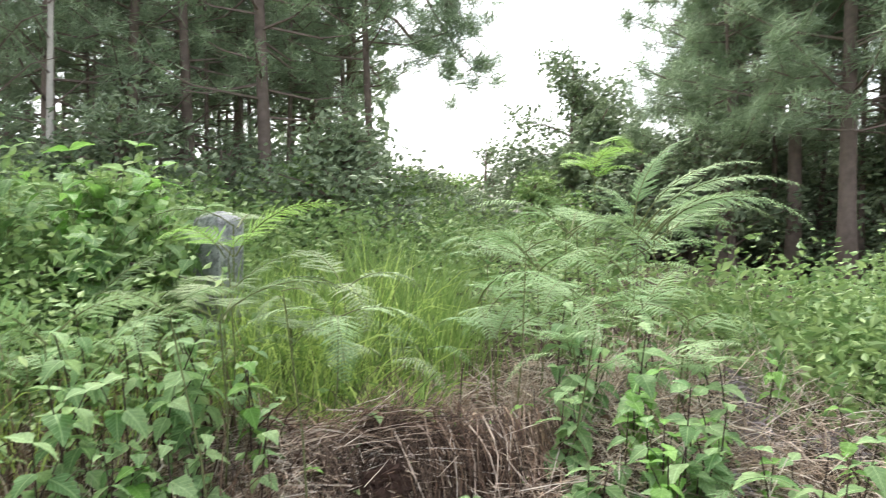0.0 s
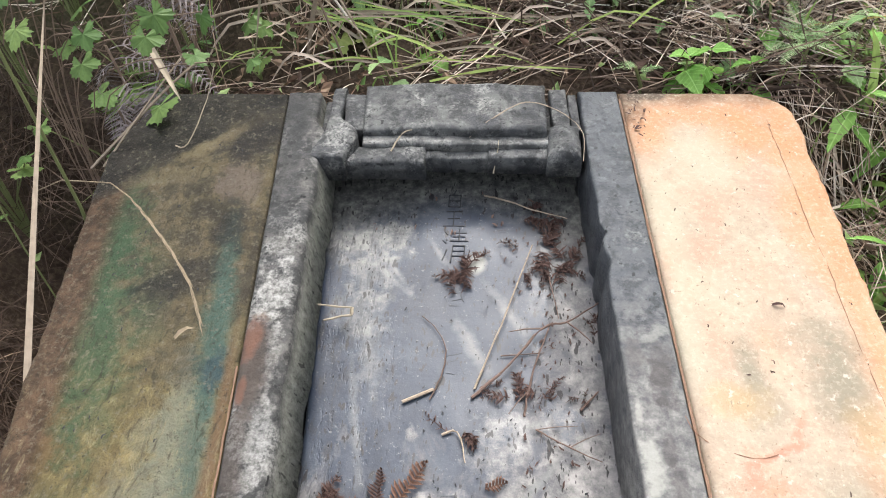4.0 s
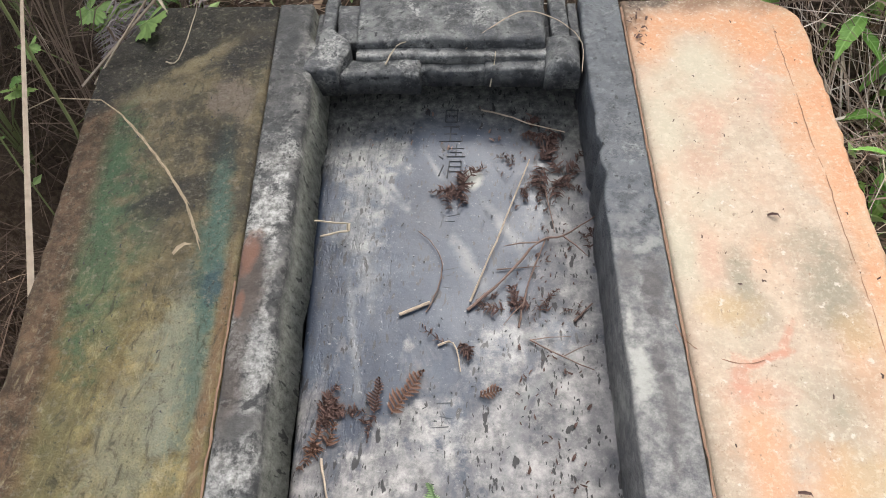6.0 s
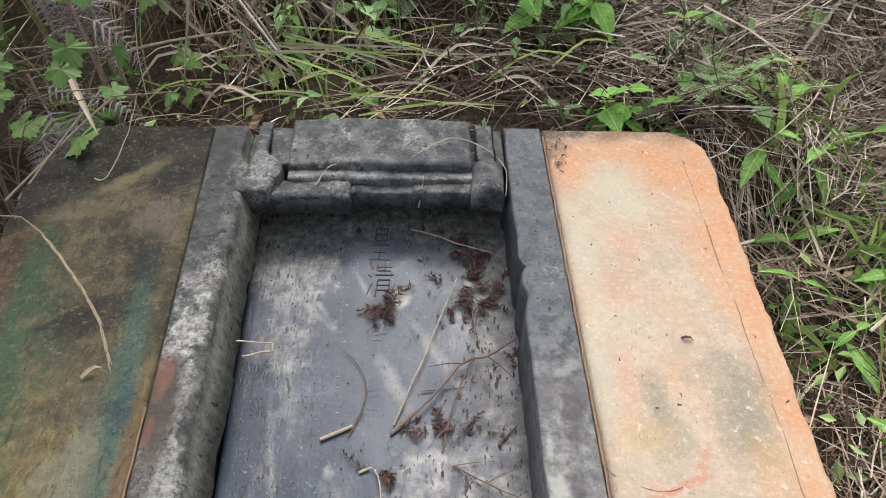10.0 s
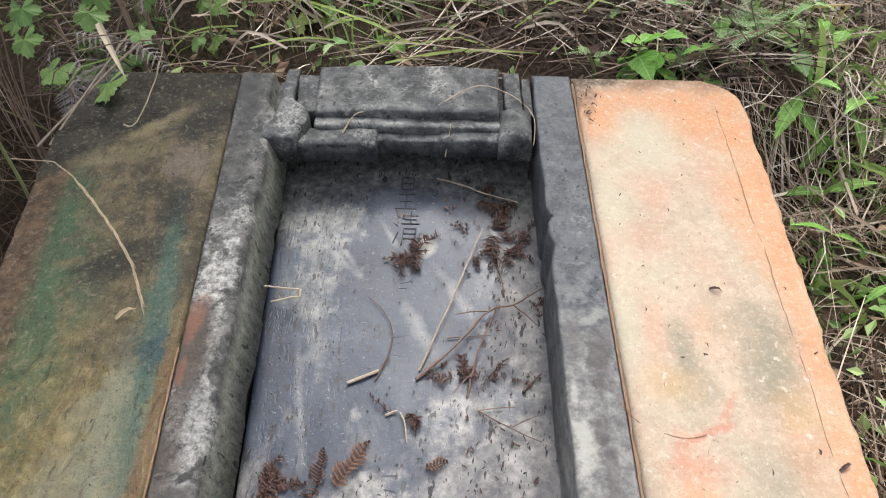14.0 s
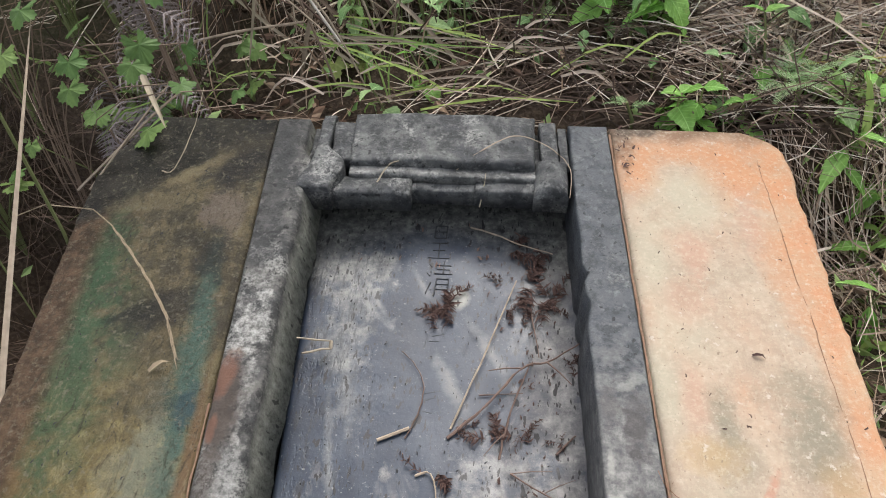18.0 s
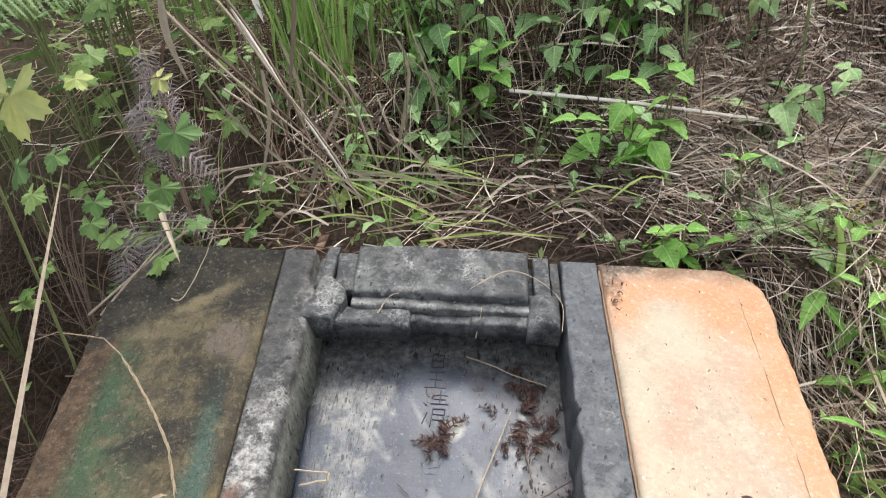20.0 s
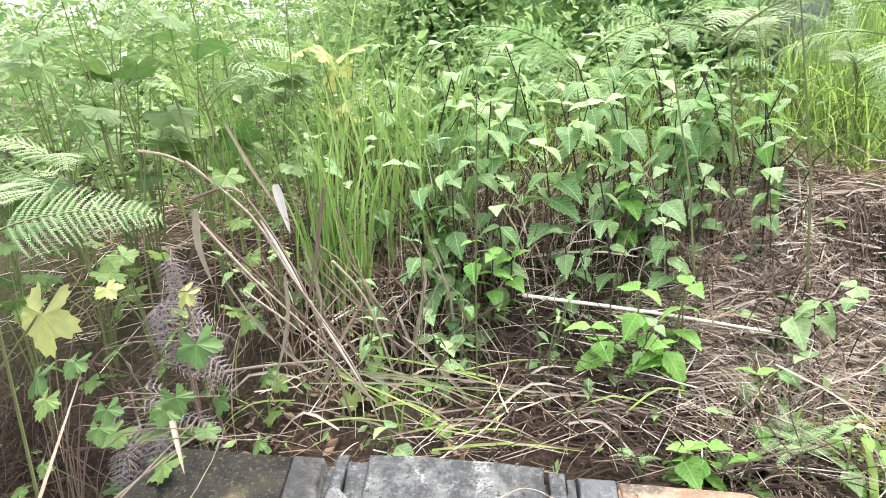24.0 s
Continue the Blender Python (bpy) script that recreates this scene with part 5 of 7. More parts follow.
for x, y, n, h in ((-1.35, 0.25, 30, 0.5), (-0.62, 0.34, 24, 0.22), (0.55, 0.15, 25, 0.18), (0.9, -0.2, 40, 0.35), (1.15, -0.55, 40, 0.4), (0.75, 0.0, 30, 0.3)):
    grass_tuft(x, y, n, h, 0.008, 0.09, GRASS, "low grass at the edge of the grave", (0.05, 0.0), 8, 0.8)
for x, y, n, h in ((-0.85, 0.60, 44, 0.45), (-0.58, 0.66, 50, 0.45), (-1.1, 0.6, 40, 0.5), (-0.35, 0.82, 50, 0.45), (0.05, 0.82, 50, 0.35)):
    grass_tuft(x, y, n, h, 0.006, 0.13, STRAW_BROWN if x < -0.4 else STRAW, "standing dry grass stalks", (0.0, 0.0), 9, 0.7)


# Half the tufts take dark straw, so the colour shades the weeds' interior.
for k in range(54):
    x, y = uni(-1.15, 0.75), uni(0.5, 1.35)
    if abs(x + 0.24) < 0.24 and y < 0.72:
        y += 0.35
    grass_tuft(x, y, 30, uni(0.25, 0.5), 0.0055, 0.11, (STRAW_DARK, STRAW_BROWN, STRAW_DARK, STRAW)[k % 4], "thin dead stems standing under the weeds", (0.0, 0.0), 60 + k, 0.45)


# Dark straw here carries the shade of the hollow.
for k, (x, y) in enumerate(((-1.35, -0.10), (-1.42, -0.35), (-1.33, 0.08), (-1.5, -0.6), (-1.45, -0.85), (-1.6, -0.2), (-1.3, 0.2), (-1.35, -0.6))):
    grass_tuft(x, y, 46, 0.34, 0.006, 0.10, STRAW_DARK, "brown dead stems in the hollow beside the grave, darkened for shade", (0.1, 0.0), 90 + k, 1.1)


# Mostly dark straw again, the hollow's shade in its colour.
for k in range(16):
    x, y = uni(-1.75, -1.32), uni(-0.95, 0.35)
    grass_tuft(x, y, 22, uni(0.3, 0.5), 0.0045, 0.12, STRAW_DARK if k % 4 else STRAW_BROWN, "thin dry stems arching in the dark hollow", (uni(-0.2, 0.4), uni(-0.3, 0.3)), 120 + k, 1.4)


def reed(pts, radius, mat, label, name="dry_reed", sides=5, flat=0.0):
    g = Geo()
    pts = [Vector(p) for p in pts]
    o = pts[0].copy()
    pts = smooth_path(pts, 3)
    if flat:
        mids = []
        for a, b in zip(pts, pts[1:]):
            mids += [a, a.lerp(b, 0.5)]
        g.blade([p - o for p in mids + [pts[-1]]], flat, 0, (0.3, -0.9, 0.4), 0.3)
    else:
        g.tube([p - o for p in pts], [radius * (1 - 0.4 * i / (len(pts) - 1)) for i in range(len(pts))], sides)
    return thing(name, g.mesh(name, mat), label, "dry reed", Matrix.Translation(o))


def bank(x, y, up=0.0):
    return (x, y, gz(x, y) + up)


# the bleached stick and other single stalks that stand out
reed([(-0.238, 0.60, 0.56), (0.14, 0.50, 0.535), (0.50, 0.40, 0.50)], 0.007, STICK, "bleached straight stick lying over the straw", "stick")
reed([(0.546, 0.20, 0.073), (0.62, 0.20, 0.20), (0.708, 0.20, 0.34)], 0.006, STEM_YELLOW, "yellow bent stem beside the orange wing", "yellow_stem")
reed([(0.44, 0.20, 0.325), (0.56, 0.20, 0.338), (0.708, 0.20, 0.34)], 0.0035, STEM_YELLOW, "yellow bent stem beside the orange wing", "yellow_stem")
reed([(0.62, 0.20, 0.20), (0.95, 0.46, 0.52), (1.28, 0.70, 0.80)], 0.006, REED, "long pale straw leaning on the mound")
reed([(-1.20, 0.06, 0.52), (-1.08, -0.12, 0.535), (-0.963, -0.294, 0.525)], 0, REED, "pale dry blade tip over the dark wing", flat=0.022)
reed([(-1.205, -1.15, -0.07), (-1.177, -0.731, 0.343), (-1.145, -0.262, 0.802)], 0, STALK, "upright pale dry blade beside the wing", flat=0.015)
reed([(-1.30, -0.24, 0.335), (-1.23, -0.215, 0.382), (-1.06, -0.154, 0.493), (-0.97, -0.12, 0.54)], 0.0045, STALK, "dry stalk leaning on the wing's corner")
reed([(-1.25, -0.26, 0.35), (-1.16, -0.20, 0.43), (-1.03, -0.10, 0.54)], 0.0032, STALK, "thin dry stalk leaning on the wing's corner")
# broken canes behind the wing
reed([(-1.216, 0.2, 1.166), (-1.14, 0.2, 1.15), (-1.074, 0.2, 1.117)], 0.0045, STALK, "short dry cane behind the wing", "dry_cane")
reed([(-1.09, 0.2, 1.13), (-0.941, 0.21, 0.975), (-0.85, 0.2, 0.80), (-0.716, 0.2, 0.541), (-0.66, 0.22, 0.33)], 0.0045, STALK, "long dry cane behind the wing", "dry_cane")
reed([(-1.11, 0.24, 1.02), (-1.0, 0.22, 1.05), (-0.93, 0.2, 1.01), (-0.85, 0.22, 0.82), (-0.78, 0.2, 0.60), (-0.74, 0.22, 0.32)], 0.005, DEAD_STEM, "brown bent cane behind the wing", "dry_cane")
reed([(-0.93, 0.25, 0.95), (-0.83, 0.24, 0.72), (-0.70, 0.25, 0.42)], 0.0055, STICK, "pale split cane behind the wing", "dry_cane")
reed([(-1.087, 0.2, 1.00), (-1.095, 0.19, 0.90), (-1.08, 0.2, 0.78)], 0, REED, "hanging pale dry blade among the canes", flat=0.022)
reed([(-0.853, 0.2, 1.055), (-0.845, 0.2, 1.0), (-0.833, 0.2, 0.92)], 0, STICK, "white broken reed stub", flat=0.026)
reed([(-0.96, 0.2, 1.22), (-0.90, 0.2, 1.08), (-0.82, 0.2, 0.93)], 0, STALK, "thin dry blade among the canes", flat=0.010)
reed([(-1.184, 0.25, 0.473), (-1.0, 0.24, 0.505), (-0.80, 0.25, 0.516)], 0.005, STALK, "fallen pale cane behind the wing", "dry_cane")
reed([(-0.62, 0.3, 0.32), (-0.52, 0.3, 0.60), (-0.505, 0.3, 0.90), (-0.53, 0.3, 1.05)], 0.0022, STEM_GREEN, "tall thin green grass stem")
reed([(-0.38, 0.32, 0.33), (-0.355, 0.31, 0.75), (-0.315, 0.3, 1.29)], 0.003, STEM_GREEN, "tall thin green grass stem")
for k in range(10):
    a = Vector((uni(-1.12, -0.72), uni(0.18, 0.34), uni(0.75, 1.08)))
    b = a + Vector((uni(0.05, 0.35), uni(-0.05, 0.08), -uni(0.30, 0.55)))
    b.z = max(b.z, gz(b.x, b.y))
    if k % 3 == 0:
        b.x = a.x + uni(-0.12, 0.05)
    reed([a, a.lerp(b, 0.45) + Vector((uni(-0.03, 0.05), 0, uni(0.0, 0.04))), b], uni(0.003, 0.0055), (STALK, DEAD_STEM, REED, TWIG)[k % 4], "broken dry cane leaning behind the wing", "dry_cane", flat=uni(0.008, 0.016) if k % 3 == 0 else 0.0)
for k in range(11):
    a = Vector((-0.78 + uni(-0.10, 0.10), 0.25 + uni(-0.06, 0.10), 0.46 + uni(-0.02, 0.03)))
    b = Vector((-0.30 + uni(-0.25, 0.15), 0.22 + uni(-0.10, 0.10), 0.385 + uni(-0.04, 0.03)))
    reed([a, a.lerp(b, 0.5) + Vector((0, 0, uni(0.0, 0.03))), b], 0, (GRASS_PALE, REED, GRASS, STALK)[k % 4], "fallen green-yellow grass blade behind the grave" if k % 2 == 0 else "fallen dry grass blade behind the grave", "grass_blade", flat=uni(0.004, 0.009))
for k in range(12):
    p = Vector((uni(-1.75, -1.3), uni(-0.8, 0.2), 0))
    p.z = gz(p.x, p.y)
    q = p + Vector((uni(-0.15, 0.4), uni(-0.2, 0.3), uni(0.15, 0.42)))
    reed([p, p.lerp(q, 0.5) + Vector((0, 0, uni(0.03, 0.14))), q], uni(0.0022, 0.004), STALK if k % 3 == 0 else DEAD_STEM, "thin dry reed arching in the dark hollow", "dead_reed", 4)
for k in range(30):
    t = k / 29
    foot_ = Vector((-0.95 + 0.6 * t + uni(-0.15, 0.15), 0.34 + uni(-0.05, 0.25), 0))
    foot_.z = gz(foot_.x, foot_.y) - 0.02
    if k % 3:
        top = foot_ + Vector((uni(-0.32, -0.05), uni(-0.16, 0.05), uni(0.2, 0.5)))
    else:
        top = foot_ + Vector((uni(-0.15, 0.3), uni(-0.12, 0.12), uni(0.2, 0.45)))
    mid = top.lerp(foot_, uni(0.35, 0.6)) + Vector((uni(-0.06, 0.06), uni(-0.04, 0.04), uni(0.0, 0.05)))
    reed([foot_, mid, top], uni(0.0016, 0.0034), (DEAD_STEM, STALK, TWIG, STALK, REED)[k % 5], "bent dry reed leaning over behind the grave", flat=0.0 if k % 2 else uni(0.006, 0.014))
for k in range(30):
    a = Vector((uni(-0.95, 0.05), uni(0.10, 0.36), 0))
    b = a + Vector((uni(0.25, 0.55), uni(-0.12, 0.14), 0)) * (1 if k % 4 else -1) * uni(0.5, 1.0)
    for q in (a, b):
        q.y = max(q.y, 0.10)
        q.z = gz(q.x, q.y) + uni(0.02, 0.12)
    m_ = a.lerp(b, 0.5)
    m_.z = max(a.z, b.z, gz(m_.x, m_.y)) + uni(0.0, 0.05)
    green = k % 3 == 0
    reed([a, m_, b], 0, GRASS_PALE if green else (STRAW if k % 3 == 1 else STALK), "fallen green-yellow grass blade behind the grave" if green else "fallen dry grass blade behind the grave", "grass_blade", flat=uni(0.004, 0.010))


# ---- leafy weeds ----
def leaf_mesh(name, mat, kind="ovate", seed=0):
    """A leaf of unit length along +y, folded at the midrib, with a toothed edge."""
    r = random.Random(seed)
    g = Geo()
    n = 13
    mid, left, right = [], [], []
    for i in range(n):
        t = i / (n - 1)
        if kind == "ovate":
            w = 0.36 * (math.sin(0.5 * math.pi * min(1.0, t / 0.30)) ** 0.7 if t < 0.30 else (1 - (t - 0.30) / 0.70) ** 0.95 * (1 + 0.35 * (t - 0.30)))
        else:
            w = 0.16 * math.sin(math.pi * t ** 0.8)
        w *= 1 + (0.06 if i % 2 else -0.04) + r.uniform(-0.03, 0.03)
        z = 0.10 * math.sin(t * 2.2) - 0.20 * t * t
        mid.append((0.02 * math.sin(3 * t + seed), t, z))
        left.append((-w, t + 0.05 * (i % 2) - 0.02, z + w * (0.20 + 0.12 * r.random()) - 0.25 * w * w))
        right.append((w, t + 0.05 * (i % 2) - 0.02, z + w * (0.20 + 0.12 * r.random()) - 0.25 * w * w))
    g.v = left + mid + right
    for i in range(n - 1):
        g.f += [(i, n + i, n + i + 1, i + 1), (n + i, 2 * n + i, 2 * n + i + 1, n + i + 1)]
    g.s = [0] * len(g.f)
    return g.mesh(name, mat, smooth=True)


def lobed_mesh(name, mat, seed=0):
    """A five-lobed vine leaf with a toothed edge, stalk at the origin."""
    r = random.Random(seed)
    g = Geo()
    rim = []
    n = 40
    size_of = [r.uniform(0.55, 1.25) for _ in range(5)]
    for i in range(n + 1):
        a = math.radians(-155 + 310 * i / n)
        lobe = abs(math.cos(2.5 * a)) ** 0.9 * size_of[min(4, int((math.degrees(a) + 155) / 62.01))]
        rad = (0.52 + 0.34 * lobe) * (1 - 0.16 * abs(a) / math.pi) * (1.07 if i % 2 else 0.93)
        rim.append((rad * math.sin(a), 0.18 + rad * math.cos(a), -0.22 * rad * rad + 0.05 * math.sin(5 * a + seed) + r.uniform(-0.015, 0.015)))
    g.v = [(0, 0.18, 0.03)] + rim
    g.f = [(0, i + 2, i + 1) for i in range(n)]
    g.s = [0] * n
    return g.mesh(name, mat)


LEAVES = [leaf_mesh("leaf", WEED, "ovate", k) for k in range(4)]
FRESH = [leaf_mesh("fresh_leaf", WEED_FRESH, "ovate", k + 9) for k in range(3)]
NARROW = [leaf_mesh("narrow_leaf", WEED, "narrow", k + 20) for k in range(3)]
NARROW_FRESH = [leaf_mesh("lance_leaf", WEED_FRESH, "narrow", k + 30) for k in range(3)]
VINE = [lobed_mesh("lobed_leaf", LOBED, k) for k in range(3)]
VINE_Y = [lobed_mesh("yellow_leaf", LOBED_YELLOW, k + 5) for k in range(2)]


def leaf_at(parent, mesh, p, az, droop, size, name="leaf"):
    m = Matrix.Translation(p) @ Matrix.Rotation(az, 4, "Z") @ Matrix.Rotation(-droop, 4, "X") @ Matrix.Rotation(uni(-0.35, 0.35), 4, "Y") @ Matrix.Scale(size, 4)
    part(name, mesh, parent, "", m)


def weed(x, y, height, pairs, size, meshes, label, bare=0.3, stem=None, lean=None, z=None, branches=0, name="weed"):
    """An upright weed: a dark stem with opposite pairs of leaves and a rosette at the top."""
    base = Vector((x, y, gz(x, y) - 0.02 if z is None else z))
    ob = empty(name, Matrix.Translation(base), label, "weed", "leafy weeds behind the grave")
    lx, ly = lean if lean else (uni(-0.25, 0.25), uni(-0.25, 0.2))

    def at(t):
        return Vector((lx * height * t * t, ly * height * t * t, height * t))

    g = Geo()
    g.tube([at(t) for t in (0, 0.25, 0.5, 0.75, 1.0)], [0.0045, 0.004, 0.0035, 0.003, 0.002], 5)
    tips = [(at, pairs, bare, 1.0)]
    for b in range(branches):
        t0, az = uni(0.35, 0.7), uni(0, 6.28)
        s = at(t0)
        e = s + Vector((math.cos(az) * 0.16, math.sin(az) * 0.16, 0.2)) * uni(0.7, 1.2) * height / 0.7
        g.tube([s, s.lerp(e, 0.5) + Vector((0, 0, -0.01)), e], [0.003, 0.0025, 0.0015], 4)
        tips.append((lambda t, s=s, e=e: s.lerp(e, t), max(2, pairs // 2), 0.35, 0.85))
    part("stem", g.mesh("stem", stem or STEM), ob)
    for fn, n, lo, k in tips:
        a = uni(0, 6.28)
        for i in range(n):
            t = lo + (1 - lo) * (i / max(1, n - 1))
            s = size * k * uni(0.75, 1.15) * (1.0 if i < n - 1 else 0.7)
            a += math.pi / 2 + uni(-0.35, 0.35)
            for side in (0, math.pi):
                leaf_at(ob, meshes[int(uni(0, len(meshes) - 0.01))], fn(min(t, 1.0)), a + side + uni(-0.2, 0.2), uni(0.15, 0.95) if i < n - 1 else uni(-0.4, 0.5), s)
    return ob


WEED_LABEL = "upright weed with triangular green leaves on a dark stem"
# bright sprigs in front of the bank
for x, y, h, n, s, lean in ((0.02, 0.42, 0.24, 3, 0.105, (-0.25, -0.3)), (0.10, 0.42, 0.32, 3, 0.115, (0.0, -0.1)), (0.16, 0.38, 0.20, 4, 0.11, (0.0, -0.4)), (0.20, 0.44, 0.30, 3, 0.095, (0.15, -0.1))):
    weed(x, y, h, n, s, FRESH, "fresh bright green weed sprig over the straw", 0.5, STEM_GREEN, lean)
for x, y, h, n, s in ((0.40, 0.42, 0.30, 5, 0.10), (0.46, 0.44, 0.24, 4, 0.09), (0.34, 0.30, 0.20, 4, 0.09), (0.78, 0.42, 0.26, 3, 0.09)):
    weed(x, y, h, n, s, LEAVES, "leaning weed with green leaves beside the orange wing", 0.35, STEM, (0.9, -0.15))
for x, y, h, n in ((-0.40, 0.56, 0.40, 4), (-0.34, 0.58, 0.34, 4), (-0.28, 0.62, 0.28, 3)):
    weed(x, y, h, n, 0.085, FRESH, "fresh green weed in front of the dark stems", 0.45, STEM, (0.05, -0.1))
for x, y, h in ((0.17, 0.10, 0.16), (0.22, 0.09, 0.18), (0.19, 0.14, 0.10)):
    weed(x, y, h, 3, 0.085, FRESH, "bright green seedling behind the orange wing", 0.4, STEM_GREEN, (0.0, -0.2), name="seedling")
for x, y, h in ((-0.20, 0.42, 0.14), (-0.05, 0.30, 0.12), (0.30, 0.16, 0.18), (0.40, 0.20, 0.22), (0.12, 0.22, 0.10), (0.55, 0.06, 0.20), (-0.48, 0.22, 0.16), (-0.60, 0.16, 0.12), (0.66, 0.12, 0.16), (0.34, 0.10, 0.12), (-0.58, 0.60, 0.2), (-0.42, 0.62, 0.22), (0.9, -0.35, 0.2), (1.05, -0.05, 0.25), (0.45, 0.66, 0.16), (0.72, 0.74, 0.14), (0.60, 0.52, 0.16), (0.88, 0.66, 0.15), (0.42, 0.50, 0.14), (0.95, 0.9, 0.12)):
    weed(x, y, h, 2, uni(0.06, 0.085), FRESH if uni(0, 1) < 0.4 else LEAVES, "small green seedling in the litter", 0.4, STEM_GREEN, name="seedling")
# the main stand of weeds
for x, y, h, n in ((-0.42, 0.72, 0.50, 5), (-0.28, 0.80, 0.62, 6), (-0.05, 0.78, 0.48, 5), (-0.50, 0.95, 0.75, 6), (-0.20, 1.00, 0.80, 6), (0.06, 0.92, 0.66, 6), (0.22, 0.85, 0.58, 5), (0.34, 0.98, 0.72, 6), (0.48, 0.90, 0.60, 6),
                   (0.60, 1.05, 0.66, 6), (0.72, 0.95, 0.52, 5), (0.16, 1.15, 0.80, 6), (0.42, 1.20, 0.78, 6), (0.66, 1.28, 0.72, 6), (-0.36, 1.20, 0.85, 6), (-0.08, 1.28, 0.85, 6), (0.26, 1.40, 0.85, 6), (0.66, 1.10, 0.55, 5), (0.44, 1.50, 0.8, 5), (-0.65, 1.25, 0.85, 5), (-0.3, 1.5, 0.9, 5), (0.0, 0.66, 0.30, 4), (0.30, 0.70, 0.42, 4)):
    x -= 0.08
    weed(x, y, h * (0.98 if y < 0.9 else 0.80), n, uni(0.09, 0.125), LEAVES, WEED_LABEL, 0.22, branches=int(uni(0.9, 2.9)))
for k in range(15):
    x = uni(-0.6, 0.62)
    y = uni(0.58, 0.86) + 0.12 * max(0.0, x)
    weed(x, y, uni(0.28, 0.52), 5, uni(0.075, 0.11), LEAVES if k % 5 else FRESH, WEED_LABEL, 0.3, branches=int(uni(0, 1.9)))
for k in range(16):
    x, y = uni(-0.45, 0.75), uni(1.0, 1.9)
    grass_tuft(x, y, 36, uni(0.4, 0.65), 0.008, 0.12, (GRASS_PALE, STRAW_BROWN, GRASS)[k % 3], "pale mixed grass behind the weeds", (0.0, 0.0), 150 + k, 0.6)
for k in range(9):
    x, y = uni(-0.75, 0.62), uni(1.1, 2.1)
    weed(x, y, uni(0.4, 0.6), 6, uni(0.075, 0.10), LEAVES, WEED_LABEL, 0.25, branches=1)
for k in range(14):
    x, y = uni(-1.15, -0.45), uni(0.5, 1.1)
    weed(x, y, uni(0.25, 0.6), 5, uni(0.07, 0.10), LEAVES if k % 4 else NARROW, WEED_LABEL, 0.25, STEM_GREEN, branches=int(uni(0, 1.9)))
for k in range(20):
    x, y = uni(-0.75, 0.1), uni(0.34, 0.6)
    weed(x, y, uni(0.14, 0.3), 3, uni(0.055, 0.08), LEAVES if k % 3 else NARROW, "small green weed among the dry stems", 0.35, STEM_GREEN, name="seedling")
for x, y, s in ((0.62, -0.12, 0.17), (0.70, 0.02, 0.15), (0.66, -0.78, 0.20), (0.78, -0.30, 0.14), (0.86, 0.10, 0.16), (0.60, 0.14, 0.13), (0.72, -1.0, 0.2), (0.95, -0.55, 0.16), (0.58, -0.28, 0.15), (0.64, -0.45, 0.12), (0.74, -0.66, 0.18), (0.56, 0.02, 0.14), (0.85, -0.20, 0.18), (0.90, -0.75, 0.17)):
    weed(x, y, 0.13, 3, s, NARROW_FRESH, "lime-green herb with lance-shaped leaves beside the grave", 0.4, STEM_GREEN, (0.2, 0.0), name="herb")
# tall broad-leaved weeds in front of the wood
for k in range(13):
    x, y = -0.10 + 0.095 * k + uni(-0.1, 0.1), 2.75 + uni(-0.35, 0.5)
    weed(x, y, uni(0.85, 1.3), 7, uni(0.15, 0.21), LEAVES if k % 3 else FRESH, "tall weed with broad green leaves before the wood", 0.2, STEM_GREEN, branches=2)
for k in range(16):
    x, y = uni(1.25, 2.2), uni(-0.75, 0.25)
    weed(x, y, uni(0.18, 0.42), 4, uni(0.10, 0.14), LEAVES if k % 3 else FRESH, "green weed on the bank beyond the mound", 0.3, branches=int(uni(0, 1.9)))
# weeds beyond the straw mound
for k in range(20):
    x, y = uni(1.42, 2.1), uni(-0.5, 0.45)
    weed(x, y, uni(0.22, 0.45), 4, uni(0.10, 0.14), LEAVES if k % 4 else FRESH, "green weed on the bank beyond the mound", 0.2, branches=int(uni(0, 1.9)))
for k in range(26):
    x, y = uni(1.3, 3.2), uni(-1.0, 0.55)
    weed(x, y, uni(0.3, 0.6), 4, uni(0.09, 0.13), LEAVES if uni(0, 1) < 0.75 else FRESH, "green weed on the bank beyond the mound", 0.25, branches=int(uni(0, 1.9)))
for x, y, h, n in ((2.05, 0.45, 0.55, 5), (1.95, 0.35, 0.5, 5), (1.62, -0.02, 0.40, 4), (1.65, -0.1, 0.42, 4), (1.9, 0.1, 0.55, 5), (2.1, -0.2, 0.5, 5), (1.3, -0.35, 0.35, 4), (2.0, 0.6, 0.6, 5), (2.4, 0.3, 0.6, 5), (1.8, -0.5, 0.5, 5), (1.5, -0.65, 0.4, 4), (2.3, -0.6, 0.5, 5), (1.25, 0.35, 0.22, 2), (1.0, 0.75, 0.14, 2)):
    weed(x, y, h, n, uni(0.085, 0.125), LEAVES, "green weed on the bank beyond the mound", 0.3)
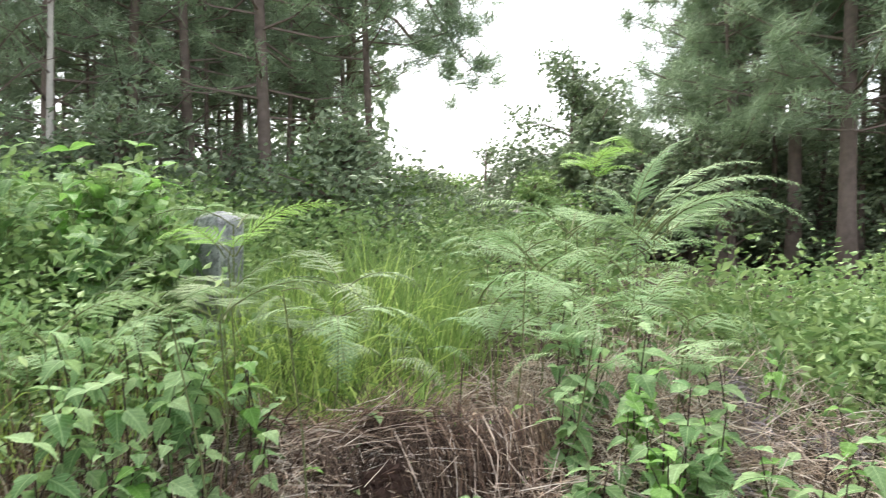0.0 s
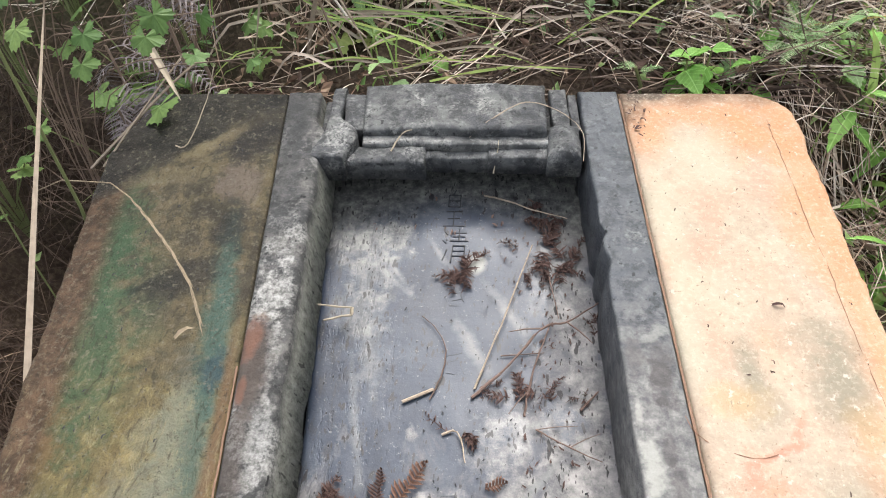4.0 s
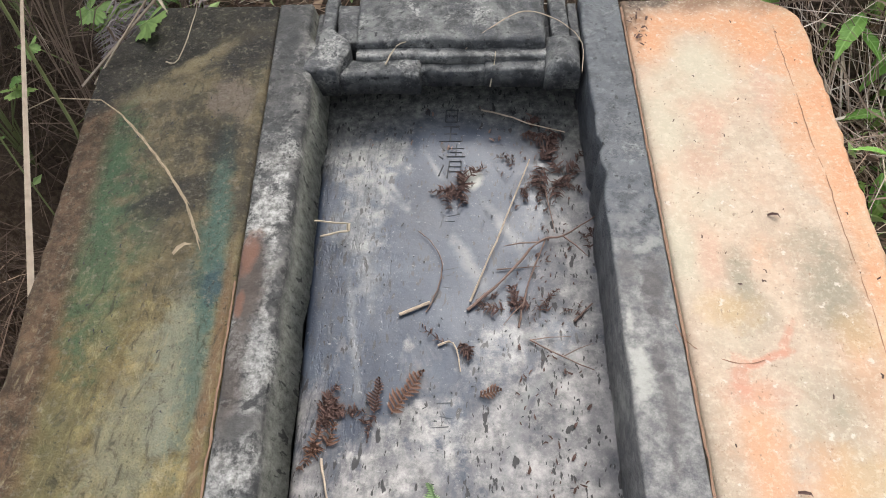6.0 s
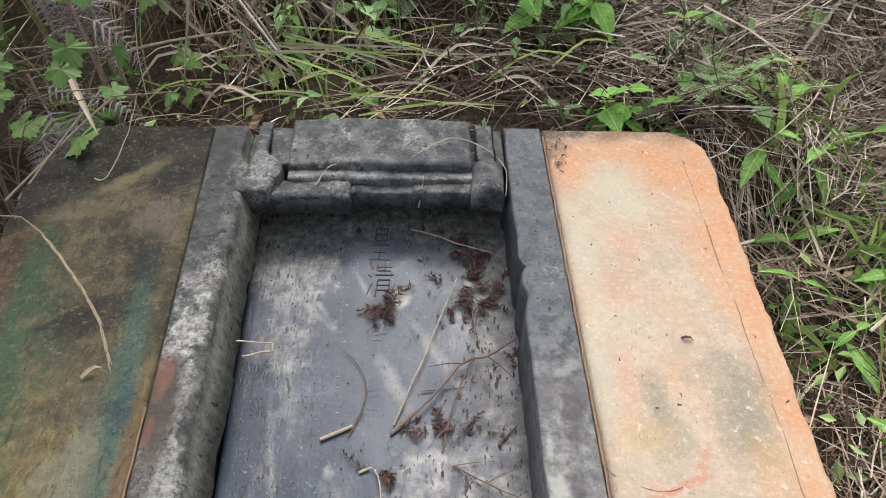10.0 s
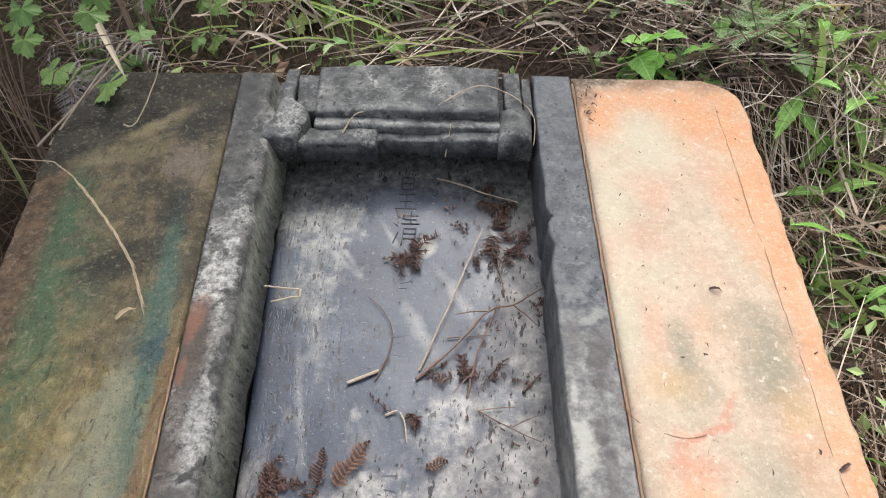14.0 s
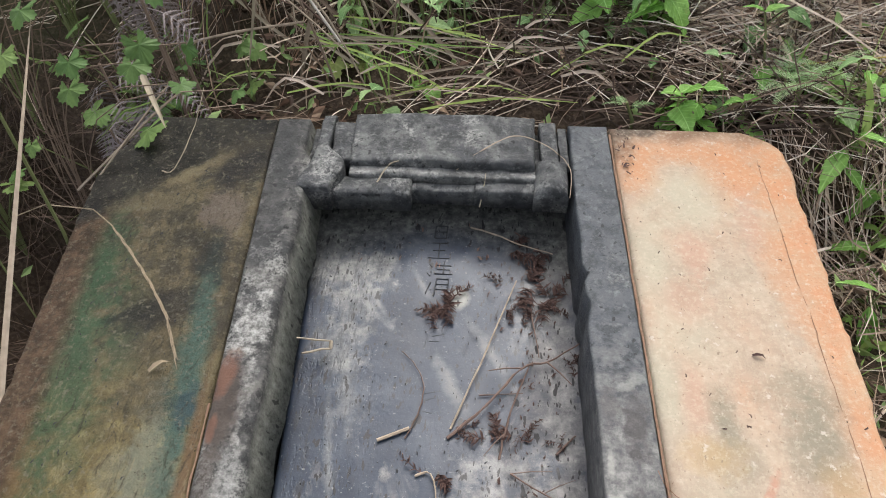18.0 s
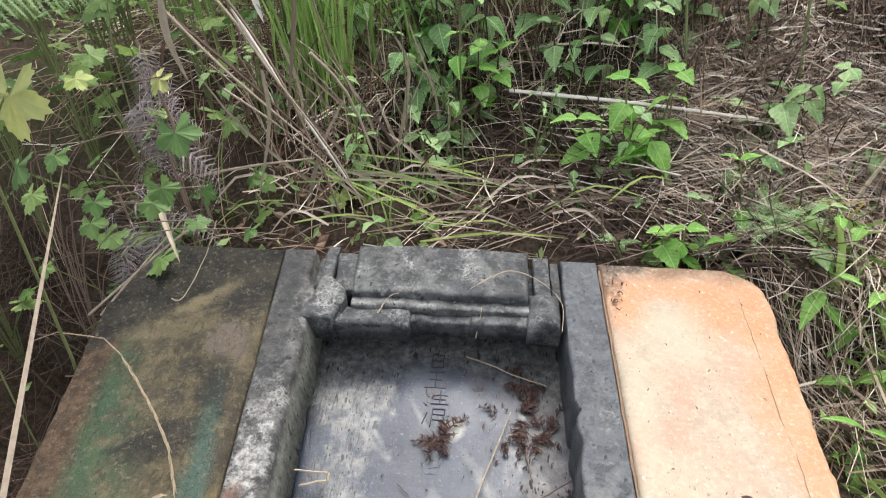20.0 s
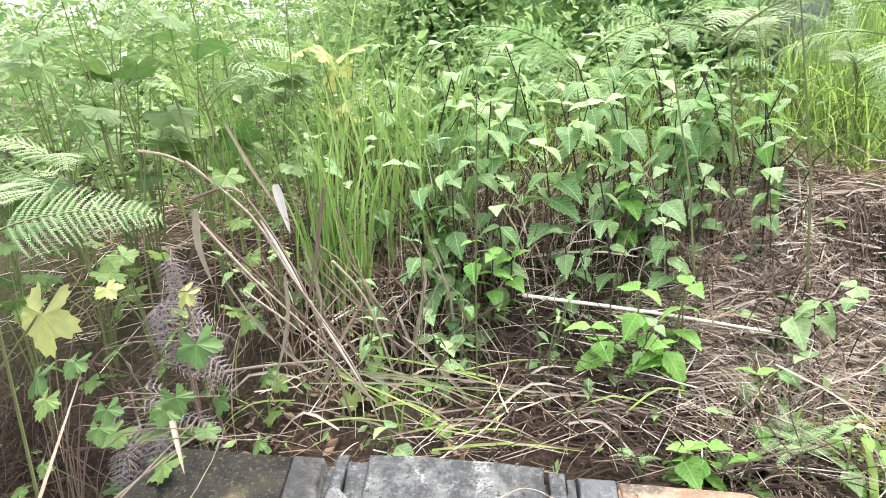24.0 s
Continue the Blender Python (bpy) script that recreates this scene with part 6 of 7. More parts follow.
# vine with lobed leaves at the grave's left
def vine(x, y, n, height, label, meshes, size=0.085, seed=0):
    ob = empty("bramble_vine", Matrix.Translation((x, y, gz(x, y))), label, "vine", "lobed-leaf vines")
    g = Geo()
    tips = []
    for i in range(n):
        az, ln = uni(0, 6.28), uni(0.04, 0.19)
        e = Vector((math.cos(az) * ln, math.sin(az) * ln, height * uni(0.25, 1.0)))
        g.tube([(0, 0, 0), (e.x * 0.3, e.y * 0.3, e.z * 0.6), e], [0.0035, 0.0028, 0.0018], 4)
        tips.append((e, az))
    part("stem", g.mesh("stem", STEM_GREEN), ob)
    for e, az in tips:
        leaf_at(ob, meshes[int(uni(0, len(meshes) - 0.01))], e, uni(0, 6.28), uni(0.1, 0.8), size * uni(0.6, 1.1))
    return ob


VL = "vine with pale green lobed leaves at the edge of the grave"
for x, y, n, h in ((-1.58, 0.22, 4, 0.5), (-1.02, 0.26, 4, 0.20), (-1.12, 0.02, 3, 0.30), (-1.20, 0.05, 4, 0.45), (-1.22, 0.30, 5, 0.70), (-1.05, 0.55, 5, 0.6), (-1.5, 0.5, 7, 0.95), (-1.85, 0.35, 9, 0.8), (-1.95, 0.1, 9, 0.7), (-1.7, 0.55, 9, 0.7), (-2.05, 0.6, 9, 0.95), (-2.1, -0.3, 8, 0.7), (-1.45, 0.34, 8, 0.5), (-1.3, 0.7, 8, 1.0), (-1.7, 0.8, 9, 1.1), (-1.0, 0.8, 6, 1.05)):
    vine(x, y, n, h, VL, VINE, 0.075)
for x, y, n, h in ((-1.45, 0.95, 9, 1.05), (-1.2, 1.15, 8, 1.05), (-1.75, 1.1, 9, 1.1), (-0.95, 1.25, 7, 1.0), (-1.6, 0.75, 8, 0.95), (-2.0, 0.9, 9, 1.1)):
    vine(x, y, n, h, "vine with broad pale leaves in the undergrowth", VINE if n > 7 else VINE_Y, 0.13)
climber = empty("bramble_vine", Matrix.Translation((-1.40, -0.10, gz(-1.40, -0.10))), "vine with pale green lobed leaves leaning over the wing's corner", "vine", "lobed-leaf vines")
g = Geo()
for k, (x, z, s) in enumerate(((-0.875, 0.845, 0.075), (-0.99, 0.81, 0.06), (-0.885, 0.94, 0.045), (-0.95, 0.72, 0.055), (-1.10, 0.70, 0.05), (-0.86, 0.70, 0.05), (-1.02, 0.65, 0.06), (-1.12, 0.93, 0.05), (-1.20, 0.60, 0.06), (-0.93, 0.60, 0.045), (-1.16, 0.80, 0.055), (-1.24, 0.72, 0.06), (-0.78, 0.60, 0.04))):
    e = Vector((x, -0.25 + uni(-0.06, 0.08), z)) - climber.matrix_basis.translation
    g.tube(smooth_path([(0, 0, 0), (0.01 * (k % 5 - 2), e.y * 0.3, e.z * 0.55), (e.x * 0.35, e.y * 0.6, e.z * 0.93), e]), 0.0015, 4)
    leaf_at(climber, (VINE_Y if k in (2, 7) else VINE)[k % 2], e, 3.14 + uni(-1.3, 1.3), uni(0.3, 1.2), s * 0.85)
part("stem", g.mesh("stem", DEAD_STEM), climber)
big = empty("vine_leaf_spray", Matrix.Translation((-1.36, -0.50, gz(-1.36, -0.50))), "large yellow-green lobed leaf on a thin stalk", "vine", "lobed-leaf vines")
g = Geo()
top = Vector((-1.005, -0.50, 1.015)) - big.matrix_basis.translation
g.tube(smooth_path([(0, 0, 0), (0.01, -0.01, top.z * 0.5), (top.x * 0.25, 0.0, top.z * 0.82), top]), 0.0022, 5)
part("stem", g.mesh("stem", STEM_GREEN), big)
part("leaf", VINE_Y[0], big, "drooping yellow-green lobed leaf", Matrix.Translation(top) @ Matrix.Rotation(2.95, 4, "Z") @ Matrix.Rotation(-1.2, 4, "X") @ Matrix.Scale(0.082, 4))
part("leaf", VINE[0], big, "", Matrix.Translation(top * 0.9 + Vector((-0.10, 0.1, 0.0))) @ Matrix.Rotation(2.4, 4, "Z") @ Matrix.Rotation(-0.9, 4, "X") @ Matrix.Scale(0.06, 4))
for x, y, z, s in ((-0.77, 0.325, 0.36, 0.05), (-0.70, 0.33, 0.35, 0.05)):
    thing("fallen_leaf", VINE_Y[0], "fallen yellow leaf on the grass behind the grave", "leaf", Matrix.Translation((x, y, z)) @ Matrix.Rotation(x * 20, 4, "Z") @ Matrix.Rotation(-0.5, 4, "X") @ Matrix.Scale(s, 4))


# ---- ferns ----
def frond_mesh(name, mat, arch, seed, pairs=21, wide=0.27):
    """A bracken frond of unit length that rises along +y and arches over; its leaflets are cut into teeth."""
    r = random.Random(seed)
    g = Geo()

    def rib(t):
        a = arch * t
        return Vector((0.04 * math.sin(2 * t + seed), math.sin(a) / arch, -(1 - math.cos(a)) / arch))

    g.tube([rib(t) for t in np.linspace(0, 1, 9)], [0.008 * (1 - 0.8 * t) for t in np.linspace(0, 1, 9)], 4, 1)
    for i in range(pairs):
        t = 0.20 + 0.78 * (i / pairs) ** 0.92
        p = rib(t)
        d = (rib(min(1, t + 0.02)) - rib(t - 0.02)).normalized()
        nor = Vector((1, 0, 0)).cross(d).normalized()
        full = 1 - (t - 0.20) / 0.82
        for s in (-1, 1):
            ln = wide * full ** 0.75 * r.uniform(0.85, 1.1) + 0.012
            out = (Vector((s, 0, 0)) * 0.92 + d * 0.38 + nor * r.uniform(-0.1, 0.12)).normalized()
            m = max(5, int(ln / 0.0145))
            sag = r.uniform(0.05, 0.35)
            prev = p
            for k in range(m):
                u = (k + 1) / m
                c = p + out * ln * u + d * ln * 0.10 * u * u - nor * (sag * ln * u * u)
                seg = c - prev
                side = seg.cross(nor).normalized()
                w = (0.021 * (1 - u) ** 0.55 + 0.003) * (0.55 + 0.45 * full)
                for q in (-1, 1):
                    tip = prev + seg * 1.1 + side * q * w * r.uniform(0.8, 1.15) - nor * 0.25 * w
                    g.add([prev, prev + seg * 1.0, tip], [(0, 1, 2) if q > 0 else (0, 2, 1)], 0)
                prev = c
    return g.mesh(name, mat, STEM_GREEN if mat not in (FERN_GREY, FERN_TAN) else mat)


FRONDS = {}
for key, mat in (("green", FERN), ("pale", FERN_PALE), ("fresh", FERN_BRIGHT), ("grey", FERN_GREY)):
    FRONDS[key] = [frond_mesh(key + "_frond", mat, a, k) for k, a in enumerate((1.0, 1.45, 1.9))]
FRONDS["slim"] = [frond_mesh("slim_frond", FERN_PALE, a, k + 12, 30, 0.155) for k, a in enumerate((1.0, 1.45, 1.9))]
FRONDS["brown"] = [frond_mesh("brown_frond", FERN_TAN, a, k + 8, 13) for k, a in enumerate((1.4, 2.0, 2.6))]
FRONDS["grey"] = [frond_mesh("grey_frond", FERN_GREY, a, k + 4, 11) for k, a in enumerate((1.6, 2.2, 2.8))]


def fern(x, y, stalk, fronds, size, key, label, az0=None, fan=6.28, pitch=(0.5, 1.1), z=None):
    base = Vector((x, y, gz(x, y) - 0.02 if z is None else z))
    ob = empty("fern", Matrix.Translation(base), label, "fern", "bracken ferns round the grave")
    g = Geo()
    top = Vector((uni(-0.06, 0.06), uni(-0.06, 0.06), stalk))
    g.tube([(0, 0, 0), top * 0.5 + Vector((0.01, 0, 0)), top], [0.006, 0.005, 0.004], 5)
    part("stalk", g.mesh("stalk", STEM_GREEN if key not in ("grey", "brown") else DEAD_STEM), ob)
    for i in range(fronds):
        az = (uni(0, 6.28) if az0 is None else az0) + fan * (i / max(1, fronds) - 0.5) + uni(-0.3, 0.3)
        m = Matrix.Translation(top * uni(0.8, 1.0)) @ Matrix.Rotation(az, 4, "Z") @ Matrix.Rotation(uni(*pitch), 4, "X") @ Matrix.Rotation(uni(-0.3, 0.3), 4, "Y") @ Matrix.Scale(size * uni(0.75, 1.15), 4)
        part("frond", FRONDS[key][int(uni(0, 2.99))], ob, "", m)
    return ob


FL = "green bracken fern with arching fronds in the undergrowth"
PL = "pale green bracken fern with arching fronds on the bank"
near = empty("fern", Matrix.Translation((-1.45, -0.35, gz(-1.45, -0.35))), "bracken frond arching over the grave's edge", "fern", "bracken ferns round the grave")
g = Geo()
top = Vector((0.34, -0.13, 1.135 - gz(-1.45, -0.35)))
g.tube([(0, 0, 0), (0.10, -0.03, 0.6), (0.24, -0.09, 1.10), top], [0.006, 0.005, 0.004, 0.003], 5)
part("stalk", g.mesh("stalk", STEM_GREEN), near)
part("frond", FRONDS["green"][1], near, "", Matrix.Translation(top) @ Matrix.Rotation(-1.57, 4, "Z") @ Matrix.Rotation(0.50, 4, "X") @ Matrix.Rotation(0.75, 4, "Y") @ Matrix.Scale(0.33, 4))
part("frond", FRONDS["green"][1], near, "", Matrix.Translation(top) @ Matrix.Rotation(0.5, 4, "Z") @ Matrix.Rotation(0.7, 4, "X") @ Matrix.Scale(0.36, 4))
for x, y, st, n, s, key in ((-1.3, 0.9, 0.7, 4, 0.5, "green"), (-1.7, 0.5, 0.8, 4, 0.55, "green"), (-1.6, 1.6, 0.8, 5, 0.6, "pale"), (-0.9, 1.8, 0.8, 5, 0.6, "green"), (-0.35, 1.05, 0.55, 2, 0.4, "green"),
                          (0.15, 1.55, 0.75, 4, 0.5, "pale"), (0.55, 1.75, 0.75, 4, 0.5, "pale"), (0.9, 1.6, 0.7, 3, 0.45, "green"), (-0.2, 2.0, 0.85, 5, 0.6, "pale"), (0.4, 2.3, 0.85, 5, 0.6, "green"), (0.8, 2.4, 0.9, 4, 0.6, "green"),
                          (-1.2, 2.4, 0.9, 5, 0.7, "green"), (-0.5, 2.7, 0.9, 5, 0.7, "pale"), (0.2, 3.1, 0.9, 5, 0.7, "pale"), (-2.2, 1.2, 0.9, 5, 0.6, "green"), (-2.3, 0.3, 0.9, 5, 0.6, "green"), (-2.0, 2.3, 1.0, 5, 0.7, "green")):
    fern(x, y, st * (0.55 if y < 2.5 and x > -1.1 else 1.0), n, s * (0.8 if y < 2.5 else 1.0), key, FL if key == "green" else PL)
for x, y, st, n, s in ((1.85, 0.85, 0.45, 4, 0.55), (2.1, 1.1, 0.6, 5, 0.6), (2.35, 0.7, 0.6, 5, 0.6), (2.6, 1.2, 0.75, 5, 0.65), (2.9, 0.8, 0.75, 5, 0.65), (2.5, 0.2, 0.5, 4, 0.55), (3.1, 1.4, 0.9, 5, 0.7), (3.4, 0.9, 0.9, 5, 0.75), 
                       (3.0, 2.0, 0.8, 5, 0.65), (3.7, 1.7, 0.95, 5, 0.75), (3.9, 1.1, 1.0, 5, 0.8), (1.75, 1.25, 0.35, 3, 0.45), (4.3, 1.5, 1.0, 5, 0.8)):
    fern(x, y, st, n, s, "pale", PL)
fern(4.2, 1.9, 1.55, 8, 0.55, "fresh", "fresh yellow-green fern shoot above the bracken", None, 6.28, (0.7, 1.3))
fern(0.95, 1.85, 0.95, 3, 0.6, "green", "bright bracken frond arching beside the pale stone", 0.6, 2.4)
def posed_fern(x, y, top, fronds, key, label):
    """A fern whose fronds are laid one by one: turn, rise, roll, length and which frond."""
    base = Vector((x, y, gz(x, y)))
    ob = empty("fern", Matrix.Translation(base), label, "fern", "bracken ferns round the grave")
    t = Vector(top) - base
    g = Geo()
    g.tube([(0, 0, 0), t * 0.5 + Vector((0.02, 0.0, 0)), t], [0.005, 0.004, 0.003], 5)
    part("stalk", g.mesh("stalk", STEM_GREEN), ob)
    for turn, rise, roll, length, which in fronds:
        part("frond", FRONDS[key][which], ob, "", Matrix.Translation(t) @ Matrix.Rotation(turn, 4, "Z") @ Matrix.Rotation(rise, 4, "X") @ Matrix.Rotation(roll, 4, "Y") @ Matrix.Scale(length, 4))


for x, y, st, n, s in ((1.1, 1.5, 0.5, 4, 0.45), (1.5, 1.25, 0.35, 3, 0.4), (0.75, 1.45, 0.7, 4, 0.5), (2.05, 0.75, 0.45, 4, 0.5), (2.2, 0.1, 0.4, 4, 0.45), (1.95, 0.4, 0.4, 3, 0.42), (2.5, 0.45, 0.55, 4, 0.55)):
    fern(x, y, st, n, s, "green" if x < 1.6 else "pale", FL if x < 1.6 else PL)
def spanned_fern(x, y, key, label, fronds):
    """A fern whose fronds each reach from one point to another."""
    base = Vector((x, y, gz(x, y)))
    ob = empty("fern", Matrix.Translation(base), label, "fern", "bracken ferns round the grave")
    g = Geo()
    g.tube([(0, 0, 0), (Vector(fronds[0][0]) - base) * 0.5 + Vector((0.02, 0, 0)), Vector(fronds[0][0]) - base], [0.0045, 0.0035, 0.0025], 5)
    part("stalk", g.mesh("stalk", STEM_GREEN), ob)
    for a, b, which, roll in fronds:
        d = Vector(b) - Vector(a)
        arch = (1.0, 1.45, 1.9)[which]
        m = Matrix.Translation(Vector(a) - base) @ Matrix.Rotation(math.atan2(-d.x, d.y), 4, "Z") @ Matrix.Rotation(math.asin(d.z / d.length) + arch / 2, 4, "X") @ Matrix.Rotation(roll, 4, "Y") @ Matrix.Scale(d.length * arch / (2 * math.sin(arch / 2)), 4)
        part("frond", FRONDS[key][which], ob, "", m)


spanned_fern(0.60, 1.10, "fresh", "bright bracken with two fresh fronds arching before the pale stone", (((0.57, 1.05, 1.50), (0.24, 1.08, 1.54), 2, 0.5), ((0.60, 1.04, 1.50), (1.00, 0.92, 1.68), 1, -0.5), ((0.58, 1.05, 1.50), (0.60, 0.82, 1.58), 1, 0.0)))
spanned_fern(0.62, 0.55, "green", "green bracken frond hanging over the grass", (((0.55, 0.60, 1.40), (0.68, 0.44, 1.27), 2, -0.6), ((0.55, 0.60, 1.39), (0.40, 0.55, 1.27), 1, 0.4)))
spanned_fern(0.30, 0.55, "pale", "pale olive bracken spreading over the weeds", (((0.23, 0.74, 1.34), (-0.01, 0.82, 1.35), 2, 0.6), ((0.23, 0.74, 1.33), (0.32, 0.59, 1.27), 2, -0.5), ((0.22, 0.75, 1.32), (0.03, 0.58, 1.24), 2, 0.3), ((0.23, 0.74, 1.34), (0.50, 0.74, 1.35), 2, -0.5)))
spanned_fern(2.50, 0.55, "slim", "pale bracken with long fronds leaning out", (((2.51, 0.47, 1.62), (2.68, -0.11, 1.91), 1, 0.5), ((2.53, 0.45, 1.62), (2.64, -0.27, 1.78), 1, 0.5), ((2.54, 0.42, 1.56), (2.66, -0.33, 1.56), 2, 0.5), ((2.50, 0.50, 1.62), (2.81, 0.28, 2.09), 1, 0.3), ((2.51, 0.47, 1.59), (2.32, 0.75, 1.83), 1, -0.5)))
spanned_fern(1.60, 0.25, "pale", "pale bracken drooping over the straw mound", (((1.48, 0.01, 1.30), (1.18, 0.03, 1.15), 2, 0.9), ((1.48, 0.00, 1.31), (1.38, 0.15, 1.33), 2, 0.6), ((1.48, 0.00, 1.32), (1.52, -0.26, 1.24), 2, -0.6), ((1.49, -0.00, 1.32), (1.67, -0.09, 1.35), 2, -0.3)))
spanned_fern(1.75, 0.65, "pale", "pale bracken above the grass", (((1.72, 0.55, 1.50), (1.49, 0.78, 1.49), 2, 0.5), ((1.72, 0.54, 1.50), (1.82, 0.24, 1.45), 2, -0.5), ((1.72, 0.55, 1.51), (1.67, 0.75, 1.62), 1, 0.3), ((1.72, 0.54, 1.51), (1.92, 0.46, 1.67), 1, -0.2)))
spanned_fern(-0.02, 1.20, "pale", "bracken frond behind the leafy weeds", (((-0.02, 1.20, 1.22), (-0.24, 1.19, 1.20), 2, 0.9), ((0.02, 1.20, 1.24), (0.44, 1.18, 1.24), 2, -0.7), ((0.00, 1.20, 1.22), (-0.52, 1.20, 1.34), 1, 0.6)))
posed_fern(0.46, 0.86, (0.42, 0.80, 1.30), ((1.2, 0.75, 0.35, 0.42, 2), (-1.75, 0.80, -0.4, 0.55, 1), (-0.6, 0.6, 0.0, 0.45, 1)), "green", "tall bracken with two arching fronds over the weeds")
posed_fern(0.95, 0.95, (0.98, 0.92, 1.25), ((1.0, 0.5, 0.2, 0.5, 1), (-1.9, 0.45, 0.0, 0.5, 1), (2.6, 0.3, 0.0, 0.42, 2)), "pale", PL)
posed_fern(1.45, 1.55, (1.40, 1.5, 1.30), ((1.4, 0.6, 0.2, 0.6, 1), (-1.6, 0.6, 0.0, 0.6, 1), (2.8, 0.5, 0.0, 0.5, 2), (0.0, 0.8, 0.0, 0.6, 0)), "green", FL)
for x, y, st, n, s in ((-1.36, 0.12, 0.82, 8, 0.24), (-1.26, 0.16, 0.62, 8, 0.24), (-1.18, 0.12, 0.58, 8, 0.22), (-1.32, 0.06, 0.62, 8, 0.22), (-1.14, 0.20, 0.68, 7, 0.2), (-1.22, 0.22, 0.72, 8, 0.24), (-1.42, 0.20, 0.7, 8, 0.24), (-1.30, 0.20, 0.48, 8, 0.22), (1.6, -0.35, 0.2, 6, 0.35), (1.75, -0.05, 0.2, 6, 0.32), (1.5, -0.7, 0.15, 6, 0.3), (2.7, 0.1, 0.3, 6, 0.4), (2.9, -0.4, 0.3, 6, 0.4), (1.95, -0.25, 0.2, 6, 0.35), (2.3, -0.5, 0.2, 6, 0.35), (1.9, -0.65, 0.2, 6, 0.35), (2.5, -0.15, 0.25, 6, 0.35), (2.2, 0.3, 0.25, 6, 0.35)):
    fern(x, y, st, n, s, "grey", "dead grey curled fern in the undergrowth", None, 6.28, (-0.6, 0.3))
for k in range(16):
    x, y = uni(-1.75, -1.30), uni(-1.0, 0.12)
    fern(x, y, uni(0.12, 0.42), 6, uni(0.22, 0.34), "brown", "dead reddish-brown fern in the dark hollow", None, 6.28, (-0.5, 0.5))
for x, y, s in ((0.42, 0.10, 0.12), (0.39, 0.13, 0.13), (0.06, 0.10, 0.08), (0.48, 0.12, 0.12), (1.75, -0.35, 0.3), (2.1, 0.15, 0.35)):
    fern(x, y, 0.13 if s < 0.2 else 0.3, 4, s, "pale", "small fern growing at the slab's edge", None, 6.28, (0.6, 1.2))


# ---- the bottle ----
def build_bottle():
    m = Matrix.Translation((0.745, -0.505, -0.055)) @ Matrix.Rotation(-0.42, 4, "Z") @ Matrix.Rotation(radians(92), 4, "Y")
    ob = empty("plastic_bottle", m, "clear plastic water bottle with a blue cap lying in the grass", "bottle")

    def lathe(prof, n=20):
        g = Geo()
        for z, r in prof:
            g.v += [(r * math.cos(2 * math.pi * j / n), r * math.sin(2 * math.pi * j / n), z) for j in range(n)]
        for i in range(len(prof) - 1):
            for j in range(n):
                k = (j + 1) % n
                g.f.append((i * n + j, i * n + k, (i + 1) * n + k, (i + 1) * n + j))
        g.f += [tuple(range(n))[::-1], tuple((len(prof) - 1) * n + j for j in range(n))]
        g.s = [0] * len(g.f)
        return g

    part("body", lathe([(0.02, 0.0125), (0.032, 0.0125), (0.04, 0.016), (0.06, 0.026), (0.085, 0.032), (0.10, 0.030), (0.12, 0.032), (0.135, 0.030), (0.15, 0.032), (0.19, 0.030), (0.205, 0.032), (0.22, 0.028)]).mesh("body", PET, smooth=True), ob, "clear ribbed plastic body")
    cap = lathe([(0.0, 0.0135), (0.002, 0.015), (0.016, 0.0152), (0.018, 0.0152), (0.0185, 0.0158), (0.023, 0.0158)], 28)
    for i, p in enumerate(cap.v):
        if i % 2 and 28 <= i < 84:
            cap.v[i] = (p[0] * 0.95, p[1] * 0.95, p[2])
    part("cap", cap.mesh("cap", BLUE), ob, "blue ridged screw cap")
    part("label_band", lathe([(0.102, 0.0328), (0.105, 0.0331), (0.15, 0.0331), (0.153, 0.0328)]).mesh("label_band", LABEL, smooth=True), ob, "white paper band")


build_bottle()


# ---- pale stone in the undergrowth ----
g = block(rough_edge(line(-0.115, 0.0), 0.02, 9, 3), rough_edge(line(0.115, 0.0), 0.02, 9, 5), 0.10, -0.10, 0.84, -0.1, 0.06, 0.012, 14, 10, 30)
thing("boundary_stone", g.mesh("boundary_stone", GREY_STONE, smooth=True), "pale weathered stone post among the ferns", "stone", pose(1.27, 2.72, gz(1.27, 2.72) + 0.10, 4, -3, 25))


# ---- scrub, bushes and trees ----
def leaf_cloud(name, n, box, size, mat, label, category, seed, fill=None, thick=0.4):
    """Many small folded leaves within lumpy clumps, as one mass of undergrowth."""
    r = np.random.default_rng(seed)
    k = max(3, n // 90)
    cx, cy, cz = r.uniform(box[0], box[1], k), r.uniform(box[2], box[3], k), r.uniform(box[4], box[5], k)
    which = r.integers(0, k, n)
    p = np.stack([cx[which] + r.normal(0, thick * 0.5, n), cy[which] + r.normal(0, thick * 0.5, n), cz[which] + r.normal(0, thick * 0.4, n)], 1)
    p[:, 2] = ground_z(p[:, 0], p[:, 1]) + np.maximum(p[:, 2], 0.02)
    return leaf_cards(name, p, size, mat, label, category, r)


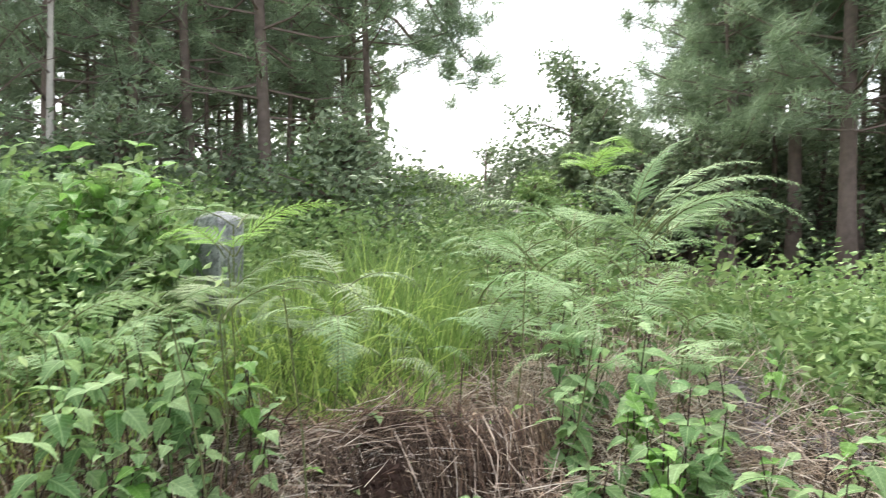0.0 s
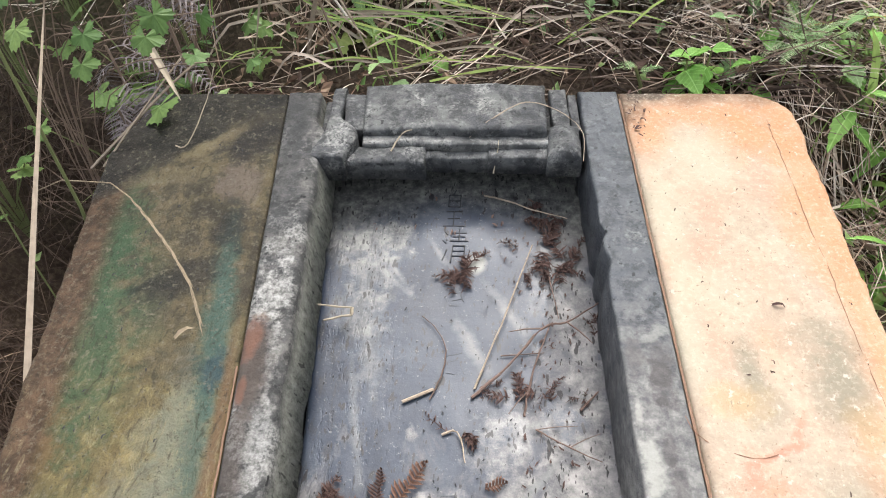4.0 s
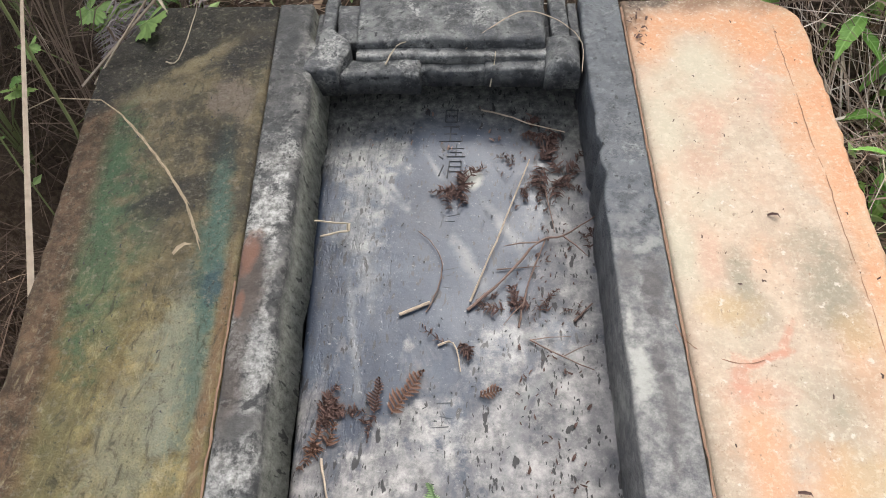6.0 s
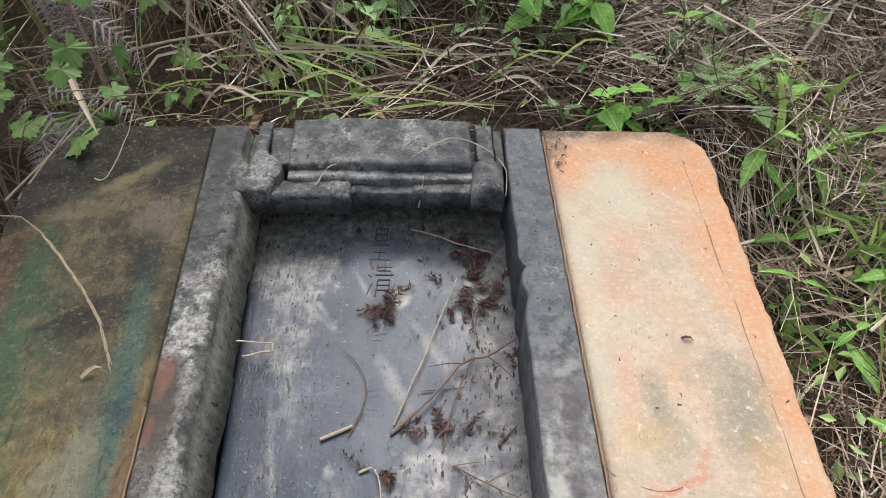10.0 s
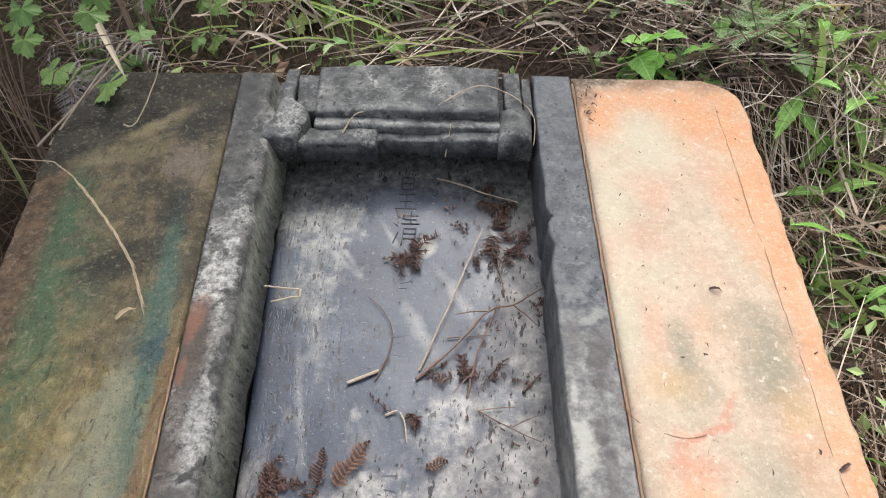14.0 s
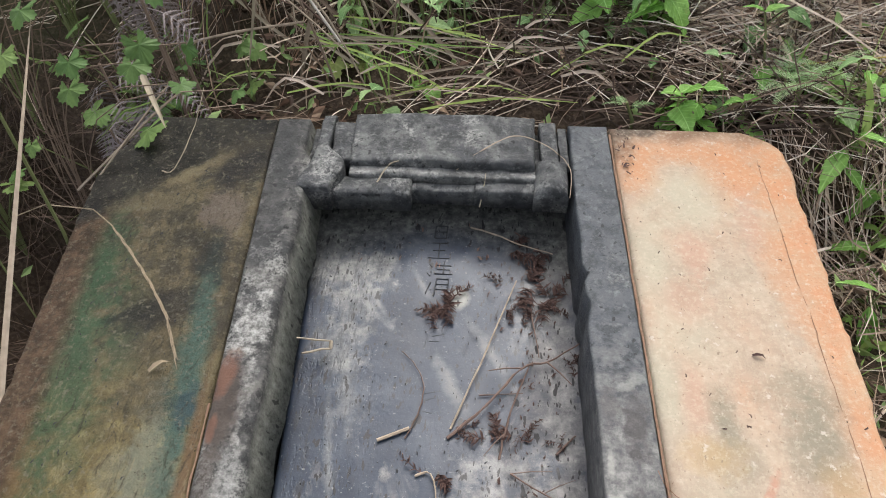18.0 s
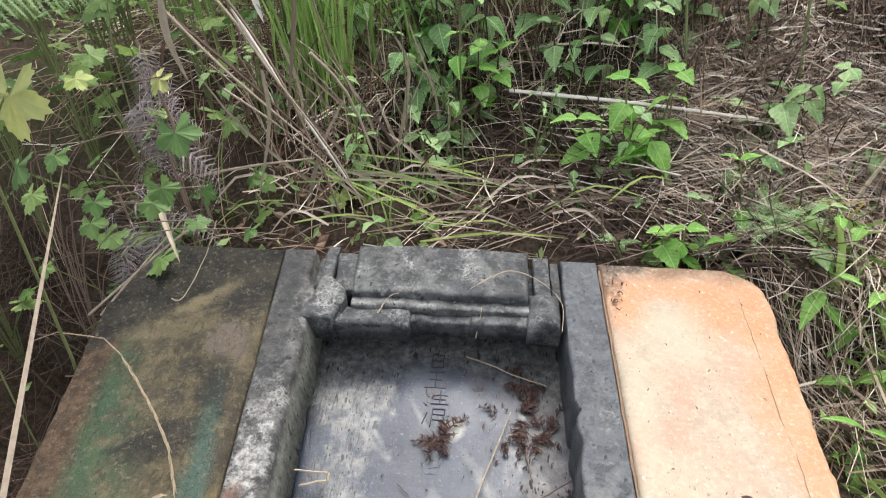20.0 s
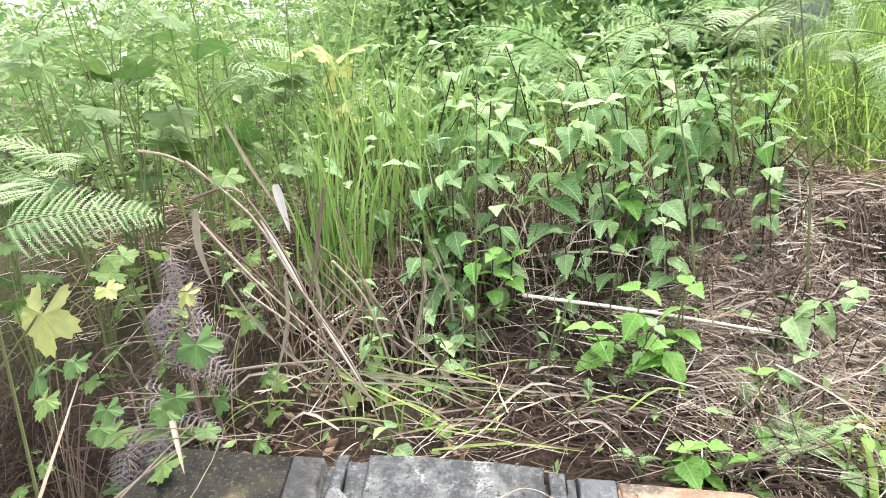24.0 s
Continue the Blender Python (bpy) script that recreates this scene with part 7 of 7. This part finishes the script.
def leaf_cards(name, p, size, mat, label, category, r, parent=None, long=2.2):
    """Little folded leaves, two faces each, at the points p."""
    n = len(p)
    d = r.normal(0, 1, (n, 3))
    d[:, 2] = d[:, 2] * 0.6 + 0.1
    d /= np.linalg.norm(d, axis=1)[:, None]
    s = np.cross(d, r.normal(0, 1, (n, 3)))
    s /= np.linalg.norm(s, axis=1)[:, None]
    u = np.cross(s, d)
    ln = size * r.uniform(0.6, 1.3, n)[:, None]
    w = ln / long
    v = np.stack([p - d * ln * 0.5, p + s * w * 0.5 + u * w * 0.2, p + d * ln * 0.5, p - s * w * 0.5 + u * w * 0.2], 1).reshape(-1, 3)
    b = np.arange(n)[:, None] * 4
    f = np.concatenate([b + np.array([[0, 1, 2]]), b + np.array([[0, 2, 3]])], 1).reshape(-1, 3)
    me = bpy.data.meshes.new(name)
    me.from_pydata(v.tolist(), [], f.tolist())
    me.materials.append(mat)
    if parent is not None:
        return part(name, me, parent)
    return thing(name, me, label, category, None, "", "stuff")


def litter(name, n, box, size, mat, label, seed, lift=0.05):
    r = np.random.default_rng(seed)
    x, y = r.uniform(box[0], box[1], n), r.uniform(box[2], box[3], n)
    ok = ~in_grave(x, y, 0.05)
    x, y = x[ok], y[ok]
    leaf_cards(name, np.stack([x, y, ground_z(x, y) + 0.01 + lift * r.random(len(x)) ** 1.5], 1), size, mat, label, "litter", r)


litter("leaf_litter", 4200, (-1.1, 2.4, -1.6, 1.9), 0.045, LITTER, "dead brown leaves and fern crumbs in the straw", 51, 0.08)
litter("small_greens", 1500, (-1.2, 2.2, -0.6, 1.8), 0.04, SCRUB, "tiny green leaves coming up through the straw", 52, 0.10)
litter("small_greens", 500, (0.45, 1.6, -1.3, 0.35), 0.045, SCRUB, "tiny green leaves beside the orange wing", 53, 0.12)
leaf_cloud("ground_cover", 15000, (3.0, 6.0, -2.0, 3.2, 0.0, 0.45), 0.07, SCRUB, "low green leaves covering the bank", "scrub", 46, None, 0.5)
leaf_cloud("ground_cover", 16000, (-2.6, 0.55, 1.45, 3.0, 0.0, 0.5), 0.055, SCRUB, "low green leaves under the ferns", "scrub", 47, None, 0.5)
leaf_cloud("scrub", 22000, (-4.0, 0.8, 2.6, 5.5, 0.1, 1.0), 0.07, SCRUB, "dense green scrub behind the grave", "scrub", 41)
leaf_cloud("scrub", 18000, (0.0, 2.0, 3.2, 6.0, 0.1, 0.85), 0.07, SCRUB, "leafy green bushes among the ferns", "scrub", 42)
leaf_cloud("scrub", 18000, (3.4, 9.0, -2.5, 0.6, 0.05, 0.45), 0.09, SCRUB, "bright green low scrub at the wood's edge", "scrub", 43)
leaf_cloud("scrub", 18000, (2.0, 8.0, 3.5, 8.5, 0.1, 0.8), 0.08, SCRUB, "green scrub along the clearing", "scrub", 44)
leaf_cloud("scrub", 15000, (-5.2, -2.35, -0.5, 3.5, 0.05, 0.9), 0.065, SCRUB, "green scrub beside the grave", "scrub", 45)


def pine(x, y, height, girth, seed, low=0.5, dense=300, mat=None, spread_=1.0, label="tall pine with a bare trunk and drooping needle clumps", reach=()):
    r = np.random.default_rng(seed)
    z = gz(x, y) - 0.1
    ob = empty("pine_tree", Matrix.Translation((x, y, z)), label, "tree", "pines round the clearing")
    lean = r.normal(0, 0.035, 2)
    g = Geo()
    def axis(t):
        return Vector((lean[0] * height * t + 0.05 * math.sin(5 * t + seed), lean[1] * height * t, height * t))
    g.tube([axis(t) for t in np.linspace(0, 1, 10)], [0.72 * girth * (1 - 0.85 * t) + (0.04 if t == 0 else 0) for t in np.linspace(0, 1, 10)], 9)
    limbs = Geo()
    tips = []
    n = int(height * 7)
    for i in range(n):
        t = low / height + (1 - low / height) * (i + r.random()) / n
        az = r.uniform(0, 2 * math.pi)
        ln = spread_ * (0.5 + 2.0 * (1 - t)) * r.uniform(0.5, 1.1)
        s = axis(t)
        e = s + Vector((math.cos(az) * ln, math.sin(az) * ln, ln * r.uniform(-0.15, 0.45)))
        m_ = s.lerp(e, 0.55) + Vector((0, 0, -0.08 * ln))
        limbs.tube([s, m_, e], [0.028 * (1.2 - t), 0.017 * (1.2 - t), 0.006], 4)
        for k in range(max(2, int(1.25 * dense / n))):
            q = r.uniform(0.35, 1.05)
            tips.append(s.lerp(m_, q * 2) if q < 0.5 else m_.lerp(e, (q - 0.5) * 2))
    for t, end in reach:
        s, e = axis(t), Vector(end) - Vector((x, y, z))
        bough = smooth_path([s, s.lerp(e, 0.35) + Vector((0, 0, 0.35)), s.lerp(e, 0.7) + Vector((0, 0, 0.1)), e], 4)
        limbs.tube(bough, [0.045 - 0.038 * i / (len(bough) - 1) for i in range(len(bough))], 5)
        for i, p in enumerate(bough[4:]):
            for k in range(3):
                q = p + Vector(r.normal(0, 0.3, 3).tolist())
                limbs.tube([p, q], [0.008, 0.003], 3)
                tips += [q] * 2 if i > 3 else [q]
    part("trunk", g.mesh("trunk", BARK, smooth=True), ob)
    part("branchwork", limbs.mesh("branchwork", BARK), ob)
    c = np.array([tuple(p) for p in tips]) + r.normal(0, 0.06, (len(tips), 3))
    per = 52
    base = np.repeat(c, per, 0) + r.normal(0, 0.065, (len(c) * per, 3))
    d = r.normal(0, 1, (len(base), 3))
    d[:, 2] += 0.25
    d /= np.linalg.norm(d, axis=1)[:, None]
    s = np.cross(d, r.normal(0, 1, d.shape))
    s /= np.linalg.norm(s, axis=1)[:, None]
    ln = r.uniform(0.16, 0.34, len(base))[:, None]
    v = np.stack([base - s * 0.0085, base + s * 0.0085, base + d * ln], 1).reshape(-1, 3)
    f = np.arange(len(v)).reshape(-1, 3)
    me = bpy.data.meshes.new("needles")
    me.from_pydata(v.tolist(), [], f.tolist())
    me.materials.append(mat or NEEDLE)
    part("needles", me, ob)
    return ob


def from_eye(az, dist):
    return -0.566 + math.sin(radians(az)) * dist, -1.394 + math.cos(radians(az)) * dist


for k, (az, dist, h, girth, low, dense) in enumerate(((28.2, 10.5, 11, 0.16, 2.4, 320), (34.5, 13.5, 11, 0.19, 2.8, 320), (22.0, 11.5, 10, 0.15, 1.8, 360), (17.5, 12, 11, 0.15, 1.2, 380), (12.5, 11, 10, 0.16, 1.0, 440), (8.0, 12, 10, 0.16, 0.8, 440), (25.5, 15, 12, 0.18, 2.2, 300), (31.0, 16, 12, 0.18, 2.2, 300), (2.0, 10, 10, 0.16, 0.6, 480), (-8.0, 9, 10, 0.16, 0.8, 420))):
    x, y = from_eye(az, dist)
    pine(x, y, h, girth, 100 + k, low, dense * 2 // 5, NEEDLE_DARK if k % 3 else NEEDLE)
for k, (az, dist, h, girth, low, dense) in enumerate(((63.5, 15.5, 11, 0.15, 0.8, 420), (65.0, 13, 11, 0.17, 2.0, 380), (66.5, 14.5, 11, 0.17, 2.0, 380), (70.0, 12.5, 11, 0.17, 2.4, 360), (73.5, 11.5, 11, 0.19, 2.6, 340), (77.0, 12, 11, 0.18, 2.5, 340), (81.0, 11, 11, 0.17, 2.5, 320), (65.5, 18, 12, 0.18, 0.6, 360), (68.5, 17.5, 12, 0.18, 1.6, 340), (75.5, 16, 12, 0.18, 1.6, 340), (65.0, 20, 12, 0.2, 1.0, 320), (84.0, 13, 10, 0.15, 2.0, 320))):
    x, y = from_eye(az, dist)
    pine(x, y, h, girth, 200 + k, low, dense, NEEDLE if k % 2 else NEEDLE_DARK, 1.15, "dense dark green pine at the clearing's edge")
# slender trunks in the depth of the wood
for k in range(26):
    az = 8.5 + 1.04 * k + 0.8 * math.sin(k * 2.3)
    x, y = from_eye(az, 13.0 + 4.5 * (0.5 + 0.5 * math.sin(k * 1.7)))
    pine(x, y, 9.5 + 1.5 * math.sin(k), 0.06 + 0.03 * math.sin(k * 3.1) ** 2, 500 + k, 3.2, 66, NEEDLE_DARK, 0.7, "slender pine with a bare grey-brown trunk")
for k in range(12):
    x, y = from_eye(63.0 + 1.9 * k + math.sin(k * 2.1), 12.5 + 3.0 * (0.5 + 0.5 * math.sin(k * 1.9)))
    pine(x, y, 10.0, 0.07 + 0.03 * math.sin(k * 3.1) ** 2, 540 + k, 4.0, 110, NEEDLE_DARK, 0.7, "slender pine with a bare grey-brown trunk")
# the long bough that reaches over the gap
x, y = from_eye(36.8, 12.0)
pine(x, y, 9.5, 0.12, 260, 3.6, 130, NEEDLE, 1.0, "pine with thin spreading boughs against the sky", tuple((t, (*from_eye(a, d), e)) for t, a, d, e in ((0.62, 45.5, 12.2, 4.3), (0.66, 44.5, 12.0, 5.2), (0.7, 46.0, 12.5, 5.9), (0.45, 42.0, 12.0, 4.6))))


for az, dist, lean_ in ((9.4, 9.0, 0.30), (12.4, 9.5, -0.10)):
    x, y = from_eye(az, dist)
    birch = empty("bare_tree", Matrix.Translation((x, y, gz(x, y) - 0.1)), "slender bare tree with a pale whitish trunk", "tree")
    g = Geo()
    g.tube(smooth_path([(0, 0, 0), (-lean_ * 0.2, 0, 2.0), (-lean_ * 0.9, 0.1, 4.0), (-lean_ * 1.6, 0.1, 6.5)]), [0.055 - 0.0032 * i for i in range(13)], 7)
    part("trunk", g.mesh("trunk", STICK, smooth=True), birch)
    g = Geo()
    for k in range(9):
        z_, a_ = 2.2 + 0.42 * k, uni(0, 6.28)
        g.tube([(-lean_ * 0.2 * z_ / 2, 0, z_), (math.cos(a_) * 0.4 - lean_ * 0.2 * z_ / 2, math.sin(a_) * 0.4, z_ + 0.4), (math.cos(a_) * 0.7 - lean_ * 0.2 * z_ / 2, math.sin(a_) * 0.7, z_ + 0.5)], [0.014, 0.009, 0.004], 4)
    part("branchwork", g.mesh("branchwork", BARK), birch)


def broad_tree(x, y, height, spread_, n, seed, mat, label, name="bushy_tree", leaf=0.22):
    r = np.random.default_rng(seed)
    z = gz(x, y) - 0.1
    ob = empty(name, Matrix.Translation((x, y, z)), label, "tree")
    g = Geo()
    g.tube([(0, 0, 0), (0.05, 0, height * 0.3), (0.0, 0.05, height * 0.6), (0, 0, height * 0.92)], [0.09, 0.07, 0.05, 0.012], 7)
    c = []
    for i in range(26):
        az, t = r.uniform(0, 6.28), r.uniform(0.15, 0.95)
        ln = spread_ * math.sin(math.pi * min(1, 0.25 + t * 0.7)) * r.uniform(0.6, 1.1)
        s = Vector((0, 0, height * t * 0.85))
        e = s + Vector((math.cos(az) * ln, math.sin(az) * ln, height * r.uniform(0.05, 0.2)))
        g.tube([s, s.lerp(e, 0.5) + Vector((0, 0, 0.1)), e], [0.03, 0.02, 0.006], 4)
        for k in range(5):
            c.append(s.lerp(e, 0.3 + 0.17 * k))
    part("trunk", g.mesh("trunk", BARK), ob)
    c = np.array([tuple(p) for p in c])
    p = c[r.integers(0, len(c), n)] + np.clip(r.normal(0, 0.13 * spread_, (n, 3)), -0.26 * spread_, 0.26 * spread_)
    leaf_cards("crown", p, leaf, mat, "", "", r, ob, 2.0)


broad_tree(0.75, 3.2, 1.15, 0.75, 5000, 299, SCRUB, "leafy green shrub behind the ferns", "shrub", 0.09)
broad_tree(-0.6, 3.4, 1.2, 0.8, 5000, 298, SCRUB, "leafy green shrub behind the ferns", "shrub", 0.09)
x, y = from_eye(53.5, 17.0)
broad_tree(x, y, 5.5, 1.7, 7500, 301, BUSH, "dark broad-leaved tree in the gap of the clearing", "bushy_tree", 0.15)
for k in range(12):
    az, dist = 7.0 + 2.5 * k, 10.5 + 1.6 * math.sin(k * 2.7)
    x, y = from_eye(az, dist)
    broad_tree(x, y, 1.9 + 0.4 * math.sin(k * 1.9), 1.2, 4200, 330 + k, BUSH if k % 3 else SCRUB, "leafy bush at the foot of the wood", "bush", 0.11)
for k in range(8):
    x, y = from_eye(59.0 + 3.4 * k, 14.0 + 1.2 * math.sin(k * 2.1))
    broad_tree(x, y, 2.6 + 0.5 * math.sin(k * 1.3), 1.4, 3600, 350 + k, BUSH, "dark leafy bush at the foot of the wood", "bush", 0.14)
x, y = from_eye(55.5, 15.0)
broad_tree(x, y, 3.4, 1.3, 6000, 302, BUSH, "dark broad-leaved shrub beside the pines", "bushy_tree", 0.16)
x, y = from_eye(46.3, 24.0)
broad_tree(x, y, 4.2, 0.9, 700, 303, BUSH, "slender young tree against the white sky", "sapling", 0.2)
for k, (az, dist, h) in enumerate(((41.0, 17, 2.2), (43.5, 20, 2.4), (48.0, 18, 2.0), (39.0, 12, 1.7), (45.0, 13, 1.5), (50.0, 13, 1.7))):
    x, y = from_eye(az, dist)
    broad_tree(x, y, h, 1.2, 3400, 310 + k, SCRUB if k % 2 else BUSH, "leafy bush in the gap of the clearing", "bush", 0.12)


def thicket(az0, az1, dist, top, n, seed, mat, label, size=0.32):
    """The wood's darker depth behind the first trees."""
    r = np.random.default_rng(seed)
    az, d = np.radians(r.uniform(az0, az1, n)), r.uniform(dist, dist + 5, n)
    px, py = -0.566 + np.sin(az) * d, -1.394 + np.cos(az) * d
    p = np.stack([px, py, ground_z(px, py) + top * r.random(n) ** 2.2 * (0.7 + 0.3 * np.sin(np.degrees(az) * 0.9))], 1)
    leaf_cards("thicket", p, size, mat, label, "thicket", r)


thicket(-15, 10, 16, 6.5, 6000, 404, BUSH, "dark thicket in the depth of the wood")
thicket(5, 38.0, 17, 7.0, 15000, 401, BUSH, "dark thicket in the depth of the wood")
thicket(57, 95, 17, 4.4, 15000, 402, BUSH, "dark thicket behind the pines")
thicket(38, 58, 30, 1.8, 6000, 403, BUSH, "distant scrub in the gap")


# ---- the broken face of the bank ----
def earth_clod(x, y, z, rx, ry, rz, seed, label):
    """A torn lump of rooty earth."""
    bm = bmesh.new()
    bmesh.ops.create_icosphere(bm, subdivisions=4, radius=1.0)
    for v in bm.verts:
        p = v.co.copy()
        d = 1 + 0.30 * noise.noise(p * 1.6 + Vector((seed, 0, 0))) + 0.22 * noise.noise(p * 4.3) + 0.16 * noise.noise(p * 9.0)
        v.co = Vector((p.x * rx, p.y * ry, p.z * rz)) * d
    me = bpy.data.meshes.new("earth_clod")
    bm.to_mesh(me)
    bm.free()
    me.materials.append(EARTH)
    thing("earth_clod", me, label, "earth", Matrix.Translation((x, y, z)))


EARTH = plain("rooty_earth", (0.072, 0.043, 0.032), 0.95, 70, 0.85)
CLOD = "torn lump of dark brown earth in the straw bank"
earth_clod(1.04, 0.63, 0.63, 0.15, 0.08, 0.09, 1, CLOD)
earth_clod(1.24, 0.64, 0.68, 0.14, 0.10, 0.09, 5, CLOD)
earth_clod(0.78, 0.86, 0.66, 0.09, 0.08, 0.08, 9, CLOD)
earth_clod(1.42, 0.50, 0.64, 0.13, 0.09, 0.08, 13, CLOD)


def hanging_straw(name, n, a, b, c, d, mat, label, seed, radius):
    """Dead stalks combed down over the bank, from the edge a-b to the foot c-d."""
    r = random.Random(seed)
    a, b, c, d = Vector(a), Vector(b), Vector(c), Vector(d)
    g = Geo()
    for i in range(n):
        t = r.random()
        up = a.lerp(b, t) + Vector((r.gauss(0, 0.03), r.gauss(0, 0.04), r.gauss(0.0, 0.03)))
        down = c.lerp(d, min(1.1, max(-0.1, t + r.gauss(0, 0.13)))) + Vector((r.gauss(0, 0.04), r.gauss(0, 0.05), 0))
        down = up.lerp(down, r.uniform(0.5, 1.05))
        down.z = max(down.z, gz(down.x, down.y) + 0.01)
        mid = up.lerp(down, 0.4) + Vector((r.gauss(-0.02, 0.02), r.gauss(-0.03, 0.02), r.uniform(0.0, 0.06)))
        mid.z = max(mid.z, gz(mid.x, mid.y) + 0.015)
        w = radius * r.uniform(0.5, 1.3)
        g.tube(smooth_path([up, mid, down], 3), [w, w, w, w, w * 0.8, w * 0.7, w * 0.4], 4)
    thing(name, g.mesh(name, mat), label, "straw", None, "", "stuff")


EDGE = ((1.12, 0.72, 0.79), (1.78, 0.46, 0.80), (1.00, 0.44, 0.38), (1.50, 0.08, 0.45))
hanging_straw("hanging_straw", 280, *EDGE, STRAW_DARK, "brown dead stalks hanging over the broken bank", 71, 0.0024)
hanging_straw("hanging_straw", 130, *EDGE, STRAW_BROWN, "faded stalks hanging over the broken bank", 72, 0.0024)
hanging_straw("hanging_straw", 36, (1.05, 0.74, 0.80), (1.80, 0.44, 0.82), (1.05, 0.42, 0.38), (1.42, 0.06, 0.45), STRAW, "bleached stalks hanging over the broken bank", 75, 0.003)
hanging_straw("hanging_straw", 170, (0.72, 0.90, 0.74), (1.22, 0.66, 0.79), (0.70, 0.62, 0.48), (1.12, 0.44, 0.46), STRAW_DARK, "brown dead stalks hanging over the broken bank", 73, 0.002)
hanging_straw("hanging_straw", 70, (1.15, 0.36, 0.52), (1.50, 0.10, 0.58), (0.98, 0.22, 0.26), (1.30, -0.08, 0.30), STRAW_BROWN, "faded stalks at the foot of the bank", 74, 0.0022)
for x, y, h in ((1.32, 0.82, 0.17), (1.40, 0.80, 0.20), (1.53, 0.72, 0.22), (1.62, 0.66, 0.20), (1.20, 0.92, 0.18), (1.70, 0.55, 0.24)):
    weed(x, y, h, 3, 0.085, FRESH, "bright green sprig on top of the straw bank", 0.35, STEM_GREEN, branches=1)
